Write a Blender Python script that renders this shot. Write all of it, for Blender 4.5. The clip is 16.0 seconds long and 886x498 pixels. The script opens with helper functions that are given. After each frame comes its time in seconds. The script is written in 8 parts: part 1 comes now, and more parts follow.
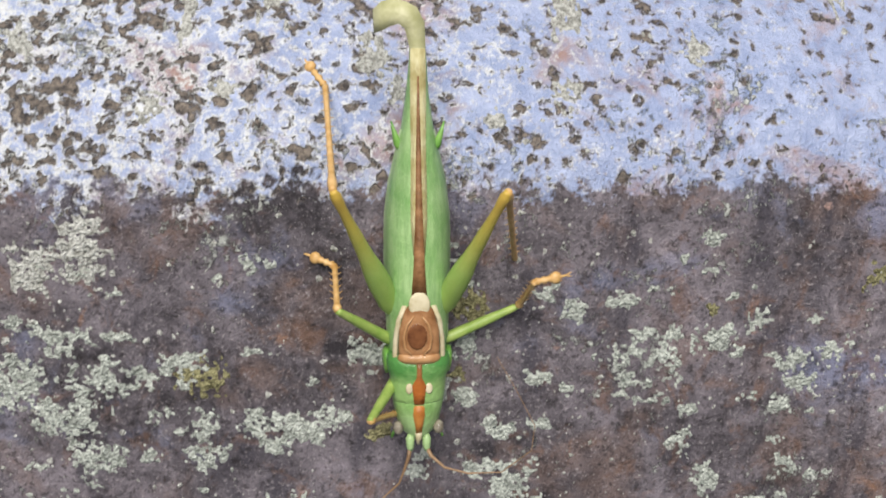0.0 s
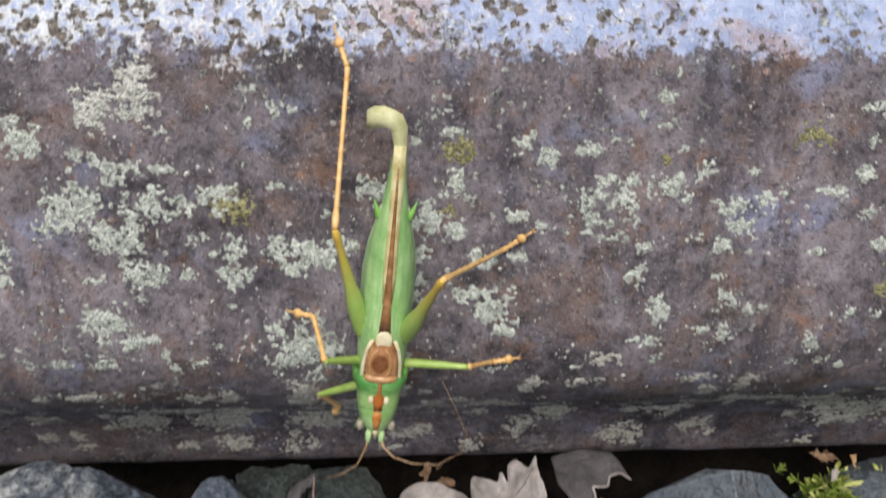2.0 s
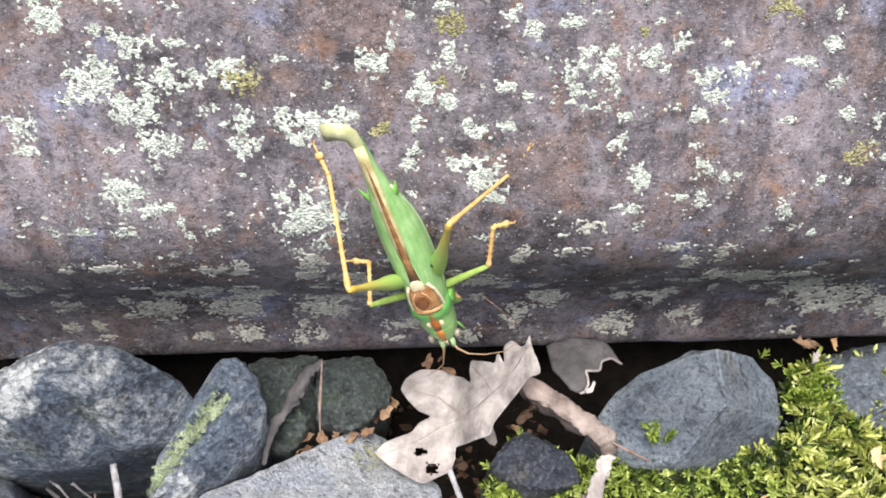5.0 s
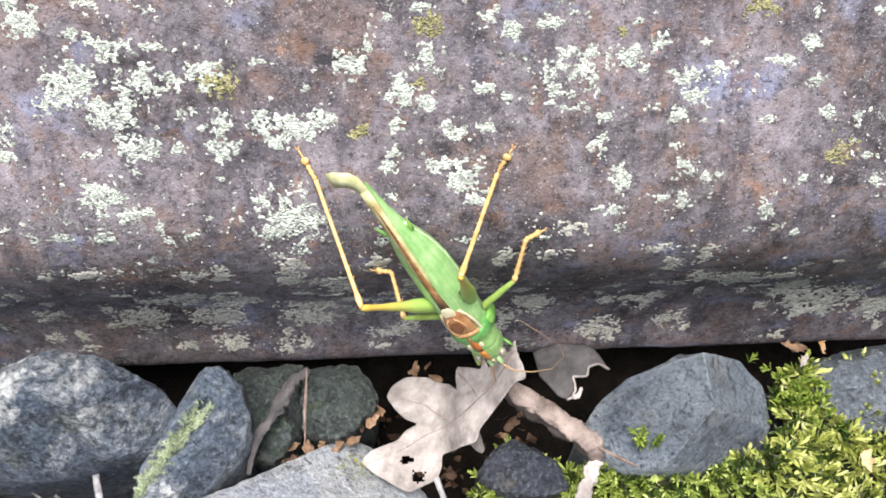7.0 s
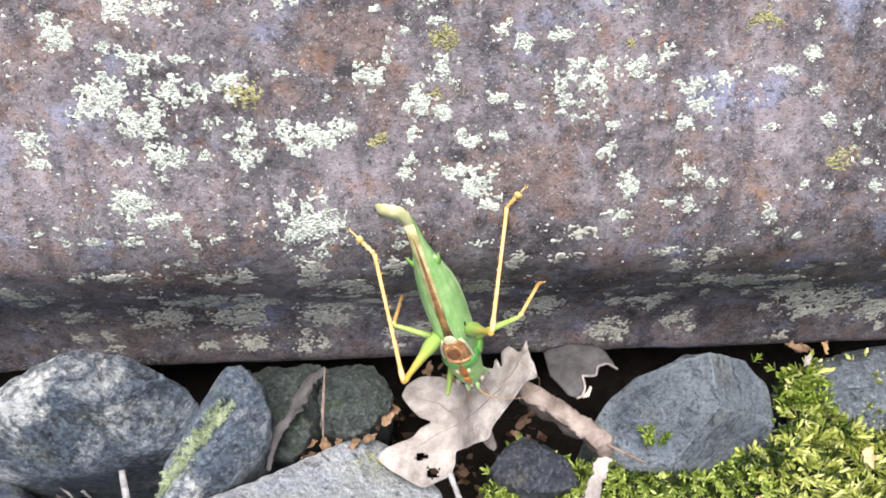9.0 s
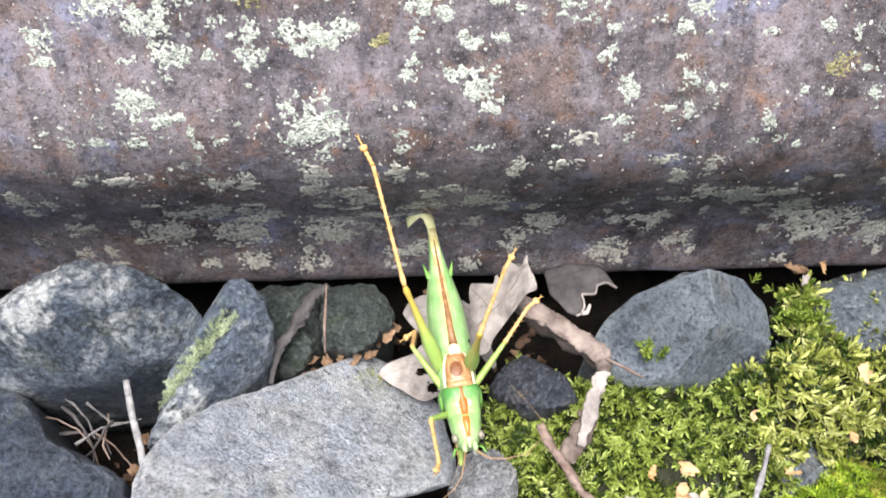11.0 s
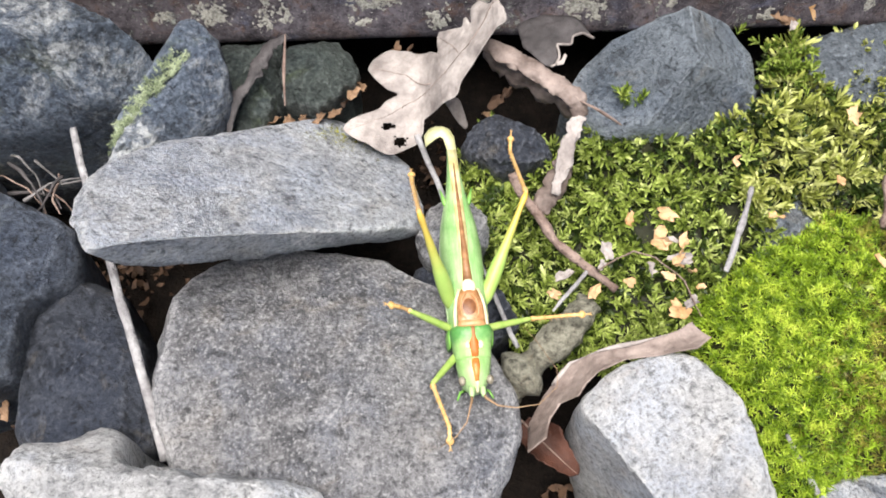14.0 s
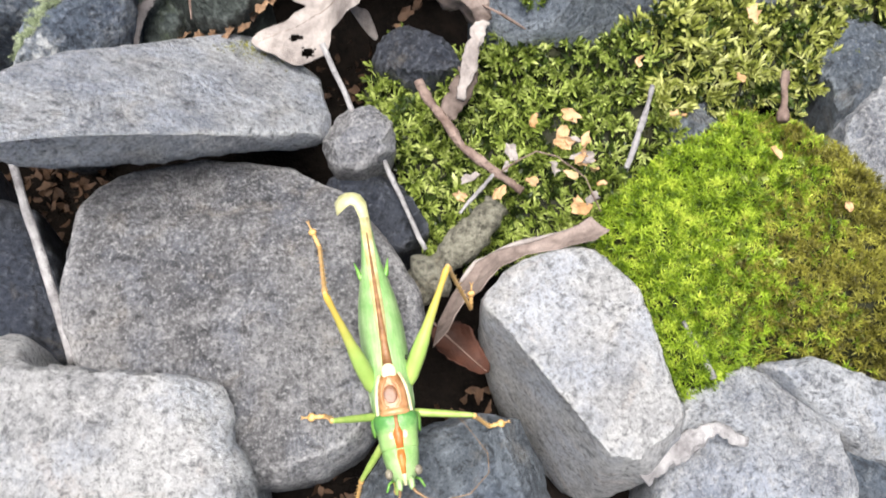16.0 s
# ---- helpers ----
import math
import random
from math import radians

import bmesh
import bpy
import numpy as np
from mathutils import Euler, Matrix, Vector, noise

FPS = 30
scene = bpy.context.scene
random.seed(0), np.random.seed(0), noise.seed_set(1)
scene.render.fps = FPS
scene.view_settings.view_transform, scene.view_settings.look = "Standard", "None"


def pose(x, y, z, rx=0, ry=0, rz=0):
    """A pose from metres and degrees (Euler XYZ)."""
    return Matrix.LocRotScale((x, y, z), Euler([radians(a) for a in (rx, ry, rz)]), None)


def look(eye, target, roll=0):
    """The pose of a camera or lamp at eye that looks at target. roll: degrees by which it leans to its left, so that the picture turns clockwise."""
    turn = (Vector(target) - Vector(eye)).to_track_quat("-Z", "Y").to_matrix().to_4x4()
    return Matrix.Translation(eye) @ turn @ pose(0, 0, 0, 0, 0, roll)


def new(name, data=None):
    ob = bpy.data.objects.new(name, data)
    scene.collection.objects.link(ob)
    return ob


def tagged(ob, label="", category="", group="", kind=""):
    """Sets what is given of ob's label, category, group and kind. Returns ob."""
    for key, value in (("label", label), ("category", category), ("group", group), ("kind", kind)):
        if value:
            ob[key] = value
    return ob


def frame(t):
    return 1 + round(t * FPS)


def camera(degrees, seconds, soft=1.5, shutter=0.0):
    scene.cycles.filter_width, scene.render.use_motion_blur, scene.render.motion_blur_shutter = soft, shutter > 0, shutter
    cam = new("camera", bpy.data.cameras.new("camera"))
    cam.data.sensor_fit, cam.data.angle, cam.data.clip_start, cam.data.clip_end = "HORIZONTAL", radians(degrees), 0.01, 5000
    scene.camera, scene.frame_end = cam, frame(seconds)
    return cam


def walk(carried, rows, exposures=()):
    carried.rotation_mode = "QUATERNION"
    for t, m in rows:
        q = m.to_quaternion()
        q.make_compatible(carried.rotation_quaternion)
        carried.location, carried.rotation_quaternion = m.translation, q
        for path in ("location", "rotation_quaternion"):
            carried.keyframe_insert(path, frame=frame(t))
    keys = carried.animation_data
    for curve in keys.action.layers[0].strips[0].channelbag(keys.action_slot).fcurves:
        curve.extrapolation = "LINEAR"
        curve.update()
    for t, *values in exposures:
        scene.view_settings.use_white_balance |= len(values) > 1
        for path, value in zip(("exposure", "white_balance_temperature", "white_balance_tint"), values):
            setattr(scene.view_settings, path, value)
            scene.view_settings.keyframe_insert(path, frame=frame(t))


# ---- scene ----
# Camera and its walk
cam = camera(51.7, 16.0, soft=1.7, shutter=0.5)
METRES, EYE, TILT, LEAN, TURN = 0.15, 0.18, -60.88, -3.557, -3.29
ROWS = [
    (0.0, 0.0, 0.0, 0.0, -0.0, 0.0, -0.0),
    (0.5, -0.0111, -0.0096, -0.0285, -0.21, -0.31, -0.3),
    (1.0, -0.0112, -0.0368, -0.0285, -0.32, -0.11, -0.49),
    (1.5, -0.0052, -0.0887, -0.0391, -0.09, -0.78, -0.76),
    (2.0, 0.0049, -0.1403, -0.1152, -0.1, -1.86, -0.94),
    (2.5, -0.0039, -0.1568, -0.1699, 0.04, -2.14, -1.0),
    (3.0, 0.0009, -0.1671, -0.1743, 0.14, -2.04, -0.83),
    (3.5, -0.0052, -0.1968, -0.194, 0.19, -1.97, -0.79),
    (4.0, -0.01, -0.2169, -0.2022, 0.42, -2.3, -0.76),
    (4.5, 0.0065, -0.216, -0.2225, 0.63, -2.89, -0.51),
    (7.0, 0.0453, -0.2088, -0.2581, 0.53, -1.54, 0.35),
    (7.5, 0.0387, -0.2059, -0.2648, 0.57, -1.62, 0.35),
    (8.0, 0.0451, -0.2261, -0.2619, 0.77, -1.3, 0.49),
    (8.5, 0.0391, -0.2475, -0.2514, 0.92, -1.25, 0.47),
    (11.0, 0.0349, -0.2624, -0.3434, 0.99, -2.78, 0.13),
    (11.5, 0.0356, -0.2429, -0.3842, 0.9, -3.23, 0.01),
    (12.0, 0.0315, -0.2331, -0.4179, 0.86, -3.8, -0.05),
    (12.5, 0.0414, -0.2268, -0.4655, 0.9, -4.76, 0.13),
    (13.0, 0.0382, -0.222, -0.5034, 0.84, -6.17, 0.25),
    (13.5, 0.0595, -0.2209, -0.5647, 0.83, -6.92, 0.55),
    (14.0, 0.0708, -0.215, -0.5985, 0.64, -7.22, 0.83),
    (14.5, 0.0882, -0.2207, -0.6056, 0.59, -8.0, 1.12),
    (15.0, 0.1471, -0.2343, -0.6548, 0.42, -8.31, 1.89),
    (15.5, 0.1712, -0.2491, -0.6549, -0.15, -8.64, 2.33),
    (16.0, 0.1726, -0.2441, -0.6814, -0.43, -9.28, 2.29),
]
walk(cam, [(t, pose(0, 0, EYE, TILT, LEAN, TURN) @ pose(METRES * x, METRES * y, METRES * z, 90 + pitch, roll, yaw)) for t, x, y, z, yaw, pitch, roll in ROWS],
     exposures=[(0.0, -0.14, 6550, 12), (1.5, -0.08, 6550, 12), (2.0, 0.0, 6500, 12), (2.5, 0.60, 6450, 12), (3.0, 0.70, 6450, 12), (4.0, 0.80, 6400, 12), (8.5, 0.98, 6400, 12), (12.5, 0.97, 6450, 12), (14.0, 0.85, 6500, 12), (16.0, 0.80, 6500, 12)])

# World and sun: bright open shade, soft light from a high sky
world = bpy.data.worlds.new("sky")
world.use_nodes = True
scene.world = world
sky = world.node_tree.nodes.new("ShaderNodeTexSky")
sky.sky_type, sky.sun_disc = "NISHITA", False
sky.sun_elevation, sky.sun_rotation = radians(83), radians(229)
sky.dust_density, sky.air_density = 1.0, 1.0
background = world.node_tree.nodes["Background"]
background.inputs["Strength"].default_value = 0.045
world.node_tree.links.new(sky.outputs["Color"], background.inputs["Color"])
sun = new("sun", bpy.data.lights.new("sun", "SUN"))
sun.data.energy, sun.data.angle, sun.data.color = 5.3, radians(44), (1.0, 0.96, 0.90)
sun.matrix_world = look((-0.14, -0.12, 1.5), (0, 0, 0))

MM = 0.001


# ---- materials ----
class Nodes:
    """A small builder for node materials. Every pattern is in object space, scales are per metre."""

    def __init__(self, name):
        self.mat = bpy.data.materials.new(name)
        self.mat.use_nodes = True
        self.tree = self.mat.node_tree
        self.bsdf = self.tree.nodes["Principled BSDF"]
        self.coord = self.tree.nodes.new("ShaderNodeTexCoord").outputs["Object"]
        self.info = self.tree.nodes.new("ShaderNodeObjectInfo")

    def node(self, kind, **values):
        made = self.tree.nodes.new(kind)
        for key, value in values.items():
            self.plug(made.inputs[key], value)
        return made

    def plug(self, socket, value):
        if isinstance(value, bpy.types.NodeSocket):
            self.tree.links.new(value, socket)
        elif isinstance(value, tuple) and len(value) == 3 and socket.type == "RGBA":
            socket.default_value = (*value, 1)
        else:
            socket.default_value = value

    def math(self, op, a, b=0.0, c=0.0):
        made = self.tree.nodes.new("ShaderNodeMath")
        made.operation = op
        for i, v in enumerate((a, b, c)):
            self.plug(made.inputs[i], v)
        return made.outputs[0]

    def shifted(self):
        """Object coordinates moved by the object's own random number."""
        made = self.tree.nodes.new("ShaderNodeVectorMath")
        made.operation = "ADD"
        self.plug(made.inputs[0], self.coord)
        self.plug(made.inputs[1], self.info.outputs["Random"])
        self.coord = made.outputs[0]
        return self

    def stretched(self, x, y, z):
        made = self.tree.nodes.new("ShaderNodeVectorMath")
        made.operation = "MULTIPLY"
        self.plug(made.inputs[0], self.coord)
        made.inputs[1].default_value = (x, y, z)
        return made.outputs[0]

    def noise(self, scale, detail=4.0, rough=0.55, distort=0.0, at=None):
        made = self.node("ShaderNodeTexNoise", Scale=scale, Detail=detail, Roughness=rough, Distortion=distort)
        self.plug(made.inputs["Vector"], at or self.coord)
        return made.outputs["Fac"]

    def cells(self, scale, feature="F1", jitter=1.0, at=None, output="Distance"):
        made = self.node("ShaderNodeTexVoronoi", Scale=scale, Randomness=jitter)
        made.feature = feature
        self.plug(made.inputs["Vector"], at or self.coord)
        return made.outputs[output]

    def ramp(self, value, low, high, a=0.0, b=1.0):
        made = self.node("ShaderNodeMapRange", Value=value)
        for key, v in (("From Min", low), ("From Max", high), ("To Min", a), ("To Max", b)):
            made.inputs[key].default_value = v
        return made.outputs[0]

    def mix(self, fac, a, b):
        made = self.tree.nodes.new("ShaderNodeMix")
        made.data_type = "RGBA"
        self.plug(made.inputs[0], fac)
        self.plug(made.inputs[6], a)
        self.plug(made.inputs[7], b)
        return made.outputs[2]

    def axis(self, name):
        made = self.tree.nodes.new("ShaderNodeSeparateXYZ")
        self.plug(made.inputs[0], self.coord)
        return made.outputs[name]

    def bump(self, height, metres, strength=1.0, under=None):
        made = self.node("ShaderNodeBump", Height=height, Distance=metres, Strength=strength)
        if under:
            self.plug(made.inputs["Normal"], under)
        return made.outputs[0]

    def done(self, color, rough=0.7, metal=0.0, normal=None, spec=0.4, **more):
        for key, value in dict({"Base Color": color, "Roughness": rough, "Metallic": metal, "Specular IOR Level": spec}, **more).items():
            self.plug(self.bsdf.inputs[key], value)
        if normal:
            self.plug(self.bsdf.inputs["Normal"], normal)
        return self.mat


def rail_steel():
    """Weathered rail: mottled purple-brown rusty flank, worn top with rust pits and a painted blue sky reflection,
    crumbs of lichen.
    """
    n = Nodes("weathered_rail_steel")
    big, mid, fine, dust = n.noise(50, 5, 0.6), n.noise(280, 6, 0.7), n.noise(1300, 4, 0.75), n.noise(2600, 3, 0.7)
    patch, other = n.noise(75, 5, 0.65, 0.4), n.noise(62, 5, 0.6, 0.3, at=n.stretched(1.0, -1.0, 1.3))
    streak = n.noise(1, 5, 0.6, at=n.stretched(170, 45, 45))
    rust = n.mix(n.ramp(n.math("ADD", n.math("MULTIPLY", big, 0.5), n.math("MULTIPLY", mid, 0.5)), 0.38, 0.64), (0.030, 0.026, 0.031), (0.262, 0.232, 0.258))
    rust = n.mix(n.ramp(patch, 0.52, 0.64, 0, 0.5), rust, n.mix(mid, (0.10, 0.060, 0.048), (0.27, 0.185, 0.15)))
    rust = n.mix(n.ramp(n.noise(140, 5, 0.65, 0.6), 0.63, 0.73, 0, 0.7), rust, (0.33, 0.165, 0.085))
    rust = n.mix(n.ramp(other, 0.57, 0.68, 0, 0.75), rust, n.mix(mid, (0.13, 0.145, 0.22), (0.27, 0.29, 0.42)))
    rust = n.mix(n.ramp(streak, 0.55, 0.68, 0, 0.8), rust, (0.046, 0.042, 0.055))
    rust = n.mix(n.ramp(fine, 0.58, 0.70, 0, 0.65), rust, (0.36, 0.33, 0.34))
    rust = n.mix(n.ramp(fine, 0.45, 0.33, 0, 0.75), rust, (0.020, 0.016, 0.018))
    rust = n.mix(n.ramp(n.noise(720, 6, 0.75), 0.46, 0.38, 0, 0.7), rust, (0.018, 0.014, 0.015))
    rust = n.mix(n.ramp(n.noise(210, 6, 0.7, 0.5), 0.55, 0.66, 0, 0.45), rust, (0.20, 0.105, 0.062))
    rust = n.mix(n.ramp(dust, 0.60, 0.72, 0, 0.6), rust, (0.46, 0.42, 0.41))
    # worn top: bare steel coloured with blue sky reflection between rust pits, more pitted towards one end
    wander = n.math("ADD", n.math("MULTIPLY", n.math("SUBTRACT", n.noise(150, 4, 0.6), 0.5), 0.010), n.math("MULTIPLY", n.math("SUBTRACT", n.noise(650, 4, 0.7), 0.5), 0.012))
    top = n.ramp(n.math("ADD", n.axis("Y"), wander), 0.0590, 0.0606)
    end = n.ramp(n.axis("X"), -0.045, 0.07, 0.10, -0.015)
    dens = n.math("ADD", end, n.math("MULTIPLY", n.math("SUBTRACT", n.noise(80, 4, 0.6), 0.5), 0.28))
    spots = n.math("ADD", n.noise(620, 4, 0.6, 0.2), n.math("MULTIPLY", n.math("SUBTRACT", 0.45, n.cells(480)), 0.22))
    pitted = n.ramp(n.math("ADD", spots, dens), 0.595, 0.655)
    halo = n.ramp(n.math("ADD", spots, dens), 0.51, 0.61, 0, 0.7)
    # blue of these tones is the sky's reflection put into the base colour
    steel = n.mix(n.ramp(mid, 0.35, 0.7), (0.29, 0.36, 0.56), (0.52, 0.59, 0.78))
    steel = n.mix(n.ramp(patch, 0.54, 0.66, 0, 0.8), steel, n.mix(mid, (0.28, 0.15, 0.09), (0.56, 0.32, 0.19)))
    steel = n.mix(halo, steel, (0.30, 0.26, 0.29))
    steel = n.mix(n.ramp(n.math("ADD", n.noise(620, 7, 0.8), n.math("MULTIPLY", end, 1.3)), 0.55, 0.64, 0, 0.9), steel, (0.78, 0.80, 0.79))
    bare = n.mix(pitted, steel, n.mix(n.ramp(fine, 0.38, 0.62), (0.030, 0.026, 0.026), (0.25, 0.21, 0.17)))
    color = n.mix(top, rust, bare)
    # scattered crumbs of pale lichen
    crumb = n.math("ADD", n.noise(520, 7, 0.85), n.math("MULTIPLY", n.math("SUBTRACT", n.noise(60, 4, 0.6), 0.5), 0.6))
    crumbs = n.ramp(crumb, 0.625, 0.66)
    color = n.mix(n.math("MULTIPLY", crumbs, 0.9), color, n.mix(fine, (0.38, 0.41, 0.36), (0.68, 0.70, 0.65)))
    height = n.math("ADD", n.math("MULTIPLY", mid, 0.6), n.math("ADD", n.math("MULTIPLY", fine, 0.4), n.math("MULTIPLY", dust, 0.2)))
    height = n.math("ADD", height, n.math("MULTIPLY", crumbs, 0.4))
    height = n.math("SUBTRACT", height, n.math("MULTIPLY", n.math("MULTIPLY", pitted, top), 0.7))
    return n.done(color, n.mix(top, (0.75, 0.75, 0.75), (0.5, 0.5, 0.5)), n.math("MULTIPLY", n.math("MULTIPLY", top, n.math("SUBTRACT", 1.0, pitted)), 0.3), n.bump(height, 0.0007, 1.0), 0.4)


def stone_skin(name, dark, light, speck=0.5, stain=(0.30, 0.26, 0.20), grain=1100, worn=0.64, patch=None):
    """Weathered ballast: mottled at many sizes, fine mineral grain, worn pale patches and faint stains; patch: (x, y, z, radius) of a bare worn crown."""
    n = Nodes(name)
    place = n.coord
    n.shifted()
    big, mottle, fine, grit = n.noise(34, 6, 0.65, 0.5), n.noise(170, 9, 0.75, 0.3), n.noise(grain, 5, 0.72), n.noise(grain * 2.1, 3, 0.7)
    crag = n.noise(420, 7, 0.72, 0.6)
    grains = n.cells(grain * 1.25, output="Color")
    tone = n.math("ADD", n.math("MULTIPLY", big, 0.55), n.math("MULTIPLY", mottle, 0.45))
    color = n.mix(n.ramp(tone, 0.40, 0.60), dark, light)
    cool = (0.90, 0.98, 1.14)
    color = n.mix(n.ramp(n.noise(62, 5, 0.65), 0.46, 0.62, 0, 0.5), color, tuple(0.60 * (d + l) * c for d, l, c in zip(dark, light, cool)))
    color = n.mix(n.ramp(n.noise(90, 6, 0.7, 0.7), 0.56, 0.70, 0, 0.45), color, stain)
    color = n.mix(n.ramp(crag, 0.47, 0.36, 0, 0.8), color, tuple(0.45 * v for v in dark))
    color = n.mix(n.ramp(crag, 0.54, 0.66, 0, 0.6), color, tuple(min(0.85, 1.3 * v + 0.03) for v in light))
    color = n.mix(n.ramp(grains, 0.40, 0.22, 0, 0.35 * speck), color, tuple(0.45 * v for v in dark))
    color = n.mix(n.ramp(fine, 0.46, 0.35, 0, 0.75), color, tuple(0.40 * v for v in dark))
    color = n.mix(n.ramp(fine, 0.54, 0.65, 0, 0.75 * speck), color, tuple(min(0.85, 1.35 * v + 0.04) for v in light))
    color = n.mix(n.ramp(grit, 0.62, 0.72, 0, 0.7 * speck), color, tuple(min(0.88, 1.5 * v + 0.10) for v in light))
    crust = n.math("MULTIPLY", n.ramp(n.noise(60, 9, 0.82, 0.3), worn, worn + 0.12), n.ramp(n.math("ADD", crag, n.math("MULTIPLY", fine, 0.5)), 0.62, 0.86, 0.1, 0.8))
    if patch:
        away = n.tree.nodes.new("ShaderNodeVectorMath")
        away.operation = "DISTANCE"
        n.plug(away.inputs[0], place)
        away.inputs[1].default_value = patch[:3]
        bare = n.ramp(n.math("ADD", away.outputs["Value"], n.math("MULTIPLY", n.math("SUBTRACT", n.noise(130, 8, 0.75), 0.5), patch[3] * 3.0)), patch[3], 0.7 * patch[3], 0.0, 0.95)
        crust = n.math("MAXIMUM", crust, n.math("MULTIPLY", bare, n.ramp(n.math("ADD", crag, n.math("MULTIPLY", n.noise(240, 6, 0.7), 0.8)), 0.82, 0.98, 0.12, 1.0)))
    color = n.mix(crust, color, (0.74, 0.76, 0.76))
    edges = n.ramp(n.tree.nodes.new("ShaderNodeNewGeometry").outputs["Pointiness"], 0.508, 0.545)
    color = n.mix(n.math("MULTIPLY", edges, n.ramp(fine, 0.40, 0.60, 0.1, 0.75)), color, tuple(min(0.8, 1.5 * v + 0.10) for v in light))
    height = n.math("ADD", n.math("MULTIPLY", mottle, 2.2), n.math("ADD", n.math("MULTIPLY", crag, 1.3), n.math("ADD", n.math("MULTIPLY", fine, 0.8), n.math("MULTIPLY", grit, 0.3))))
    return n.done(color, n.ramp(mottle, 0.3, 0.7, 0.42, 0.8), 0.0, n.bump(height, 0.0013, 1.0), 0.45)


def soil_skin():
    n = Nodes("shade_darkened_humus_soil")
    mid, fine = n.noise(220, 5, 0.7), n.noise(1300, 4, 0.7)
    # soil tones lowered to near black, adding the gaps' shade to the colour
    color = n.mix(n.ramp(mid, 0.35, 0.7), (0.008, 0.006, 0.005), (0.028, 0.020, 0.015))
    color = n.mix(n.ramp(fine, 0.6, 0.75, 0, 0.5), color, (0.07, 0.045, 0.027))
    return n.done(color, 0.9, 0, n.bump(n.math("ADD", mid, fine), 0.002, 1.0), 0.2)


def lichen_skin(name, dark, light, relief=0.00045):
    n = Nodes(name).shifted()
    fine, mid = n.noise(1900, 4, 0.7), n.noise(350, 4, 0.6)
    grain = n.cells(2600)
    color = n.mix(n.ramp(fine, 0.36, 0.60), dark, light)
    color = n.mix(n.ramp(mid, 0.50, 0.68, 0, 0.6), color, tuple(min(0.85, 1.25 * v) for v in light))
    color = n.mix(n.ramp(n.math("ADD", n.noise(900, 5, 0.7), n.math("MULTIPLY", grain, 0.15)), 0.58, 0.66, 0, 0.5), color, tuple(0.40 * v for v in dark))
    return n.done(color, 0.92, 0, n.bump(n.math("SUBTRACT", fine, grain), relief, 1.0), 0.15)


def leaf_skin(name, dark, light, vein=(0.30, 0.22, 0.16), rough=0.6, pores=900):
    n = Nodes(name).shifted()
    mid, fine = n.noise(150, 5, 0.65), n.noise(pores, 4, 0.7)
    color = n.mix(n.ramp(mid, 0.34, 0.66), dark, light)
    color = n.mix(n.ramp(fine, 0.55, 0.75, 0, 0.5), color, vein)
    return n.done(color, rough, 0, n.bump(n.math("ADD", mid, fine), 0.0005, 0.8), 0.3)


def moss_skin(name, low, mid_color, high, scale=45, pale_end=None):
    """Moss: every leaflet a little different, patches of brighter and drier growth, paler towards one end of the bed."""
    n = Nodes(name)
    geo = n.tree.nodes.new("ShaderNodeNewGeometry")
    island = geo.outputs["Random Per Island"]
    patch, tuft = n.noise(scale, 4, 0.6), n.noise(330, 2, 0.5)
    tone = n.math("ADD", n.math("MULTIPLY", n.ramp(tuft, 0.30, 0.70), 0.65), n.math("MULTIPLY", island, 0.35))
    color = n.mix(n.ramp(tone, 0.10, 0.75), low, mid_color)
    share = n.math("MULTIPLY", n.ramp(tone, 0.45, 0.95), n.ramp(patch, 0.35, 0.6, 0.25, 0.95))
    if pale_end:
        share = n.math("MINIMUM", n.math("ADD", share, n.math("MULTIPLY", n.ramp(island, 0.0, 0.6), n.ramp(n.axis("X"), *pale_end, 0.0, 0.9))), 1.0)
    return n.done(n.mix(share, color, high), 0.45, 0, None, 0.4)


def wood_skin(name, dark, light):
    n = Nodes(name).shifted()
    grain = n.noise(1, 5, 0.7, at=n.stretched(900, 900, 900))
    mid = n.noise(260, 4, 0.6)
    color = n.mix(n.ramp(mid, 0.35, 0.65), dark, light)
    color = n.mix(n.ramp(grain, 0.56, 0.7, 0, 0.7), color, tuple(0.45 * v for v in dark))
    return n.done(color, 0.8, 0, n.bump(n.math("ADD", grain, mid), 0.0010, 1.0), 0.25)


def chitin(name, a, b, rough=0.38, scale=500, veins=0.0, extra=None):
    n = Nodes(name)
    mid, fine = n.noise(scale, 4, 0.6), n.noise(scale * 5, 3, 0.6)
    color = n.mix(n.ramp(mid, 0.35, 0.65), a, b)
    if extra:
        color = n.mix(n.ramp(fine, 0.6, 0.72, 0, 0.6), color, extra)
    normal = n.bump(fine, 0.00012, 0.6)
    if veins:
        net = n.cells(1, "DISTANCE_TO_EDGE", at=n.stretched(veins * 2.0, veins * 0.55, veins * 2.0))
        vein = n.ramp(net, 0.0, 0.10, 1.0, 0.0)
        color = n.mix(n.ramp(n.noise(1, 3, 0.6, at=n.stretched(1500, 90, 1500)), 0.42, 0.62, 0, 0.4), color, tuple(0.72 * v for v in a))
        color = n.mix(n.math("MULTIPLY", vein, 0.12), color, tuple(min(0.8, 1.5 * v + 0.03) for v in b))
        normal = n.bump(vein, 0.00005, 0.4, normal)
    return n.done(color, rough, 0, normal, 0.45)


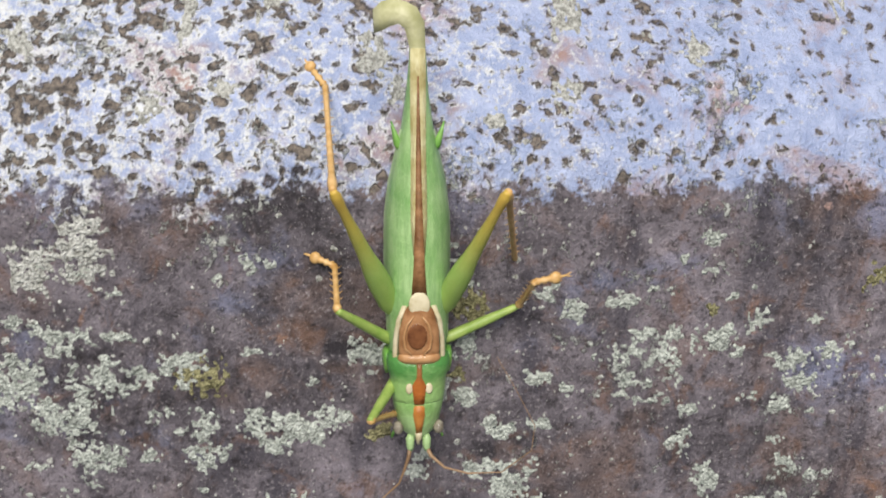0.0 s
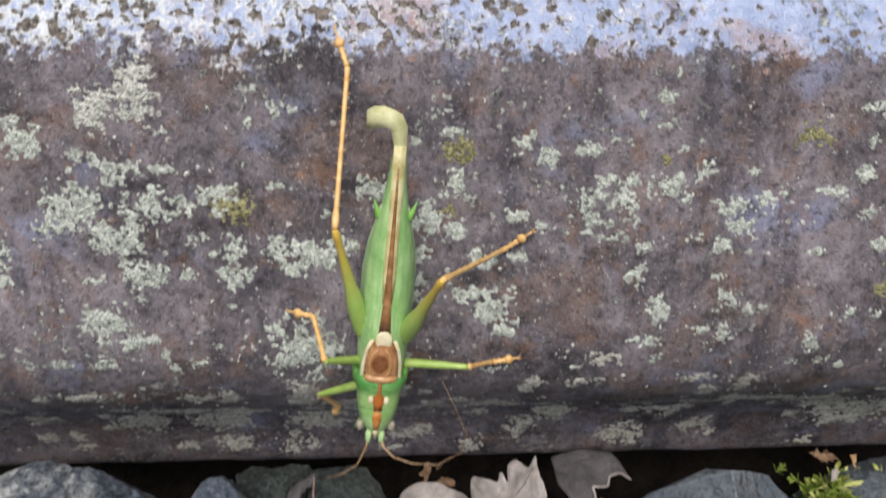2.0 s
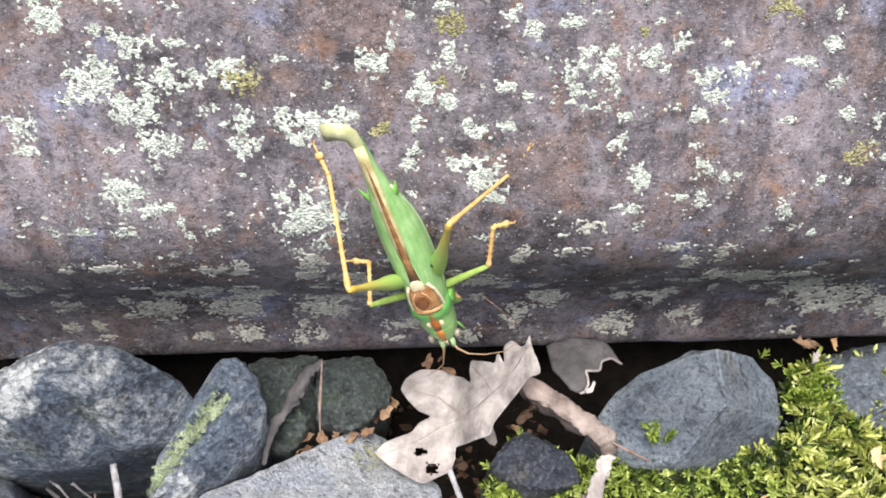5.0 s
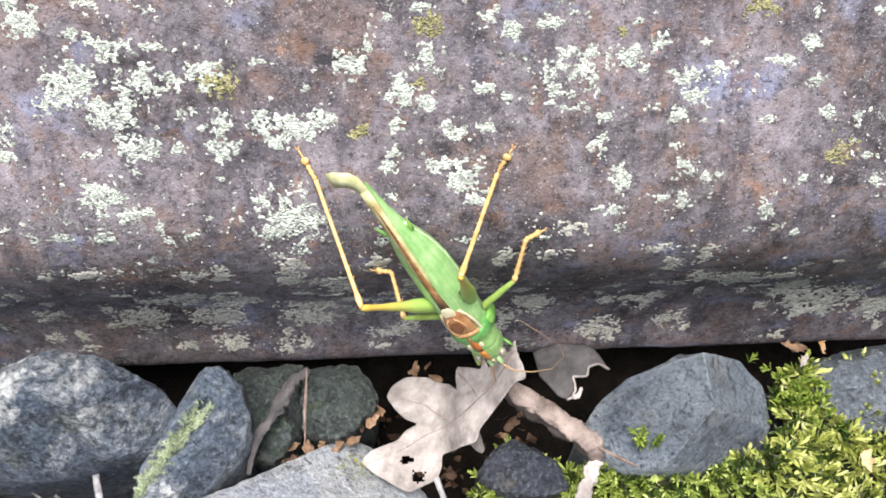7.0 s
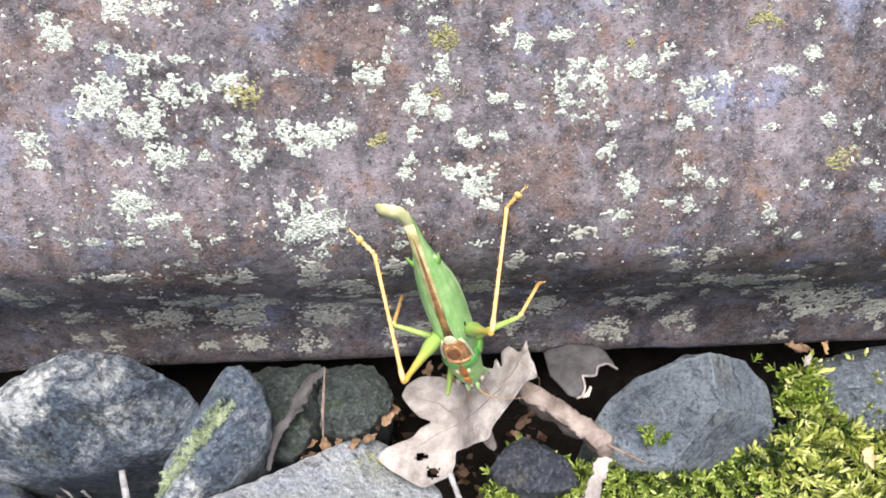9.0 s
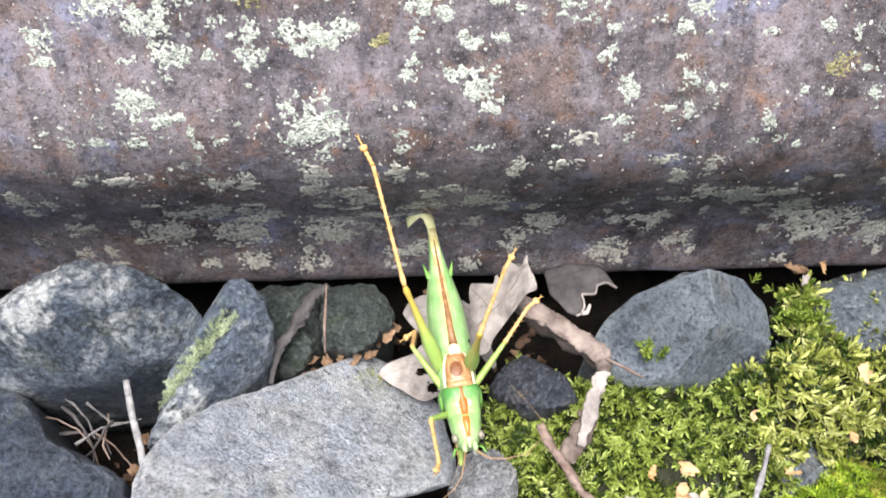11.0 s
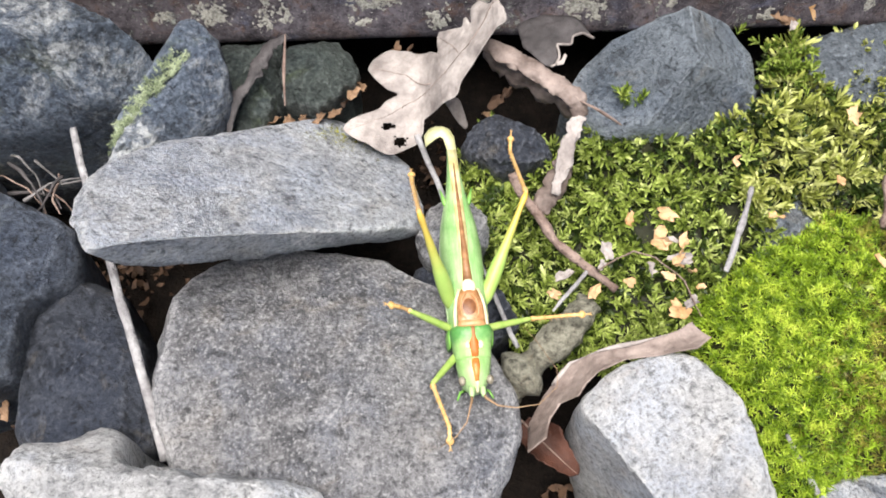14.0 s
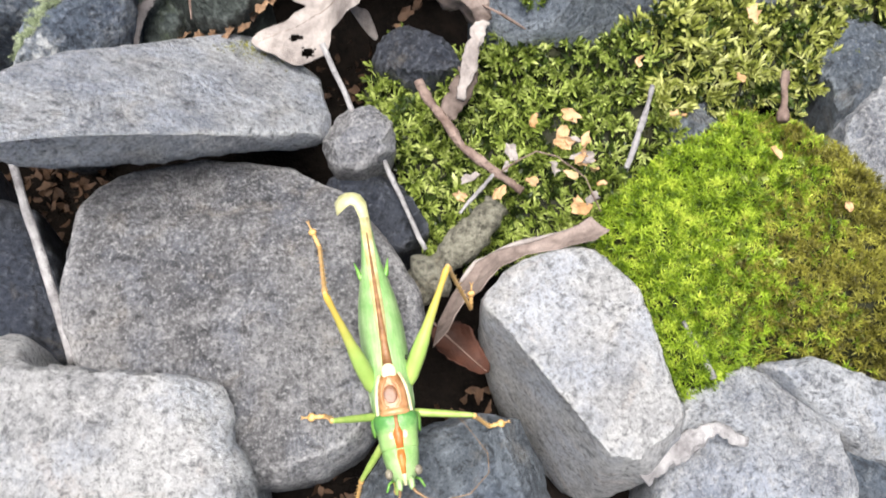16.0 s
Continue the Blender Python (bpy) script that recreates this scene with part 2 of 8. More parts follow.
STEEL = rail_steel()
SOIL = soil_skin()
GREY = stone_skin("blue_grey_stone", (0.050, 0.061, 0.076), (0.205, 0.238, 0.272), 0.4)
CROWN = stone_skin("worn_slate_stone", (0.016, 0.021, 0.031), (0.095, 0.115, 0.155), 0.7, (0.17, 0.18, 0.12), 1100, 0.60)
CROWN_WORN = stone_skin("worn_slate_crown", (0.016, 0.021, 0.031), (0.105, 0.135, 0.180), 0.9, (0.15, 0.17, 0.10), 900, 0.50, (-0.013, 0.006, 0.002, 0.0105))
GREENISH = stone_skin("greenish_slate_stone", (0.022, 0.030, 0.029), (0.085, 0.105, 0.095), 0.5, (0.12, 0.16, 0.05))
PALE = stone_skin("pale_grey_stone", (0.21, 0.225, 0.26), (0.66, 0.69, 0.73), 0.7, (0.52, 0.48, 0.42), 1500)
MID = stone_skin("mid_grey_stone", (0.115, 0.116, 0.125), (0.43, 0.425, 0.43), 1.1, (0.44, 0.38, 0.31), 1400)
WHITE = stone_skin("whitish_granite", (0.38, 0.385, 0.40), (0.80, 0.80, 0.79), 0.8, (0.72, 0.60, 0.52), 1200)
LICHENED = stone_skin("lichened_slate_stone", (0.024, 0.034, 0.052), (0.135, 0.170, 0.225), 0.9, (0.26, 0.32, 0.18), 1000, 0.52, (-0.006, -0.010, -0.004, 0.0065))
DARK = stone_skin("dark_slate_stone", (0.018, 0.022, 0.031), (0.070, 0.080, 0.105), 0.45)
LICHEN = lichen_skin("pale_green_lichen", (0.27, 0.30, 0.26), (0.64, 0.68, 0.61))
LICHEN_WHITE = lichen_skin("whitish_lichen", (0.28, 0.28, 0.24), (0.66, 0.67, 0.62))
LICHEN_OCHRE = lichen_skin("ochre_lichen", (0.13, 0.12, 0.06), (0.38, 0.36, 0.19))
LICHEN_TAN = lichen_skin("grey_tan_lichen", (0.27, 0.255, 0.225), (0.54, 0.53, 0.465), 0.00015)
OAK = leaf_skin("dry_oak_leaf", (0.055, 0.039, 0.032), (0.24, 0.188, 0.165), (0.08, 0.055, 0.04))
OAK_PALE = leaf_skin("bleached_oak_leaf", (0.17, 0.148, 0.140), (0.43, 0.39, 0.365), (0.20, 0.15, 0.125))
GREY_LEAF = leaf_skin("grey_shrivelled_leaf", (0.030, 0.027, 0.028), (0.092, 0.084, 0.086), (0.04, 0.03, 0.028))
LITTER_RED = leaf_skin("reddish_leaf_litter", (0.030, 0.012, 0.008), (0.10, 0.040, 0.026), (0.04, 0.02, 0.014))
LITTER = leaf_skin("brown_leaf_litter", (0.030, 0.017, 0.011), (0.13, 0.075, 0.045), (0.05, 0.03, 0.02))
CRUMB = leaf_skin("straw_leaf_crumb", (0.40, 0.23, 0.095), (0.66, 0.45, 0.27), (0.30, 0.17, 0.09))
MOSS_LEAFY = moss_skin("leafy_moss", (0.020, 0.038, 0.004), (0.36, 0.47, 0.075), (0.68, 0.72, 0.32), 55)
MOSS_FINE = moss_skin("fine_star_moss", (0.030, 0.062, 0.003), (0.25, 0.40, 0.016), (0.62, 0.70, 0.10), 70)
MOSS_BROWN = moss_skin("browning_star_moss", (0.045, 0.040, 0.007), (0.22, 0.21, 0.028), (0.46, 0.46, 0.08), 70)
BARK = wood_skin("twig_bark", (0.17, 0.115, 0.095), (0.36, 0.27, 0.23))
DULL_ROOT = wood_skin("dull_root", (0.10, 0.095, 0.095), (0.25, 0.24, 0.24))
BLEACHED = wood_skin("bleached_stick", (0.22, 0.21, 0.215), (0.48, 0.47, 0.475))
GREEN = chitin("leaf_green_cuticle", (0.085, 0.26, 0.040), (0.20, 0.40, 0.085), 0.34, 420)
WING = chitin("green_wing_membrane", (0.19, 0.38, 0.12), (0.36, 0.54, 0.24), 0.36, 260, 1300)
WING_PALE = chitin("pale_green_wing_edge", (0.30, 0.45, 0.20), (0.48, 0.58, 0.36), 0.45, 420, 800)
BROWN = chitin("brown_dorsal_stripe", (0.15, 0.065, 0.022), (0.34, 0.175, 0.075), 0.42, 650)
MIRROR = chitin("brown_stridulating_field", (0.22, 0.095, 0.035), (0.42, 0.22, 0.10), 0.2, 500)
CREAM = chitin("cream_cuticle", (0.50, 0.43, 0.25), (0.68, 0.62, 0.44), 0.45, 500)
ORANGE = chitin("orange_brown_cuticle", (0.36, 0.12, 0.02), (0.55, 0.24, 0.06), 0.4, 600)
TAN = chitin("straw_membrane", (0.40, 0.34, 0.14), (0.62, 0.58, 0.33), 0.5, 420, 700)
LEG_GREEN = chitin("yellow_green_leg", (0.23, 0.36, 0.07), (0.37, 0.48, 0.13), 0.4, 500)
def shaded_leg():
    """Thigh of the hind leg: green at its base, amber towards the knee."""
    n = Nodes("green_to_amber_leg")
    mid = n.noise(500, 4, 0.6)
    color = n.mix(n.ramp(n.axis("Y"), 0.009, 0.021), n.mix(mid, (0.24, 0.40, 0.075), (0.38, 0.51, 0.14)), n.mix(mid, (0.50, 0.33, 0.035), (0.66, 0.46, 0.11)))
    return n.done(color, 0.4, 0, n.bump(n.noise(2500, 3), 0.00012, 0.6), 0.45)


LEG_HIND = shaded_leg()
FEELER = chitin("grey_brown_feeler", (0.20, 0.12, 0.06), (0.34, 0.22, 0.12), 0.45, 600)
LEG_ORANGE = chitin("amber_leg", (0.52, 0.29, 0.085), (0.72, 0.48, 0.21), 0.4, 700)
EYE_SKIN = chitin("glassy_grey_eye", (0.13, 0.11, 0.08), (0.34, 0.31, 0.24), 0.15, 900)
BLACK = chitin("black_spot", (0.01, 0.012, 0.008), (0.02, 0.022, 0.015), 0.4, 500)


# ---- mesh helpers ----
def finish(bm, name, material, smooth=True):
    mesh = bpy.data.meshes.new(name)
    bm.to_mesh(mesh)
    bm.free()
    mesh.materials.append(material)
    if smooth:
        mesh.shade_smooth()
    return mesh


def part(name, bm, material, parent, label=""):
    ob = new(name, finish(bm, name, material))
    ob.parent = parent
    return tagged(ob, label)


def soft_noise(p, size, seed=0.0):
    """Fractal noise near -1 to 1; size in millimetres, p in millimetres."""
    q = Vector((p[0] / size + seed, p[1] / size - seed * 0.7, p[2] / size + seed * 0.3))
    return noise.fractal(q, 0.9, 2.1, 3)


def rings(bm, loops, close_start=True, close_end=True):
    """Skins a list of closed loops of points (equal counts)."""
    made = [[bm.verts.new(p) for p in loop] for loop in loops]
    count = len(made[0])
    for a, b in zip(made, made[1:]):
        for i in range(count):
            j = (i + 1) % count
            bm.faces.new((a[i], a[j], b[j], b[i]))
    if close_start:
        bm.faces.new(list(reversed(made[0])))
    if close_end:
        bm.faces.new(made[-1])
    return made


def tube(bm, path, radii, sides=8):
    """A round tube along a path of points (metres)."""
    path = [Vector(p) for p in path]
    loops = []
    for i, p in enumerate(path):
        along = (path[min(i + 1, len(path) - 1)] - path[max(i - 1, 0)]).normalized()
        side = along.cross(Vector((0.21, 0.13, 0.97)))
        if side.length < 0.1:
            side = along.cross(Vector((1, 0, 0)))
        side.normalize()
        up = side.cross(along)
        loops.append([p + radii[i] * (math.cos(a) * side + math.sin(a) * up) for a in (2 * math.pi * k / sides for k in range(sides))])
    rings(bm, loops)
    bmesh.ops.recalc_face_normals(bm, faces=bm.faces)


def rounded(corners, steps=6):
    """A smooth closed curve through the corners."""
    out, count = [], len(corners)
    for i in range(count):
        p0, p1, p2, p3 = (corners[(i + k) % count] for k in (-1, 0, 1, 2))
        for k in range(steps):
            t = k / steps
            out.append(tuple(0.5 * (2 * b + (c - a) * t + (2 * a - 5 * b + 4 * c - d) * t * t + (3 * b - a - 3 * c + d) * t ** 3) for a, b, c, d in zip(p0, p1, p2, p3)))
    return out


def around(corners, count):
    """Evenly spaced points on a closed outline."""
    pts = corners + corners[:1]
    lengths = [math.dist(a, b) for a, b in zip(pts, pts[1:])]
    total, out, i, run = sum(lengths), [], 0, 0.0
    for k in range(count):
        goal = total * k / count
        while run + lengths[i] < goal:
            run += lengths[i]
            i += 1
        f = (goal - run) / lengths[i]
        out.append((pts[i][0] + f * (pts[i + 1][0] - pts[i][0]), pts[i][1] + f * (pts[i + 1][1] - pts[i][1])))
    return out


# ---- the rail ----
# Half profile in millimetres (y away from the ballast, z up), from the back foot over the top and down the near flank
PROFILE = [(150, -16), (150, 90), (140, 94), (80, 93), (72, 92), (66, 90.5), (61, 88), (57, 84.7), (48, 76), (40, 68.5), (30, 59), (26, 54.5),
           (23.6, 49), (22.8, 44), (23.3, 38), (24.6, 31), (26.6, 24), (28, 17), (28.2, 9), (27, 2), (24.5, -4), (24.5, -7), (28, -9.5), (60, -16)]
CREASE = 7


def profile_steps():
    """The profile in steps of about 1 mm on the near side: (length from the crease, y, z)."""
    steps, run = [], 0.0
    for i, ((ay, az), (by, bz)) in enumerate(zip(PROFILE, PROFILE[1:])):
        length = math.dist((ay, az), (by, bz))
        cuts = max(1, round(length / 1.2)) if i >= 3 else 6
        for k in range(cuts):
            steps.append((run + length * k / cuts, ay + (by - ay) * k / cuts, az + (bz - az) * k / cuts))
        run += length
    zero = sum(math.dist(a, b) for a, b in zip(PROFILE[:CREASE], PROFILE[1:CREASE + 1]))
    steps.append((run, *PROFILE[-1]))
    # ease the corners
    for _ in range(4):
        steps = [steps[0]] + [(s[1][0], (s[0][1] + 2 * s[1][1] + s[2][1]) / 4, (s[0][2] + 2 * s[1][2] + s[2][2]) / 4) if s[1][1] < 100 else s[1] for s in zip(steps, steps[1:], steps[2:])] + [steps[-1]]
    return [(s - zero, y, z) for s, y, z in steps]


STEPS = profile_steps()


def on_rail(x, s):
    """Place (mm) and outward normal on the rail at x and length s down the flank from the crease."""
    for (s0, y0, z0), (s1, y1, z1) in zip(STEPS, STEPS[1:]):
        if s <= s1:
            f = (s - s0) / (s1 - s0)
            n = Vector((0, z1 - z0, y0 - y1)).normalized()
            p = Vector((x, y0 + f * (y1 - y0), z0 + f * (z1 - z0)))
            return p + n * rail_relief(p), n
    return Vector((x, STEPS[-1][1], STEPS[-1][2])), Vector((0, 0, -1))


def rail_relief(p):
    return 0.35 * soft_noise(p, 22, 3.1) + 0.16 * soft_noise(p, 6, 8.2)


def build_rail():
    xs = [-1500, -900, -500, -300, -200, -150, -125] + [-112 + 1.6 * i for i in range(170)] + [175, 220, 300, 500, 900, 1500]
    verts, faces, count = [], [], len(STEPS)
    for x in xs:
        for i, (s, y, z) in enumerate(STEPS):
            a, b = STEPS[max(i - 1, 0)], STEPS[min(i + 1, count - 1)]
            n = Vector((0, b[2] - a[2], a[1] - b[1])).normalized()
            p = Vector((x, y, z))
            p += n * rail_relief(p)
            verts.append(p * MM)
    for i in range(len(xs) - 1):
        for j in range(count):
            k = (j + 1) % count
            faces.append((i * count + j, (i + 1) * count + j, (i + 1) * count + k, i * count + k))
    mesh = bpy.data.meshes.new("rail")
    mesh.from_pydata([tuple(v) for v in verts], [], faces)
    mesh.materials.append(STEEL)
    mesh.shade_smooth()
    bm = bmesh.new()
    bm.from_mesh(mesh)
    ends = [e for e in bm.edges if e.is_boundary]
    bmesh.ops.holes_fill(bm, edges=ends, sides=0)
    bmesh.ops.recalc_face_normals(bm, faces=bm.faces)
    bm.to_mesh(mesh)
    bm.free()
    return tagged(new("rail", mesh), "rusty lichen-spotted steel rail, worn top coloured with blue sky reflection", "rail")


def build_ground():
    near = [-160 + 4.0 * i for i in range(86)]
    far = [240, 320, 500, 900, 2000, 6000, 20000, 80000]
    xs = [-v for v in reversed(far)] + near + far
    ys = [-v for v in reversed(far)] + near + far
    verts = []
    for y in ys:
        for x in xs:
            p = Vector((x, y, 0))
            close = abs(x) < 300 and abs(y) < 300
            z = -40 + (2.2 * soft_noise(p, 30, 5.5) + 0.9 * soft_noise(p, 8, 2.5) if close else 0.0)
            if 40 < y < 155:
                z = -16.5
            verts.append((x * MM, y * MM, z * MM))
    w = len(xs)
    faces = [(j * w + i, j * w + i + 1, (j + 1) * w + i + 1, (j + 1) * w + i) for j in range(len(ys) - 1) for i in range(w - 1)]
    mesh = bpy.data.meshes.new("ground")
    mesh.from_pydata(verts, [], faces)
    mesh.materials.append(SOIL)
    mesh.shade_smooth()
    return tagged(new("ground", mesh), "crumbly humus soil between the ballast stones, darkened as gap shade", "ground", kind="structure")


build_ground()
build_rail()


# ---- ballast stones ----
def stone(corners, top, material, label, slope=(0, 0), thick=None, edge=2.2, dome=1.2, seed=1, rough=1.0, cuts=(), chips=9, slab=False, groove=None):
    """A ballast stone: plan corners in mm, height of its top, tilt of the top (of the underside too for a slab), rounding of its rim flat broken faces (normal, a point on the face) and a groove (start, end, depth, width)."""
    cx, cy = sum(c[0] for c in corners) / len(corners), sum(c[1] for c in corners) / len(corners)
    count = 168
    sharp, round_ = around([(x - cx, y - cy) for x, y in corners], count), around(rounded([(x - cx, y - cy) for x, y in corners]), count)
    rim = [(0.6 * a[0] + 0.4 * b[0], 0.6 * a[1] + 0.4 * b[1]) for a, b in zip(sharp, round_)]
    thick = thick or top + 42
    rows = [(0.70, -thick), (0.86, -0.88 * thick), (0.93, -0.72 * thick), (0.97, -0.52 * thick - 0.3 * edge), (0.99, -0.36 * thick - 0.5 * edge), (1.005, -0.2 * thick - 0.8 * edge), (1.01, -0.07 * thick - edge), (1.008, -0.85 * edge), (0.995, -0.5 * edge), (0.975, -0.25 * edge), (0.95, -0.08 * edge)]
    rows += [(0.925 - 0.031 * k, 0.0) for k in range(30)]
    reach = max(math.hypot(*p) for p in rim)
    chance = random.Random(seed)
    planes = [(Vector(n).normalized(), Vector(n).normalized().dot(Vector(at) - Vector((cx, cy, top)))) for n, at in cuts]
    # shallow flats on the top, as old breaks leave them
    flats = [(chance.uniform(-0.11, 0.11), chance.uniform(-0.11, 0.11), chance.uniform(0.0, 0.02) * reach) for _ in range(6)]
    loops = []
    for f, z in rows:
        loop = []
        for x, y in rim:
            p = Vector((x * f, y * f, z + dome * max(0.0, 1 - f * f)))
            share = 1 + max(-1.0, z / thick)
            p.z += (slope[0] * p.x + slope[1] * p.y) * (1 if slab else share)
            p.z += rough * share * (min(a * p.x + b * p.y + c for a, b, c in flats) * 0.8 + 0.02 * reach)
            loop.append(p)
        loops.append(loop)
    for _ in range(chips):
        a = chance.uniform(0, 2 * math.pi)
        n = Vector((math.cos(a), math.sin(a), chance.uniform(0.35, 1.5))).normalized()
        far = max(p.dot(n) for loop in loops for p in loop)
        planes.append((n, far - rough * (chance.uniform(0.4, 1.6) + 0.03 * reach)))
    for loop in loops:
        for i, p in enumerate(loop):
            for n, far in planes:
                over = p.dot(n) - far
                if over > 0:
                    p = p - n * over
            out = Vector((p.x, p.y, p.z * 1.2 + 2)).normalized()
            ledge = abs(soft_noise(p, 13, seed * 2.3)) - 0.25
            p = p + out * rough * (0.5 * soft_noise(p, 15, seed * 3.7) - 0.9 * ledge - 0.7 * (abs(soft_noise(p, 6, seed * 4.3)) - 0.25) + 0.5 * soft_noise(p, 4, seed * 1.9) + 0.3 * soft_noise(p, 1.5, seed))
            if groove and p.z > -10:
                start, along = Vector(groove[0]) - Vector((cx, cy)), Vector(groove[1]) - Vector(groove[0])
                f = max(0.0, min(1.0, (p.xy - start).dot(along) / along.length_squared))
                off = (p.xy - start - along * f).length + 0.8 * soft_noise(p, 3, seed)
                p.z -= groove[2] * math.exp(-(off / groove[3]) ** 2)
            loop[i] = p * MM
    bm = bmesh.new()
    rings(bm, loops)
    bmesh.ops.recalc_face_normals(bm, faces=bm.faces)
    ob = new("ballast_stone", finish(bm, "ballast_stone", material))
    ob.location = (cx * MM, cy * MM, top * MM)
    return tagged(ob, label, "stone", "ballast stones")


def build_stones():
    stone([(-43.2, -32.6), (-44.2, -27.4), (-42.3, -21.9), (-38.7, -15.8), (-32.1, -9.4), (-22.9, -4.2), (-13.8, 2.2), (-5.0, 8.0), (1.2, 5.7), (7.2, -0.1), (12.5, -6.7), (14.6, -22.2), (13.5, -25.0), (5.4, -28.0), (-3.7, -31.0), (-12.0, -34.3), (-17.8, -37.7), (-25.7, -40.8), (-33.3, -41.6), (-39.2, -39.5)],
          13.8, PALE, "large tilted pale grey slab leaning over darker stones", (-0.403, -0.708), 13, 1.0, 0.7, 2, 0.7,
          cuts=(((0.9, -0.1, 0.3), (14.6, -18, -1.0)), ((-0.1, -0.93, 0.0), (-30, -41.2, 26)), ((0.25, -0.93, 0.0), (-6, -31.6, 18))), chips=4, slab=True)
    stone([(-36, -45), (-33, -37), (-25, -29), (-10, -27), (6.5, -30), (17, -38), (23.5, -47.5), (29.5, -59), (29.5, -67), (24, -77), (17, -86), (9, -90), (-1, -91), (-15, -88), (-29, -75), (-35, -60)],
          5.4, MID, "broad rounded grey speckled stone with a smooth top", (0.0, 0.0), None, 4, 0.9, 4, 0.6, cuts=(((0.05, 0.42, 0.90), (-5, -44, 5.6)),), chips=5)
    stone([(-58, -66), (-50, -63), (-43, -60.5), (-39.5, -63), (-38.5, -68.5), (-35, -69), (-27, -70), (-18, -71.5), (-10.5, -73), (-5, -75.5), (-4, -83), (-0.5, -91), (-1, -104), (-21, -112), (-43, -105)],
          14.5, WHITE, "rough whitish granite lump with a broken edge", (0, 0.0), None, 0.8, 0.5, 6, 1.5, cuts=(((0.75, 0.15, 0.45), (-4.5, -80, 13)), ((0.1, 0.75, 0.5), (-25, -71, 13.5))), chips=5)
    stone([(41, -61), (47.6, -55.5), (57.6, -53.3), (65, -55), (69, -62.5), (71, -73), (74, -84), (72.5, -91), (68, -96), (60, -99), (51, -93), (43, -74)],
          7, WHITE, "pale angular granite block with a slanting side face", (0.03, 0), None, 1.5, 0.5, 8, 0.55,
          cuts=(((-0.84, -0.53, 0.06), (49.5, -77, 6.5)), ((0.52, -0.74, 0.42), (68, -90.5, 6)), ((0.85, 0.15, 0.35), (71.5, -75, 5.5)), ((-0.2, -0.9, 0.15), (60, -92.5, 5))), chips=2)
    stone([(23, -83), (35, -81), (46, -83), (50, -90), (51, -98), (45, -110), (26, -112), (14, -103), (16, -91)],
          -2, GREY, "blue-grey stone with a broken slanting face", (0, 0.1), None, 2.0, 1.0, 11, 0.9, cuts=(((0.75, 0.1, 0.6), (44, -92, -2)), ((-0.5, 0.5, 0.7), (22, -92, -2))))
    stone([(77, -79), (92, -76), (102, -82), (106, -91), (107, -104), (92, -112), (67, -106), (72, -90)],
          -4, PALE, "pale grey weathered stone under a curled leaf", (0, 0), None, 2, 1.0, 13, 1.0, cuts=(((0.5, 0.55, 0.65), (97, -84, -4)),))
    stone([(94, -76), (102, -76), (115, -82), (126, -88), (124, -99), (111, -95), (103, -87)],
          -2, PALE, "grey slab at the rim of the moss cushion", (0, 0.15), None, 1.6, 0.5, 15, 0.8, cuts=(((-0.4, -0.75, 0.5), (108, -91, -3)),))
    stone([(109, -92), (118, -97), (127, -106), (118, -118), (108, -112)], -8, GREY, "dark grey stone deep between its neighbours", seed=16)
    stone([(-84, 0), (-74, -4), (-67, -13), (-54, -21), (-53, -31), (-60, -38), (-62, -50), (-78, -56), (-92, -27)],
          3, CROWN, "smooth dark blue-grey stone with a pale patch", (-0.1, 0), None, 4, 3, 18, 0.7, chips=5)
    stone([(-64, -34), (-57, -28), (-46, -31), (-41, -43), (-38, -62), (-50, -68), (-63, -60)], -5, DARK, "dark slate-grey stone in a hollow", (0, 0), None, 3, 2, 21, 0.8)
    stone([(-80, 7), (-74, 17), (-65, 20), (-54, 19), (-42, 14), (-36, 8), (-38, 3), (-45, 0), (-54, -2), (-68, -3), (-80, -2)],
          19, CROWN_WORN, "rounded dark blue-grey stone with a whitish worn crown", (0, 0.0), None, 7, 4, 23, 1.2, cuts=(((0.55, -0.45, 0.65), (-45, 4, 14.5)), ((-0.1, -0.8, 0.55), (-60, 2, 15))), chips=8)
    stone([(-34, 16), (-31, 17.3), (-27.5, 16.8), (-24.6, 13), (-23.2, 6), (-25.2, -1), (-30.5, -6.5), (-37, -11), (-43, -15), (-48, -15), (-46.5, -8), (-43, 0.5), (-39.5, 7), (-36, 13)],
          12.0, LICHENED, "narrow upright stone with moss along its groove", (0.02, 0.09), None, 4.0, 2.2, 25, 1.0,
          cuts=(((0.62, -0.45, 0.64), (-28.5, 1, 10.8)), ((-0.75, 0.35, 0.5), (-40.0, 3, 10.5)), ((0.1, -0.75, 0.6), (-42, -12, 8.5))), chips=5, groove=((-31, 8.5), (-46, -10), 4.5, 1.6))
    stone([(-29, 22), (-23, 23), (-13, 23), (-14, 18), (-13, 9), (-20, 2), (-28, 5)], -3, GREENISH, "small dark stone tucked under the rail", seed=27, dome=2)
    stone([(-13.5, 22), (-2, 22), (3, 15), (1.5, 10), (-6, 6), (-13, 8)], -1, GREENISH, "small greenish-black stone tucked under the rail", seed=28, dome=2)
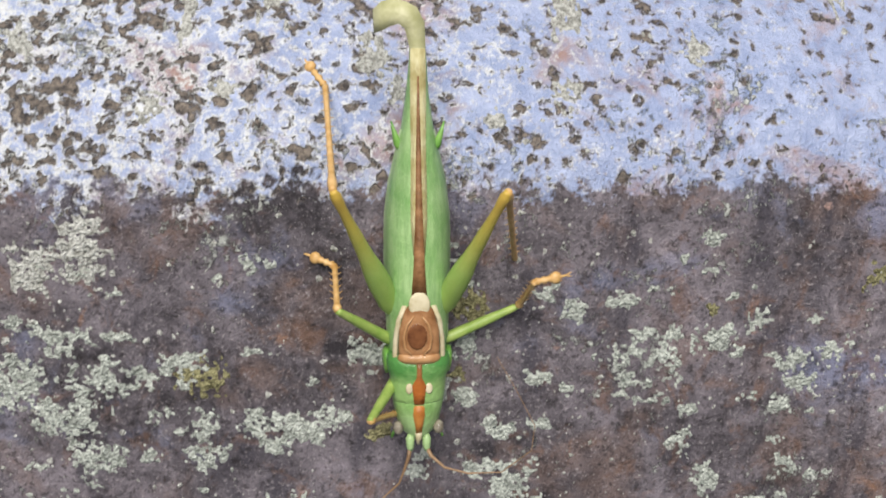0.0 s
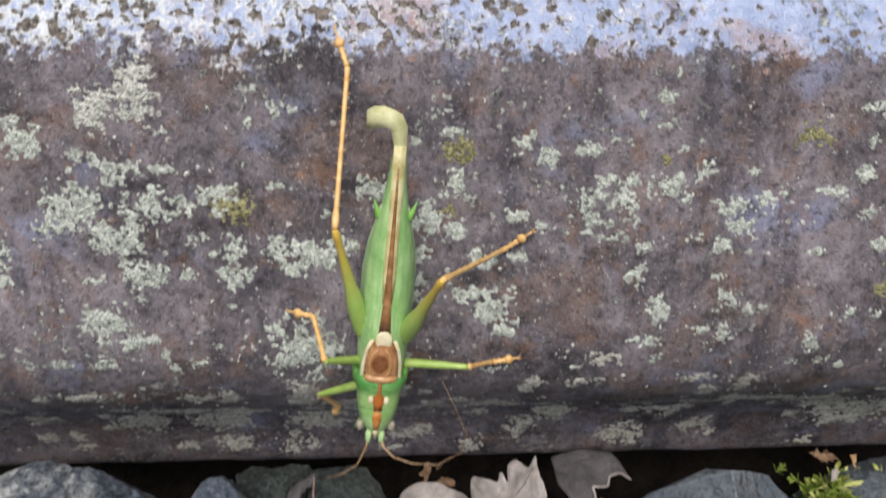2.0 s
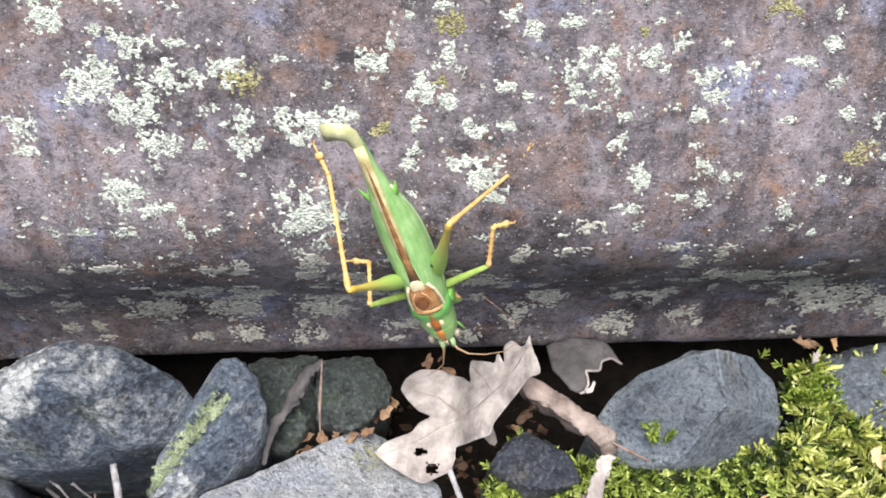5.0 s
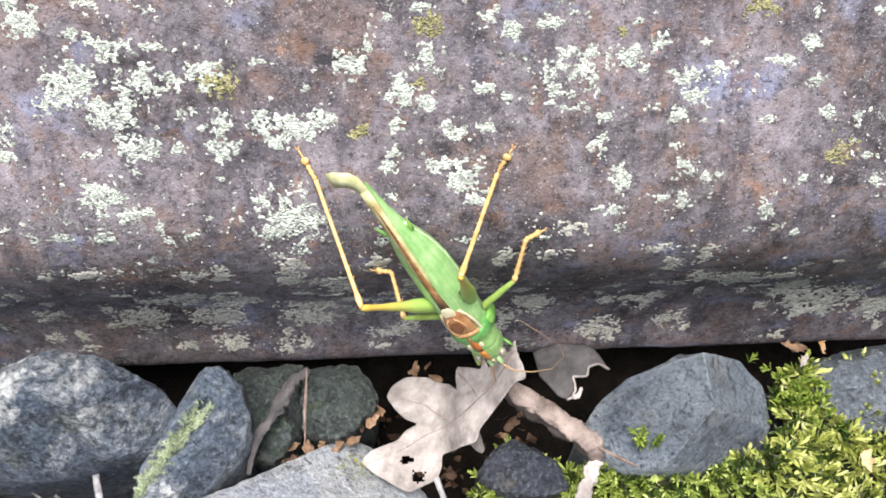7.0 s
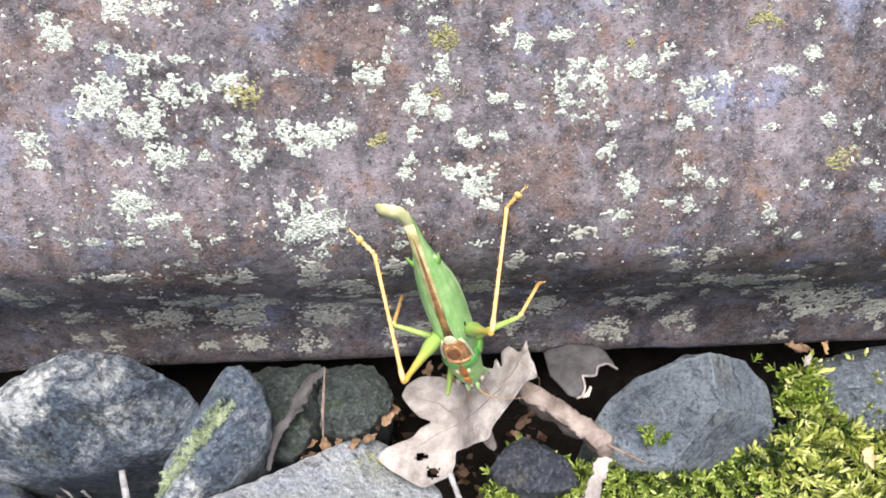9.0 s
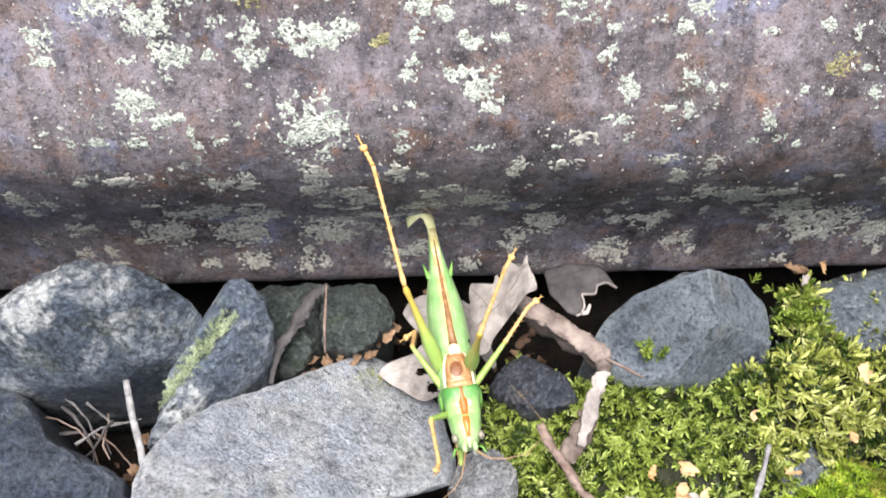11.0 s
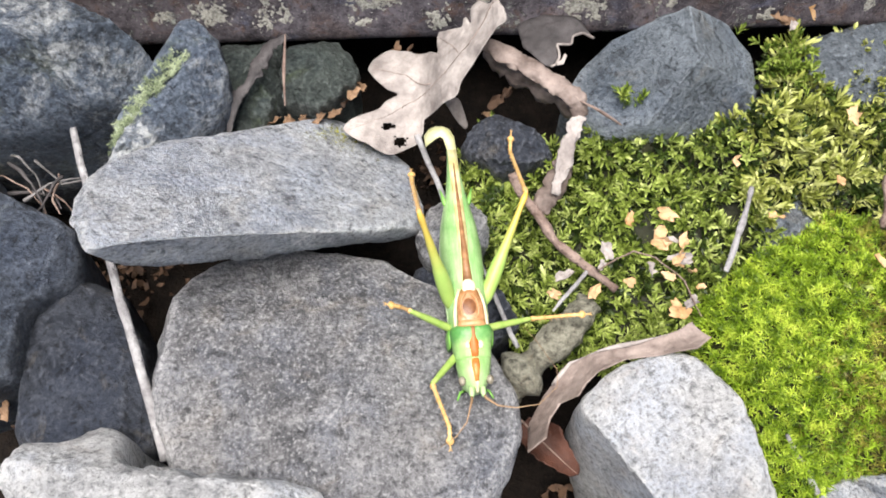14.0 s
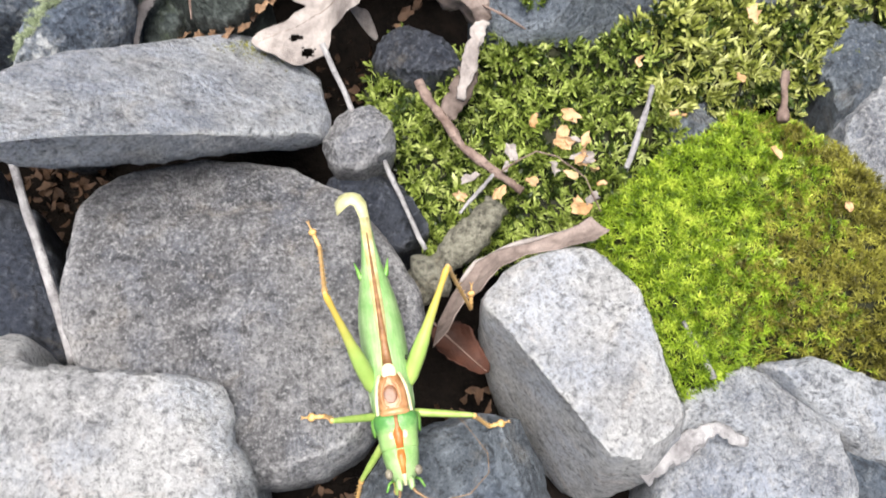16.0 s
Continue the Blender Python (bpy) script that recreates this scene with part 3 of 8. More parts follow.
    stone([(45, 3), (50, 9.5), (58, 14), (69.5, 17.8), (78, 17), (85, 12), (87, 4), (87, -5), (76.6, -6.5), (64, -6.5), (52, -5)],
          17, GREY, "blue-grey stone broken to a ridge beside the rail", (0.0, 0.0), None, 0.8, 0.0, 31, 0.5,
          cuts=(((0.57, -0.14, 0.80), (70.0, 13.5, 15.6)), ((-0.44, -0.22, 0.87), (69.0, 13.5, 15.6)), ((0.12, 0.96, 0.22), (69, 15.2, 15.2)), ((-0.42, 0.72, 0.55), (68.5, 15.0, 15.4)), ((0.35, -0.75, 0.55), (74, 2, 9.0)), ((0.9, 0.1, 0.25), (86.0, 4, 5)), ((0.05, -0.9, 0.35), (80, -5.0, 6))), chips=1)
    stone([(95, 16), (105, 20), (116, 22), (127, 20), (122, 3), (107, 1), (97, 8)], 1, GREY, "rounded grey stone half grown over by moss", seed=33, dome=3)
    stone([(24, -1), (33, 6), (41, 0), (43, -7), (31, -9)], -5, DARK, "dark stone under the oak leaf", seed=35, dome=2)
    stone([(13, -26.5), (16, -19), (22.5, -17.5), (27.5, -22.5), (27, -27.5), (20.5, -31), (15, -30.5)], 2, MID, "small rounded grey pebble wedged between stones", (0, 0), 16, 2.0, 1.5, 37, 0.8, cuts=(((-0.5, 0.5, 0.7), (16, -23, 0.5)), ((0.1, -0.7, 0.6), (20, -29, 1.5))))
    stone([(13, -28), (25, -27), (29, -33), (33, -42), (24, -46), (14, -40)], -9, DARK, "dark stone at the bottom of the gap", seed=39)
    stone([(119, -14), (127, -4), (135, -4), (138, -9), (130, -22), (121, -27)], 0, GREY, "flat grey stone beyond the moss", seed=41)
    stone([(121, -27), (132, -18), (142, -28), (136, -48), (121, -46)], 0, PALE, "flat pale stone beyond the moss", seed=43)
    stone([(84, -18), (98, -19), (97, -28), (84, -30)], -6, GREY, "grey stone showing through the moss", seed=45)


build_stones()


# ---- lichen on the rail ----
def lichen(x, s, w, h, material, label, seed):
    """A lacy crust on the rail: small cells, kept where a noise lets it grow, with a raised middle."""
    step = 0.26
    nx, ns = int(w / step) + 4, int(h / step) + 4
    keep, verts, faces, index = {}, [], [], {}
    for i in range(-nx // 2 - 1, nx // 2 + 2):
        for j in range(-ns // 2 - 1, ns // 2 + 2):
            px, ps = i * step, j * step
            r = math.hypot(px / (0.62 * w), ps / (0.62 * h))
            grow = 0.82 - r + 0.7 * soft_noise((px, ps, seed), 2.2, seed * 0.37) + 0.95 * soft_noise((px, ps, seed), 0.62, seed)
            if grow > 0:
                keep[i, j] = grow

    def corner(i, j):
        if (i, j) not in index:
            near = [keep.get((i - a, j - b)) for a in (0, 1) for b in (0, 1)]
            edge = any(v is None for v in near)
            jitter = 0.08
            kept = [(a, b) for a in (0, 1) for b in (0, 1) if (i - a, j - b) in keep]
            pull = (0, 0.75, 0.2, 0, 0)[len(kept)] * step / max(1, len(kept))
            px = i * step + pull * sum(0.5 - a for a, b in kept) + random.uniform(-jitter, jitter)
            ps = j * step + pull * sum(0.5 - b for a, b in kept) + random.uniform(-jitter, jitter)
            p, n = on_rail(x + px, s + ps)
            lift = -0.03 if edge else 0.07 + random.uniform(0, 0.12)
            index[i, j] = len(verts)
            verts.append(tuple((p + n * lift) * MM))
        return index[i, j]

    for i, j in keep:
        faces.append((corner(i, j), corner(i + 1, j), corner(i + 1, j + 1), corner(i, j + 1)))
    if not faces:
        return
    mesh = bpy.data.meshes.new("lichen_patch")
    mesh.from_pydata(verts, [], faces)
    mesh.materials.append(material)
    mesh.shade_smooth()
    tagged(new("lichen_patch", mesh), label, "lichen", "lichen on the rail")


def build_lichens():
    west = [(-50, 10.3, 5, 5.2), (-56, 27.9, 4.1, 8.2), (-44, 19.1, 7.9, 6.2), (-47, 22.7, 5, 3.6), (-36, 14, 4.8, 3.1), (-33, 19.3, 9.7, 4.5),
            (-24, 18.6, 6.7, 4.5), (-38, 24.2, 10.8, 4.1), (-34, 29.8, 5.9, 4.6), (-41, 37.7, 7, 5.8), (-37, 41.2, 7, 3), (-21, 30.6, 5.8, 3.8),
            (-21, 25.9, 4.8, 3.2), (-10, 27.1, 8.5, 5.6), (-15, 26.5, 3.8, 3.2), (-5, 26.3, 3.3, 3.3), (-11, 43, 11.2, 13), (0, 17.6, 4.2, 4.5)]
    east = [(11, 16, 4.7, 3.6), (8, 21.9, 5.7, 5.1), (7, 27.4, 2.4, 3.3), (3, 12.8, 2.8, 3.6), (18, 35.4, 6.7, 5.8), (20, 39.4, 3.4, 4), (15, 27.6, 2.4, 2.4),
            (32, 18.2, 6.2, 4.1), (33, 21.9, 2.9, 2.8), (38, 19.2, 4.3, 5.5), (45, 16.5, 6.8, 4.6), (50, 14.3, 3.4, 3.2), (56, 20, 5, 3.7), (57, 22.6, 4.5, 2.8),
            (61, 18.6, 5, 3.7), (54, 26.1, 3, 2.9), (41, 31, 3.4, 3.4), (45, 37, 5.5, 5), (44, 42.1, 3, 2.6), (56, 40.9, 2, 4.1), (71, 42.8, 2.6, 4.5), (76, 14.2, 3.1, 2.8), (26, 12.2, 2.8, 2.7)]
    front = [(73, 67.4, 14.1, 9), (100, 87, 17.6, 14), (114, 93.2, 8.5, 10), (52, 97.3, 9.7, 8.2), (36, 86.1, 7.3, 6.9), (35, 52.2, 6.1, 3.4), (53, 51.4, 6.3, 2.7),
             (-11, 85, 13.2, 13), (-30, 86.4, 11, 12), (-28, 97.3, 7.7, 5), (-34, 72.9, 6.9, 10), (-46, 55, 9.6, 4.2), (-43, 85.2, 6.2, 12), (8, 94.5, 7.5, 5.7),
             (30, 92.4, 6.2, 10), (67, 93.7, 7.8, 7), (-29, 56.5, 6.3, 4.4), (37, 45.9, 5, 3.3), (-5, 62, 7.4, 6), (62, 51.9, 6.4, 2.4), (89, 78.7, 7.7, 12), (21, 67.3, 6.6, 9.9)]
    top = [(-34, 2.9, 6.1, 9), (-40, 5.5, 5.9, 6.3), (25, -15.2, 4.3, 4.2), (42, -21.1, 2.9, 3.4), (63, -26, 3.3, 3.8), (4, -16, 4.2, 3.8), (-42, -22.2, 3.8, 3.2),
           (-17, -16.5, 3.5, 3), (1, -20.9, 3.6, 5.8), (-10, -26.9, 5.2, 3.7), (43, -27.9, 3.2, 2.4), (25, -25, 4.5, 4.5), (47, -13.5, 1.7, 1.7), (-22, -23.8, 2.2, 2.5), (16, -12.2, 2.4, 2.2), (-26, -14, 3.6, 2.9), (10, -28.3, 3.7, 2.9)]
    ochre = [(12, 11.1, 4.7, 3.6), (11, 20.3, 2.1, 1.6), (44, 12.4, 1.7, 1.6), (67, 8.9, 5.1, 3.6), (-21, 19.5, 5.7, 4.5), (83, 32, 4.8, 4.9), (1, 28.2, 2.8, 2.8)]
    seed = 1.0
    chance = random.Random(12)
    low = [(chance.uniform(-70, 120), chance.uniform(52, 102), chance.uniform(2.0, 6), chance.uniform(2.0, 7)) for _ in range(110)]
    spread = [(chance.uniform(-62, 90), chance.uniform(3, 48), chance.uniform(1.2, 4.2), chance.uniform(1.0, 2.6)) for _ in range(110)]
    for patches, material, label in ((west, LICHEN, "pale grey-green lichen crust on the rusty rail flank"), (east, LICHEN, "small pale grey-green lichen crust on the rusty rail flank"),
                                     (front, LICHEN_TAN, "dull grey-tan lichen crust on the steep rail side"), (top, LICHEN_WHITE, "whitish lichen crust on the upper rail"),
                                     (low, LICHEN_TAN, "small grey-tan lichen crust on the steep rail side"),
                                     (spread, LICHEN, "tiny pale lichen crust on the rusty rail flank"), (ochre, LICHEN_OCHRE, "yellowish-ochre lichen crust on the rail flank")):
        for x, s, w, h in patches:
            seed += 1.37
            lichen(x, s, w, h, material, label, seed)


def build_specks():
    """Countless small lichen specks, one thin crust of flakes."""
    verts, faces = [], []
    for _ in range(5200):
        x, s = random.uniform(-75, 125), random.choice((random.uniform(-34, 48), random.uniform(2, 100)))
        if soft_noise((x, s, 0), 14, 7.7) < random.uniform(-0.5, 0.5):
            continue
        size, sides = random.choice((0.10, 0.13, 0.17, 0.22, 0.3, 0.48)) * random.uniform(0.7, 1.2), 6
        p, n = on_rail(x, s)
        base = len(verts)
        verts.append(tuple((p + n * (0.12 + 0.2 * size)) * MM))
        for k in range(sides):
            a, r = 2 * math.pi * k / sides, size * random.uniform(0.35, 1.5)
            q, m = on_rail(x + r * math.cos(a), s + r * math.sin(a))
            verts.append(tuple((q - m * 0.04) * MM))
        faces += [(base, base + 1 + k, base + 1 + (k + 1) % sides) for k in range(sides)]
    mesh = bpy.data.meshes.new("lichen_specks")
    mesh.from_pydata(verts, [], faces)
    mesh.materials.append(LICHEN_WHITE)
    tagged(new("lichen_specks", mesh), "tiny whitish lichen specks sprinkled over the rail", "lichen", kind="stuff")


build_lichens()
build_specks()


# ---- moss ----
def inside(corners, x, y):
    hit = False
    for (ax, ay), (bx, by) in zip(corners, corners[1:] + corners[:1]):
        if (ay > y) != (by > y) and x < ax + (y - ay) * (bx - ax) / (by - ay):
            hit = not hit
    return hit


def scatter(template, faces, spots, name, material, label):
    """Copies a template (n x 3, mm) to spots (place, yaw, tilt, lean, size) in one mesh."""
    verts, polys = [], []
    for place, yaw, tilt, lean, size in spots:
        turn = np.array(Euler((tilt, lean, yaw)).to_matrix())
        base = sum(len(v) for v in verts)
        verts.append((template * size) @ turn.T + np.array(place))
        polys.append(faces + base)
    mesh = bpy.data.meshes.new(name)
    mesh.from_pydata((np.concatenate(verts) * MM).tolist(), [], np.concatenate(polys).tolist())
    mesh.materials.append(material)
    mesh.shade_smooth()
    return tagged(new(name, mesh), label, "moss", kind="stuff")


def leaflets(count, length, width, low, high, rise, rows=((0.0, 0.35), (0.3, 0.95), (0.62, 0.85), (0.85, 0.45), (1.0, 0.03))):
    """A shoot of pointed keeled leaflets, spreading below and tightening to its tip."""
    verts, faces = [], []
    for k in range(count):
        f = k / (count - 1)
        a, up, size = k * 2.4, radians(low + (high - low) * f), length * (1 - 0.38 * f)
        c, s = math.cos(a), math.sin(a)
        base = len(verts)
        for g, w in rows:
            r, z = size * g * math.cos(up), rise * f + size * g * math.sin(up) - 0.16 * size * g * g
            w *= width * (1 - 0.3 * f)
            for side in (-1, 1):
                verts.append((r * c - side * w * s, r * s + side * w * c, z + 0.3 * w))
            verts.append((r * c, r * s, z - 0.25 * w))
        for q in range(len(rows) - 1):
            b = base + 3 * q
            faces += [(b, b + 2, b + 5, b + 3), (b + 2, b + 1, b + 4, b + 5)]
    return np.array(verts), np.array(faces)


def leafy_shoot():
    """A plump shoot tip of overlapping leaves, drawn out to a point."""
    return leaflets(12, 2.5, 0.29, 44, 86, 2.2, ((0.0, 0.45), (0.38, 1.0), (0.72, 0.75), (1.0, 0.03)))


def star_shoot():
    return leaflets(11, 1.75, 0.115, 20, 82, 1.1, ((0.0, 0.7), (0.45, 1.0), (1.0, 0.05)))


LEAFY_BED = [(20, -6), (30, 2), (38, 0), (48, -3), (56, -3), (70, -4), (84, -4), (88, 4), (90, 12), (100, 16), (140, 14), (139, -6), (118, -14), (114, -23), (97, -21), (84, -29), (72, -38), (68, -47), (48, -49), (34, -45), (28, -25)]
STAR_BED = [(69, -40), (83, -30), (100, -21), (113, -26), (120, -33), (134, -50), (124, -82), (104, -77), (93, -77), (88, -79), (78, -83), (72, -74), (69, -61), (66, -51)]


STAR_RIM = around(STAR_BED, 60)


def bed_height(x, y):
    """The moss bed's surface: low around the twig, rising towards the rail and the stones."""
    rise = 0.20 * max(0, min(50, x - 40)) + 0.16 * max(-10, min(40, y + 35))
    rise += 7.0 * math.exp(-((y + 5) / 6.0) ** 2) * min(1.0, max(0.0, (x - 46) / 8), max(0.0, (94 - x) / 8))
    return -16.5 + rise + 2.6 * soft_noise((x, y, 0), 22, 4.4) + 1.8 * soft_noise((x, y, 0), 7, 2.4)


def cushion_height(x, y):
    # a domed cushion that falls off towards its rim
    d = min(math.dist((x, y), c) for c in STAR_RIM)
    return -13 + 17.5 * (1 - math.exp(-d / 3.2)) + 2.2 * soft_noise((x, y, 0), 9, 2.2) + 1.5 * soft_noise((x, y, 0), 3.5, 1.2)


def build_moss():
    def bed(outline, height, name, material, label, lower):
        xs, ys = [c[0] for c in outline], [c[1] for c in outline]
        verts, faces, at = [], [], {}
        step = 2.0
        for i in range(int((max(xs) - min(xs)) / step) + 2):
            for j in range(int((max(ys) - min(ys)) / step) + 2):
                x, y = min(xs) + i * step, min(ys) + j * step
                if inside(outline, x, y):
                    at[i, j] = len(verts)
                    verts.append((x * MM, y * MM, (height(x, y) - lower) * MM))
        for i, j in at:
            if all(k in at for k in ((i + 1, j), (i, j + 1), (i + 1, j + 1))):
                faces.append((at[i, j], at[i + 1, j], at[i + 1, j + 1], at[i, j + 1]))
        mesh = bpy.data.meshes.new(name)
        mesh.from_pydata(verts, [], faces)
        mesh.materials.append(material)
        mesh.shade_smooth()
        tagged(new(name, mesh), label, "moss", kind="stuff")

    def spots(outline, height, count, size, tilt, keep=lambda x, y: True, apart=0.0):
        xs, ys = [c[0] for c in outline], [c[1] for c in outline]
        out = []
        for _ in range(count * 12):
            if len(out) == count:
                break
            x, y = random.uniform(min(xs), max(xs)), random.uniform(min(ys), max(ys))
            if inside(outline, x, y) and keep(x, y) and (not apart or all(math.hypot(x - p[0][0], y - p[0][1]) > apart for p in out)):
                out.append(((x, y, height(x, y) + random.uniform(-2.6, 1.2)), random.uniform(0, 6.28), random.gauss(0, tilt), random.gauss(0, tilt), size * random.uniform(0.7, 1.25)))
        return out

    def clusters(count, apart, size, spread, keep):
        """Tufts of several shoots leaning outwards from one root."""
        out = []
        for (x, y, z), yaw, *_ in spots(LEAFY_BED, bed_height, count, 1.0, 0.0, keep, apart):
            many = random.choice((3, 4, 5, 5, 6))
            for k in range(many):
                a = yaw + 2 * math.pi * k / many + random.gauss(0, 0.3)
                r = random.uniform(0.2, 1.3)
                out.append(((x + r * math.sin(a), y - r * math.cos(a), z + random.uniform(-0.8, 0.8)), a, radians(random.gauss(spread, 14)), random.gauss(0, 0.2), size * random.uniform(0.65, 1.25)))
        return out

    gaps = lambda x, y: soft_noise((x, y, 0), 9, 9.1) > -0.46 and not (86 < x < 96 and -27 < y < -20)
    drier = lambda x, y: x + 0.5 * y + 8 * soft_noise((x, y, 0), 12, 3.3) > 78
    shoot, faces = leafy_shoot()
    scatter(shoot, faces, clusters(420, 2.15, 1.15, 42, lambda x, y: gaps(x, y) and not drier(x, y)), "leafy_moss", MOSS_LEAFY, "green leafy moss growing over the ballast")
    scatter(shoot, faces, clusters(185, 2.9, 1.45, 50, lambda x, y: gaps(x, y) and drier(x, y)), "feathery_moss", MOSS_YELLOW, "yellow-green plump moss shoots beside the leafy moss")
    # low shoots near black: the shade between tufts is put into their colour
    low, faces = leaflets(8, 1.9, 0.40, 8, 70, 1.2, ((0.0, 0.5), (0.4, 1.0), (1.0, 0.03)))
    scatter(low, faces, spots(LEAFY_BED, lambda x, y: bed_height(x, y) - 1.0, 1500, 1.25, 0.5, gaps), "moss_understory", MOSS_UNDER_SHADE, "short green moss between taller shoots, darkened as gap shade")
    star, faces = star_shoot()
    brown = lambda x, y: soft_noise((x, y, 0), 20, 6.3) + (x - 97) / 14 - (y + 55) / 70 + random.gauss(0, 0.55) > 0.1
    scatter(star, faces, spots(STAR_BED, cushion_height, 4300, 1.0, 0.45, lambda x, y: not brown(x, y)), "star_moss", MOSS_FINE, "bright green cushion of fine star moss")
    scatter(star, faces, spots(STAR_BED, cushion_height, 3300, 0.95, 0.45, brown), "browning_moss", MOSS_BROWN, "olive-brown drying part of the star moss cushion")
    # base and mat hold the shade under the shoots in their colour
    bed(STAR_BED, cushion_height, "moss_base", MOSS_GAP_SHADE, "dense base of the star moss cushion, darkened as gap shade", 1.6)
    bed(LEAFY_BED, bed_height, "moss_mat", MOSS_GAP_SHADE, "mat of old moss under the green shoots, darkened as gap shade", 1.5)
    shoot, faces = leafy_shoot()
    sprigs = [((x + random.gauss(0, 1.2), y + random.gauss(0, 0.8), 6.5), random.uniform(0, 6), random.gauss(0, 0.6), random.gauss(0, 0.6), 0.85) for x, y in ((93, -43), (97, -42), (99, -44), (108, -42), (96, -60), (88, -56))]
    scatter(shoot, faces, sprigs, "moss_sprig", MOSS_LEAFY, "pale leafy sprigs standing in the star moss")
    # small tufts on stones
    tuft = [((57 + random.gauss(0, 1.6), -1 + random.gauss(0, 1.3), 6 + random.uniform(-1, 3)), random.uniform(0, 6), random.gauss(0, 0.5), random.gauss(0, 0.5), 0.95) for _ in range(10)]
    tuft += [((95 + random.gauss(0, 4), 10 + random.gauss(0, 4), 2 + random.uniform(-2, 2)), random.uniform(0, 6), random.gauss(0, 0.6), random.gauss(0, 0.6), 1.0) for _ in range(55)]
    shoot, faces = leafy_shoot()
    scatter(shoot, faces, tuft, "moss_tuft", MOSS_TUFT, "small leafy moss tufts beside the stones at the rail")
    grooved = [ob for ob in bpy.data.objects if ob.type == "MESH" and LICHENED.name in ob.data.materials][0]
    skin = [(v.co + grooved.location) / MM for v in grooved.data.vertices]
    ridge = []
    for _ in range(300):
        f = random.random()
        x, y = -31 - 13 * f + random.gauss(0, 1.1), 8.5 - 16 * f + random.gauss(0, 0.9)
        z = max([p.z for p in skin if abs(p.x - x) < 1.0 and abs(p.y - y) < 1.0] or [-9])
        ridge.append(((x, y, z - random.uniform(0.0, 0.7)), random.uniform(0, 6), random.gauss(0, 0.7), random.gauss(0, 0.7), random.uniform(0.4, 0.75)))
    star, faces = star_shoot()
    scatter(star, faces, ridge, "stone_moss", MOSS_PALE, "pale green moss along the groove of a stone")
    green = [((random.gauss(-1, 4), random.gauss(0, 3.5), 0), 0, 0, 0, 0.3) for _ in range(260)]
    green = [((x, y, 13.7 - 0.403 * (x + 16.0) - 0.708 * (y + 19.1)), random.uniform(0, 6), random.gauss(0, 0.4), random.gauss(0, 0.4), random.uniform(0.15, 0.4)) for (x, y, z), *_ in green if -9 < x < 8 and y < 5 - 0.9 * abs(x + 3)]
    scatter(star, faces, green, "stone_moss", MOSS_BROWN, "thin olive moss film on the flat stone")


MOSS_YELLOW = moss_skin("yellowish_moss", (0.09, 0.115, 0.014), (0.46, 0.50, 0.11), (0.74, 0.74, 0.40), 60)
# near-black green paints the shade between the taller shoots
MOSS_UNDER_SHADE = moss_skin("gap_shade_moss", (0.005, 0.010, 0.001), (0.030, 0.055, 0.007), (0.08, 0.12, 0.02), 60)
MOSS_TUFT = moss_skin("tuft_moss", (0.03, 0.06, 0.006), (0.22, 0.31, 0.04), (0.50, 0.55, 0.16))
# near-black brown-green paints the shade under the shoots
MOSS_GAP_SHADE = leaf_skin("gap_shade_moss_base", (0.006, 0.008, 0.002), (0.022, 0.024, 0.006), (0.03, 0.025, 0.012))
MOSS_PALE = moss_skin("pale_stone_moss", (0.14, 0.18, 0.10), (0.36, 0.43, 0.26), (0.66, 0.72, 0.52))
build_moss()


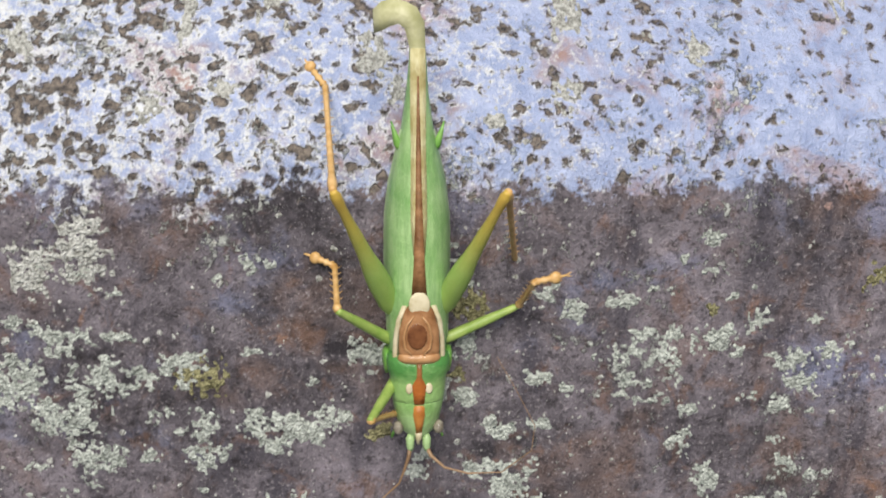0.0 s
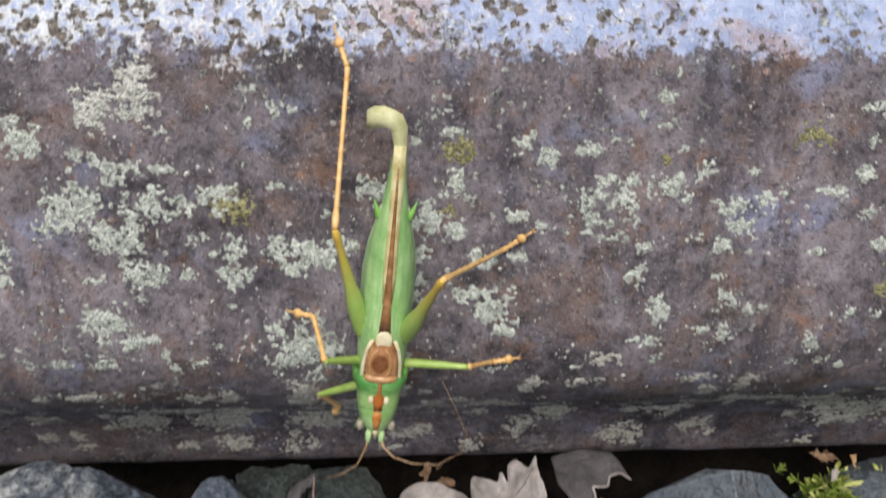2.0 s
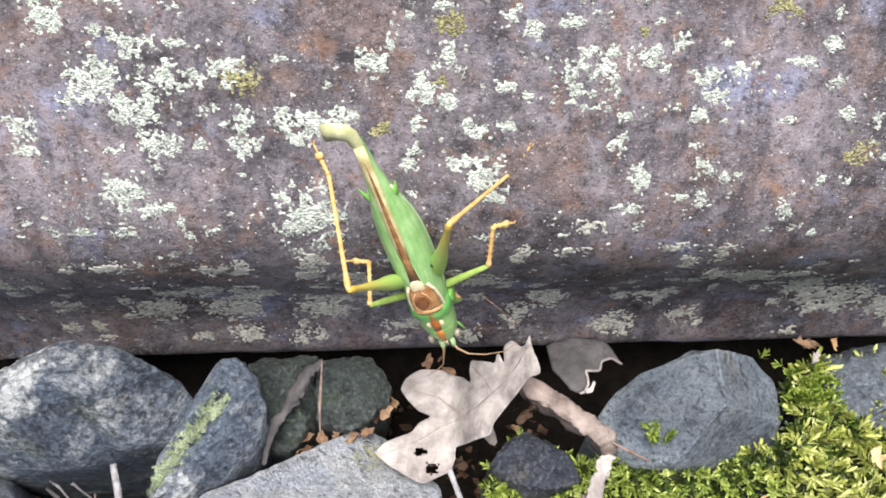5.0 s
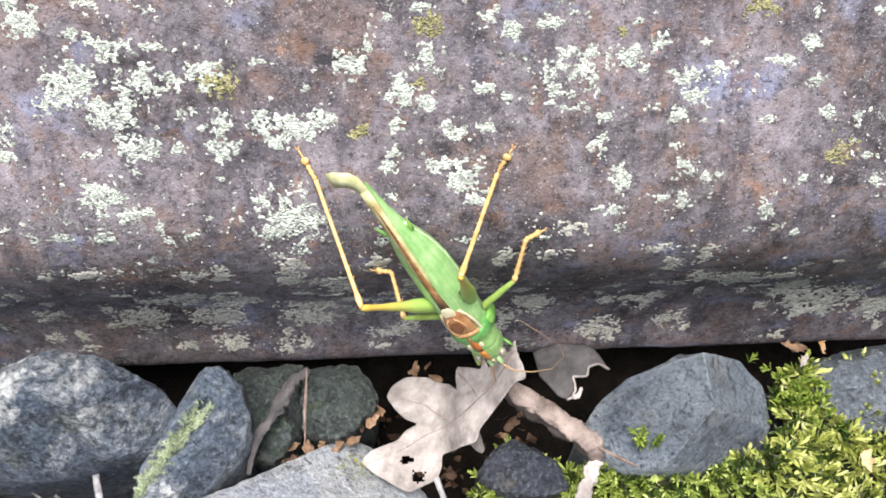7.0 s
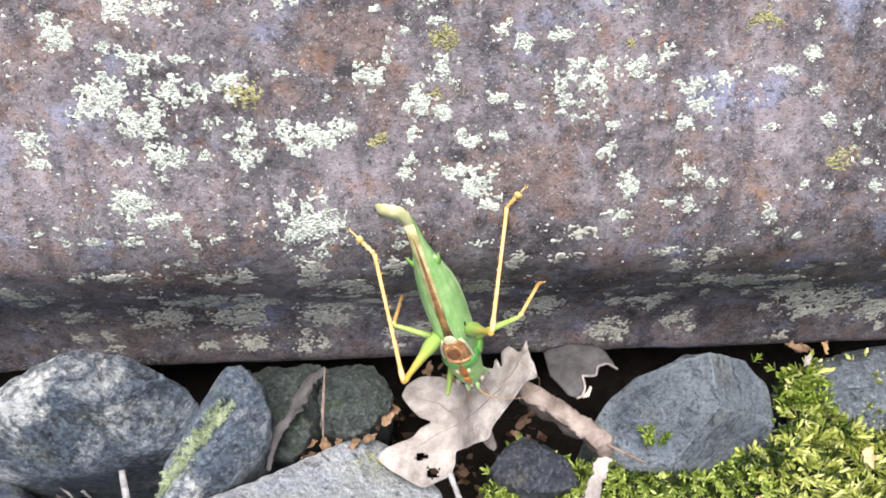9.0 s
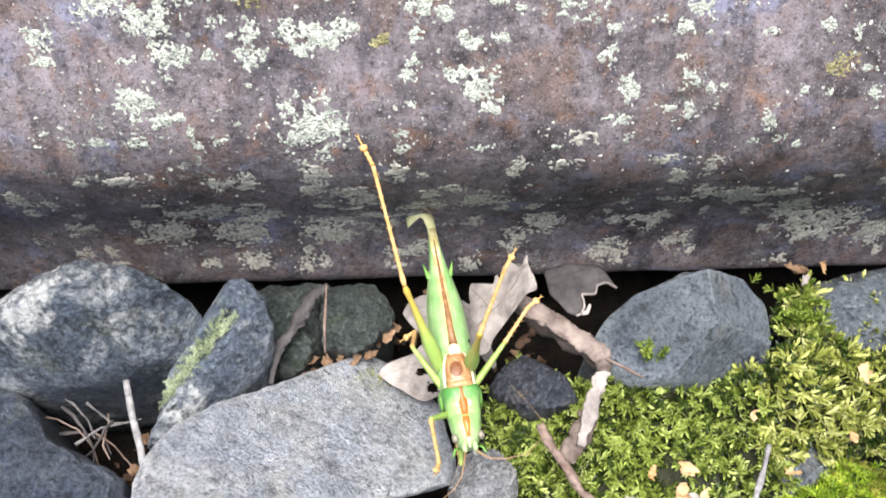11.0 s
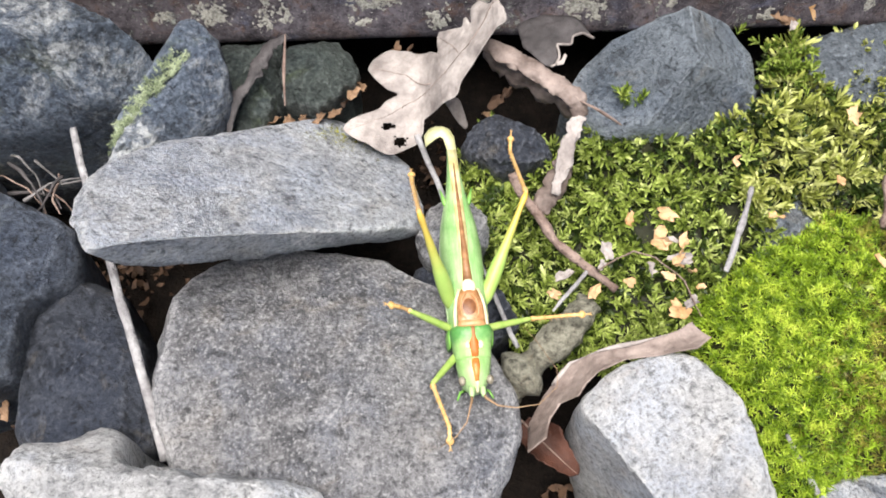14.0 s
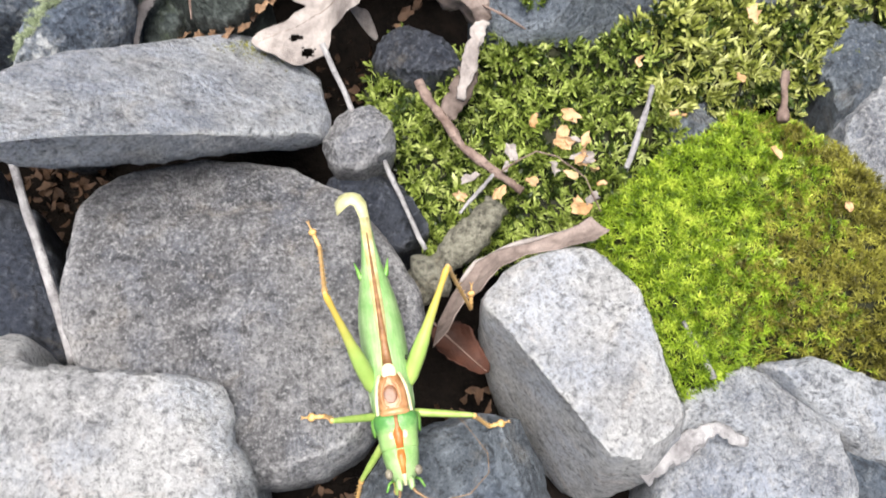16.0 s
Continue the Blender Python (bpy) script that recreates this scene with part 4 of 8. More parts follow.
# ---- leaves, twigs and litter ----
def blade(name, length, width, lobes, depth, bend, roll, material, label, category, seed, thick=0.16, bite=0.0, wave=0.8):
    """A dry leaf along +x from its stalk: lobed outline, midrib, curled and crumpled, with real thickness (mm)."""
    nu, nv = 44, 16
    top, under = [], []
    for i in range(nu + 1):
        u = i / nu
        body = math.sin(math.pi * min(1, 0.06 + 0.94 * u) ** 0.85) ** 0.7
        lobe = 1 - depth * (0.5 + 0.5 * math.cos(2 * math.pi * lobes * u)) * (u < 0.97)
        row_t, row_u = [], []
        for j in range(nv + 1):
            v = 2 * j / nv - 1
            edge = width / 2 * body * lobe * (1 + 0.18 * soft_noise((u * 9, v * 2, 0), 1.0, seed))
            if v > 0:
                edge *= 1 - bite * max(0, math.sin(math.pi * u * 1.3))
            y = v * edge
            a = roll * y / max(width / 2, 0.1)
            z = abs(y) * math.sin(abs(a)) * (1 if roll > 0 else -1) + wave * soft_noise((u * length, y, 0), 7, seed * 2.1) * (0.3 + abs(v)) + 0.25 * abs(v)
            y = y * math.cos(a)
            x = length * u
            if bend:
                r = length / bend
                b = u * bend
                x, z = (r - z) * math.sin(b), r - (r - z) * math.cos(b)
            row_t.append(Vector((x, y, z)))
            row_u.append(Vector((x, y, z - thick)))
        top.append(row_t)
        under.append(row_u)
    bm = bmesh.new()
    grid_t = [[bm.verts.new(p * MM) for p in row] for row in top]
    grid_u = [[bm.verts.new(p * MM) for p in row] for row in under]
    for i in range(nu):
        for j in range(nv):
            bm.faces.new((grid_t[i][j], grid_t[i + 1][j], grid_t[i + 1][j + 1], grid_t[i][j + 1]))
            bm.faces.new((grid_u[i][j + 1], grid_u[i + 1][j + 1], grid_u[i + 1][j], grid_u[i][j]))
        for j in (0, nv):
            bm.faces.new((grid_t[i][j], grid_t[i + 1][j], grid_u[i + 1][j], grid_u[i][j]))
    for i in (0, nu):
        for j in range(nv):
            bm.faces.new((grid_t[i][j], grid_t[i][j + 1], grid_u[i][j + 1], grid_u[i][j]))
    bmesh.ops.recalc_face_normals(bm, faces=bm.faces)
    leaf = tagged(new(name, None), label, category)
    part("blade", bm, material, leaf)
    rib = bmesh.new()
    line = [row[nv // 2] * MM for row in top]
    stalk = [line[0] + (line[0] - line[1]) * k for k in (2.5, 1.2)]
    tube(rib, stalk + line[:-2:2], [0.00034, 0.0003] + [0.00026 * (1 - 0.8 * k / len(line[:-2:2])) for k in range(len(line[:-2:2]))], 6)
    part("midrib", rib, BARK, leaf, "thin brown leaf stalk and midrib")
    return leaf


def sheet(outline, height, thick=0.2, step=0.5, torn=lambda x, y: False):
    """A thin crumpled sheet (mm) over a plan outline, with real thickness: height(x, y) gives its lie, torn(x, y) its holes."""
    xs, ys = [p[0] for p in outline], [p[1] for p in outline]
    rim = around(outline, 420)
    cells = {(i, j) for i in range(int((max(xs) - min(xs)) / step) + 2) for j in range(int((max(ys) - min(ys)) / step) + 2)
             if inside(outline, min(xs) + (i + 0.5) * step, min(ys) + (j + 0.5) * step) and not torn(min(xs) + (i + 0.5) * step, min(ys) + (j + 0.5) * step)}
    bm, at = bmesh.new(), {}

    def corner(i, j, low):
        if (i, j, low) not in at:
            x, y = min(xs) + i * step, min(ys) + j * step
            if not all((i - p, j - q) in cells for p in (0, 1) for q in (0, 1)):
                near = min(rim, key=lambda c: math.dist(c, (x, y)))
                if math.dist(near, (x, y)) < 1.1 * step:
                    x, y = near
            at[i, j, low] = bm.verts.new(Vector((x, y, height(x, y) - (thick if low else 0))) * MM)
        return at[i, j, low]

    for i, j in sorted(cells):
        loop = ((i, j), (i + 1, j), (i + 1, j + 1), (i, j + 1))
        bm.faces.new([corner(*c, 0) for c in loop])
        bm.faces.new([corner(*c, 1) for c in reversed(loop)])
        for (c, d), beside in zip(zip(loop, loop[1:] + loop[:1]), ((i, j - 1), (i + 1, j), (i, j + 1), (i - 1, j))):
            if beside not in cells:
                bm.faces.new((corner(*d, 0), corner(*c, 0), corner(*c, 1), corner(*d, 1)))
    return bm


def vein(path, height, r0, r1, leaf):
    """A raised vein that follows a sheet through plan points."""
    bm, line = bmesh.new(), []
    for (ax, ay), (bx, by) in zip(path, path[1:]):
        line += [(ax + (bx - ax) * q / 6, ay + (by - ay) * q / 6) for q in range(6)]
    tube(bm, [Vector((x, y, height(x, y) + 0.03)) * MM for x, y in line], [(r0 + (r1 - r0) * k / len(line)) * MM for k in range(len(line))], 6)
    part("vein", bm, OAK_WARM, leaf, "faint raised leaf vein")


def oak_leaf():
    """A bleached oak leaf: two broad lobes lie on the stones, the ragged upper half stands up against the rail."""
    outline = [(4.7, 14.1), (5.9, 16.5), (8.7, 18.0), (13.7, 18.0), (17.9, 14.7), (19.4, 12.2), (19.2, 15.0), (19.7, 17.4), (22.6, 15.9), (24.1, 14.9), (24.6, 17.3), (25.7, 14.2), (25.8, 17.5),
               (27.3, 18.4), (29.2, 16.2), (30.6, 18.0), (30.9, 13.9), (31.7, 9.4), (29.6, 9.1), (27.5, 6.8), (25.4, 4.9), (23.1, 2.5), (22.2, 0.4), (18.6, 0.2), (16.0, 0.5), (15.6, -2.2), (14.4, -4.3),
               (11.4, -5.5), (9.0, -6.6), (6.1, -5.4), (2.1, -2.8), (-1.0, 0.3), (0.4, 2.3), (3.8, 3.6), (6.7, 4.6), (8.5, 6.6), (11.0, 7.8), (8.3, 9.0), (6.2, 11.3)]
    soft = [(0.5 * a[0] + 0.5 * b[0], 0.5 * a[1] + 0.5 * b[1]) for a, b in zip(around(outline, 240), around(rounded(outline), 240))]

    def height(x, y):
        up = max(0.0, x - 13)
        z = -2.4 + 1.25 * up * min(1.0, up / 6)
        z += 0.9 * soft_noise((x, y, 0), 11, 5.1) + (0.35 + 0.05 * up) * soft_noise((x, y, 0), 4.0, 9.4) + 0.12 * soft_noise((x, y, 0), 1.6, 2.2)
        for cx, cy, r in ((9.5, 13.5, 6.5), (5.0, -0.5, 6.0)):
            d = math.dist((x, y), (cx, cy)) / r
            z += 0.9 * (1 - d * d) if d < 1 else 0.0
        return z

    torn = lambda x, y: math.hypot((x - 8.4) / 1.7, (y - 0.2) / 0.7) + 0.45 * soft_noise((x, y, 0), 1.2, 2.7) < 1 or math.hypot(x - 10.9, y + 3.4) + 0.9 * soft_noise((x, y, 0), 1.1, 4.7) < 1.2
    leaf = tagged(new("oak_leaf", None), "dry bleached grey-brown oak leaf, lobed and torn, leaning against the rail", "leaf")
    part("blade", sheet(soft, height, 0.22, 0.42, torn), OAK_PALE, leaf)
    fold = lambda x, y: -1.5 - 1.35 * (x - 21) + 0.5 * (y - 5) + 0.4 * soft_noise((x, y, 0), 2.5, 3.1)
    part("folded_lobe", sheet([(19.7, 5.4), (21.5, 6.6), (24.0, 7.4), (25.2, 5.4), (25.9, 3.4), (25.1, 2.4), (23.5, 2.6), (22.2, 3.5)], fold, 0.2, 0.4), OAK_PALE, leaf, "shaded lobe folded down under the leaf")
    vein([(0.6, 0.0), (7.6, 2.4), (13.1, 5.5), (19.3, 6.6), (24.8, 9.6), (28.1, 12.8), (30.3, 16.3)], height, 0.05, 0.14, leaf)
    vein([(5.8, 13.9), (12.8, 11.6), (18.5, 6.6)], height, 0.07, 0.14, leaf)
    vein([(19.9, 16.0), (22.0, 12.0), (23.0, 8.6)], height, 0.07, 0.13, leaf)
    return leaf


def stick(name, points, r0, r1, material, label, category, seed, knots=0.12):
    """A tapered stick through points (mm)."""
    line = []
    pts = [Vector(p) for p in points]
    for a, b in zip(pts, pts[1:]):
        for k in range(7):
            line.append(a.lerp(b, k / 7))
    line.append(pts[-1])
    radii = []
    for i, p in enumerate(line):
        f = i / (len(line) - 1)
        radii.append((r0 + (r1 - r0) * f) * (1 + knots * 2 * soft_noise(p, 4, seed)) * MM)
        line[i] = (p + Vector((soft_noise(p, 9, seed), soft_noise(p, 9, seed + 5), 0)) * 0.35) * MM
    bm = bmesh.new()
    tube(bm, line, radii, 9)
    return tagged(new(name, finish(bm, name, material)), label, category)


def roll_leaf(name, path, radii, arc, material, label, seed, turn=90.0, ragged=0.5, stem=(), edge=()):
    """A withered leaf rolled lengthwise along a path (mm): an open, crumpled roll with ragged margins and real thickness."""
    pts = [Vector(p) for p in path]
    line, size = [], []
    for k, (a, b) in enumerate(zip(pts, pts[1:])):
        for q in range(9):
            line.append(a.lerp(b, q / 9))
            size.append(radii[k] + (radii[k + 1] - radii[k]) * q / 9)
    line.append(pts[-1])
    size.append(radii[-1])
    for _ in range(3):
        line = [line[0]] + [(a + 2 * b + c) / 4 for a, b, c in zip(line, line[1:], line[2:])] + [line[-1]]
    across, outer, inner = 16, [], []
    for i, p in enumerate(line):
        along = (line[min(i + 1, len(line) - 1)] - line[max(i - 1, 0)]).normalized()
        side = along.cross(Vector((0, 0, 1))).normalized()
        up = side.cross(along)
        open_a = radians(arc / 2) * (1 + ragged * soft_noise((i * 0.45, 0, 0), 1.0, seed))
        open_b = radians(arc / 2) * (1 + ragged * soft_noise((i * 0.45, 5, 0), 1.0, seed + 3))
        row_o, row_i = [], []
        for j in range(across + 1):
            f = j / across
            ang = radians(turn + 35 * soft_noise((i * 0.16, 3, 0), 1.0, seed)) - open_a + (open_a + open_b) * f
            r = size[i] * (1 + 0.38 * soft_noise((i * 0.16, f * 2, 0), 1.1, seed * 1.7) + 0.22 * soft_noise((i * 0.5, f * 6, 0), 1.0, seed))
            d = 1.25 * math.cos(ang) * side + 0.62 * math.sin(ang) * up
            row_o.append((p + d * r) * MM)
            row_i.append((p + d * max(0.05, r - 0.22)) * MM)
        outer.append(row_o)
        inner.append(row_i)
    bm = bmesh.new()
    grid_o, grid_i = [[[bm.verts.new(q) for q in row] for row in grid] for grid in (outer, inner)]
    for i in range(len(line) - 1):
        for j in range(across):
            bm.faces.new((grid_o[i][j], grid_o[i + 1][j], grid_o[i + 1][j + 1], grid_o[i][j + 1]))
            bm.faces.new((grid_i[i][j + 1], grid_i[i + 1][j + 1], grid_i[i + 1][j], grid_i[i][j]))
        for j in (0, across):
            bm.faces.new((grid_o[i][j], grid_o[i + 1][j], grid_i[i + 1][j], grid_i[i][j]))
    for i in (0, len(line) - 1):
        for j in range(across):
            bm.faces.new((grid_o[i][j], grid_o[i][j + 1], grid_i[i][j + 1], grid_i[i][j]))
    bmesh.ops.recalc_face_normals(bm, faces=bm.faces)
    leaf = tagged(new(name, None), label, "leaf")
    part("blade", bm, material, leaf)
    for what, course, thick, skin, note in (("stem", stem, 0.4, BARK, "thin brown leaf stalk"), ("curled_edge", edge, 0.26, OAK_PALE, "whitish curled margin")):
        if course:
            bm = bmesh.new()
            fine = []
            for a, b in zip(course, course[1:]):
                fine += [Vector(a).lerp(Vector(b), q / 6) for q in range(6)]
            fine.append(Vector(course[-1]))
            for _ in range(4):
                fine = [fine[0]] + [(a + 2 * b + c) / 4 for a, b, c in zip(fine, fine[1:], fine[2:])] + [fine[-1]]
            tube(bm, [q * MM for q in fine], [thick * (1 - 0.6 * abs(2 * q / len(fine) - 1)) * MM for q in range(len(fine))], 7)
            part(what, bm, skin, leaf, note)
    return leaf


OAK_WARM = leaf_skin("pinkish_dry_leaf", (0.10, 0.074, 0.064), (0.34, 0.275, 0.245), (0.14, 0.09, 0.07))
OAK_STRIP = leaf_skin("bleached_leaf_strip", (0.20, 0.175, 0.165), (0.45, 0.41, 0.385), (0.24, 0.18, 0.15))


def build_leaves():
    oak_leaf()
    rolled = roll_leaf("rolled_leaf", [(28.6, 12.6, 8.5), (34.1, 8.4, 9), (38.4, 5.2, 9), (42.7, 2.0, 8.5), (46.0, -1.0, 8), (47.3, -3.6, 5.5)], [1.3, 1.7, 1.7, 1.7, 1.8, 1.3], 210, OAK_WARM,
                       "dry pinkish-brown oak leaf rolled lengthwise, with a scalloped margin", 8, 85, 0.3, [(46.6, -1.6, 8.5), (49.9, -3.5, 8.3), (53, -4.4, 6.2), (55.6, -5.0, 4.2)])
    margin = bmesh.new()
    rows = []
    for k in range(49):
        f = k / 48
        ridge = Vector((28.8 + 17.4 * f, 11.6 - 13.2 * f, 9.2))
        drop = (3.6 + 2.9 * abs(math.sin(3.6 * math.pi * f + 0.4)) ** 0.6 + 0.9 * soft_noise((f * 20, 0, 0), 1.0, 4.2)) * min(1.0, 0.35 + 3 * f)
        rows.append([margin.verts.new((ridge + Vector((-0.85 * u * (1.2 - u), -1.0 * u * (1.4 - u), -drop * u - 1.2 * u * u)) + Vector((-0.5, -0.7, 0)) * 0.6 * soft_noise((f * 14, u * 3, 0), 1.3, 8.8)) * MM) for u in (0, 0.17, 0.34, 0.51, 0.68, 0.84, 1.0)])
    for r, q in zip(rows, rows[1:]):
        for i in range(6):
            margin.faces.new((r[i], r[i + 1], q[i + 1], q[i]))
    margin.normal_update()
    bmesh.ops.solidify(margin, geom=margin.faces[:], thickness=0.18 * MM)
    part("scalloped_margin", margin, OAK_WARM, rolled, "drooping wavy margin of the rolled leaf")
    roll_leaf("rolled_leaf", [(46.6, -3.6, 6), (45, -7.6, 4.5), (43.2, -12.5, 2.5), (41.2, -18.2, 0.2)], [1.2, 1.5, 1.4, 0.7], 150, OAK_STRIP, "bleached torn leaf strip hanging down over the moss", 12, 90, 0.6)
    roll_leaf("rolled_leaf", [(43.5, -11, 0), (41, -16, -1), (38, -20, -3)], [1.6, 2.2, 1.6], 200, OAK, "crumpled brown leaf shred on the moss", 14, 90, 0.6)
    grey = tagged(new("curled_leaf", None), "dry grey leaf with a whitish turned-up edge wedged under the rail", "leaf")
    lie = lambda x, y: 3.2 - 0.05 * (x - 44) ** 2 * (x < 44) - 0.25 * max(0, 14 - y) + 0.5 * soft_noise((x, y, 0), 5, 3.7)
    part("blade", sheet([(37.1, 22.2), (43.6, 23.2), (49.6, 22.1), (51.2, 20.0), (52.9, 16.3), (50.7, 17.9), (48.4, 17.4), (47.8, 15.2), (44.6, 15.2), (44.9, 12.2), (43.2, 10.4), (41.1, 11.4), (37.9, 16.3)], lie, 0.2, 0.45), GREY_LEAF, grey)
    hem = bmesh.new()
    tube(hem, [Vector((x, y, lie(x, y) + 0.35)) * MM for x, y in around([(43.0, 10.3), (44.0, 10.6), (45.0, 12.2), (44.9, 13.6), (44.6, 15.1), (46.2, 15.0), (47.8, 15.1), (48.4, 17.2), (50.7, 17.8), (52.9, 16.2), (50.8, 18.1), (48.2, 17.7), (47.4, 15.5), (44.3, 15.5), (44.6, 12.4)], 60)[:34]], [0.00030] * 34, 7)
    part("curled_edge", hem, OAK_PALE, grey, "whitish curled margin")
    crumb = sheet([(44.2, 10.0), (45.6, 10.3), (46.6, 12.4), (46.0, 12.8), (45.2, 11.4), (44.0, 11.0)], lambda x, y: 3.6 + 0.4 * soft_noise((x, y, 0), 2, 1.7), 0.2, 0.3)
    part("curled_flake", crumb, OAK_PALE, grey, "small whitish flake at the leaf's edge")
    strip_leaf = tagged(new("curled_leaf", None), "long brown dry leaf with a pale folded edge", "leaf")
    outline = [(30.8, -68.7), (32.8, -61.7), (35.9, -56.8), (40.6, -52.0), (45.7, -50.8), (52.7, -50.2), (59.8, -49.0), (62.4, -47.6), (65.2, -51.2), (61.6, -53.6), (55.7, -53.8), (49.7, -53.7), (44.5, -55.6), (42.3, -57.4), (40.5, -59.7), (38.0, -59.8), (35.7, -62.7), (33.7, -67.0)]

    def trough(x, y):
        rise = -13 + 15 * min(1.0, max(0.0, (x - 31) / 14)) ** 0.8 + 0.26 * max(0.0, x - 45)
        across = (y + 51.2 + 0.62 * max(0.0, 45 - x)) if x < 45 else (y + 51.2 - 0.13 * (x - 45))
        return rise + 0.35 * across * across * 0.5 - 0.9 + 0.7 * soft_noise((x, y, 0), 4.5, 6.1) + 0.25 * soft_noise((x, y, 0), 1.6, 3.3)

    part("blade", sheet(outline, trough, 0.25, 0.4), OAK_WARM, strip_leaf)
    hem = bmesh.new()
    edge = [(37.4, -55.4), (40.6, -52.2), (45.7, -51.0), (52.7, -50.4), (59.0, -49.3)]
    fine = [(ax + (bx - ax) * q / 6, ay + (by - ay) * q / 6) for (ax, ay), (bx, by) in zip(edge, edge[1:]) for q in range(6)]
    tube(hem, [Vector((x, y, trough(x, y) + 0.3)) * MM for x, y in fine], [(0.30 + 0.22 * math.sin(0.5 * k)) * MM for k in range(len(fine))], 7)
    part("folded_edge", hem, OAK_STRIP, strip_leaf, "pale folded edge")
    roll_leaf("curled_leaf", [(66, -95.5, -2), (70.4, -92.6, -1), (74.3, -90.5, 0.5), (80, -88.4, 1), (86, -91, -1)], [1.2, 1.7, 1.5, 1.4, 0.8], 170, BLEACHED, "thin bleached curled leaf lying on a stone", 22, 100, 0.7)
    roll_leaf("shrivelled_leaf", [(-11.7, 18.8, 4), (-15, 16.3, 4.5), (-17.3, 11.8, 4), (-19.8, 8.3, 2.5), (-22.6, 5.3, 1.5), (-23.4, 1.8, 0), (-24.4, -1.5, -2)], [0.6, 0.9, 1.6, 0.7, 1.3, 0.6, 0.4], 170, GREY_LEAF,
              "shrivelled dark grey leaf twisted over small stones", 27, 90, 0.7, [(-12, 18.5, 5), (-12.2, 14, 4.5), (-12.5, 10, 3.5), (-12.6, 4.5, 0)])
    leaf = blade("brown_leaf", 15, 9, 1.5, 0.2, 0.3, 0.5, LITTER_RED, "reddish-brown leaf deep in the gap", "leaf", 30)
    leaf.matrix_basis = pose(0.033, -0.060, -0.018, 0, 0, -50)


def build_sticks():
    stick("straw", [(-54, 1, 5), (-50, -13, 4.5), (-44, -31.6, 3), (-38.7, -48.9, 2), (-33.2, -66.6, 1)], 0.7, 0.95, BLEACHED, "bleached straw-like stick passing under the flat stone", "stick", 3, 0.08)
    stick("straw", [(14, -5, 3), (19.2, -18.9, -0.5), (24.6, -28.8, -4), (31.8, -47.8, -6)], 0.62, 0.5, BLEACHED, "thin grey dry stick slipping into the gap", "stick", 5, 0.06)
    stick("twig", [(33, -13, 0), (34.8, -17, -1), (41.1, -27.3, -3.5), (46.9, -32.4, -4), (52, -37.4, -4)], 0.9, 0.85, BARK, "knotty pinkish-brown twig on the moss", "twig", 7, 0.32)
    stick("twig", [(46.8, -33.3, -4), (43, -37, -3.8), (38.9, -41, -4.5)], 0.5, 0.3, BLEACHED, "short pale side twig on the moss", "twig", 8, 0.2)
    stick("twig", [(79.1, -20.7, 6), (75.4, -29.4, 5), (71.3, -37.3, 4)], 0.5, 0.75, BLEACHED, "grey bark-shedding twig between two mosses", "twig", 9, 0.3)
    stick("twig", [(77, -69, 4), (82, -79, 0)], 0.45, 0.65, BLEACHED, "short grey stick on the moss cushion's rim", "twig", 11, 0.25)
    stick("bark_piece", [(28, -55, -12), (33, -51.5, -9.5), (38, -47.5, -8), (42, -44, -7), (46.5, -39, -6.5)], 4.2, 2.7, WOOD_MOTTLED, "mottled grey broken bark piece among stones", "bark", 13, 0.35)
    stick("seed_pod", [(105.6, -20.8, 8), (103.9, -26.7, 8.5), (102.2, -31.6, 8.5)], 0.7, 1.3, BARK, "pinkish dry bud scale on the moss cushion", "bud", 15, 0.25)
    stick("stem", [(47.5, -35.1, 1), (51, -33.3, 2), (54.5, -32, 3), (58.8, -33.5, 3), (63.4, -38.8, 3.5), (64.4, -46.8, 6)], 0.15, 0.13, BARK, "thin yellow-brown dry stem looping over moss", "stem", 17)
    chance = random.Random(8)
    for k, (x, y, turn, size) in enumerate(((-73, -1, -0.2, 16), (-69, -4, -0.5, 15), (-74, -6, 0.1, 18), (-64, -3, -1.1, 12), (-70, -9, 0.3, 14), (-60, -5, -1.4, 11), (-66, -12, 0.5, 13), (-57, -8, -1.9, 10), (-62, -9, -0.7, 12))):
        bend = chance.uniform(-0.9, 0.9)
        line = [(x + size * f * math.cos(turn + bend * f) + chance.gauss(0, 0.5), y + size * f * math.sin(turn + bend * f), -6 + 2.5 * math.sin(3 * f + k) + chance.gauss(0, 0.6)) for f in (0, 0.25, 0.5, 0.75, 1.0)]
        stick("root", line, chance.uniform(0.22, 0.48), 0.14, (DULL_ROOT, GREY_LEAF, BARK)[k % 3], ("thin bleached dry root", "dark grey dry root", "thin grey-brown dry root")[k % 3] + " tangled in a hollow", "root", 19 + 2 * k, 0.3)
    stick("root", [(-52, 2.6, 3), (-49, 1, 5), (-45.9, 4.6, 6)], 0.5, 0.4, BARK, "thin brown dry shoot between stones", "root", 25, 0.3)


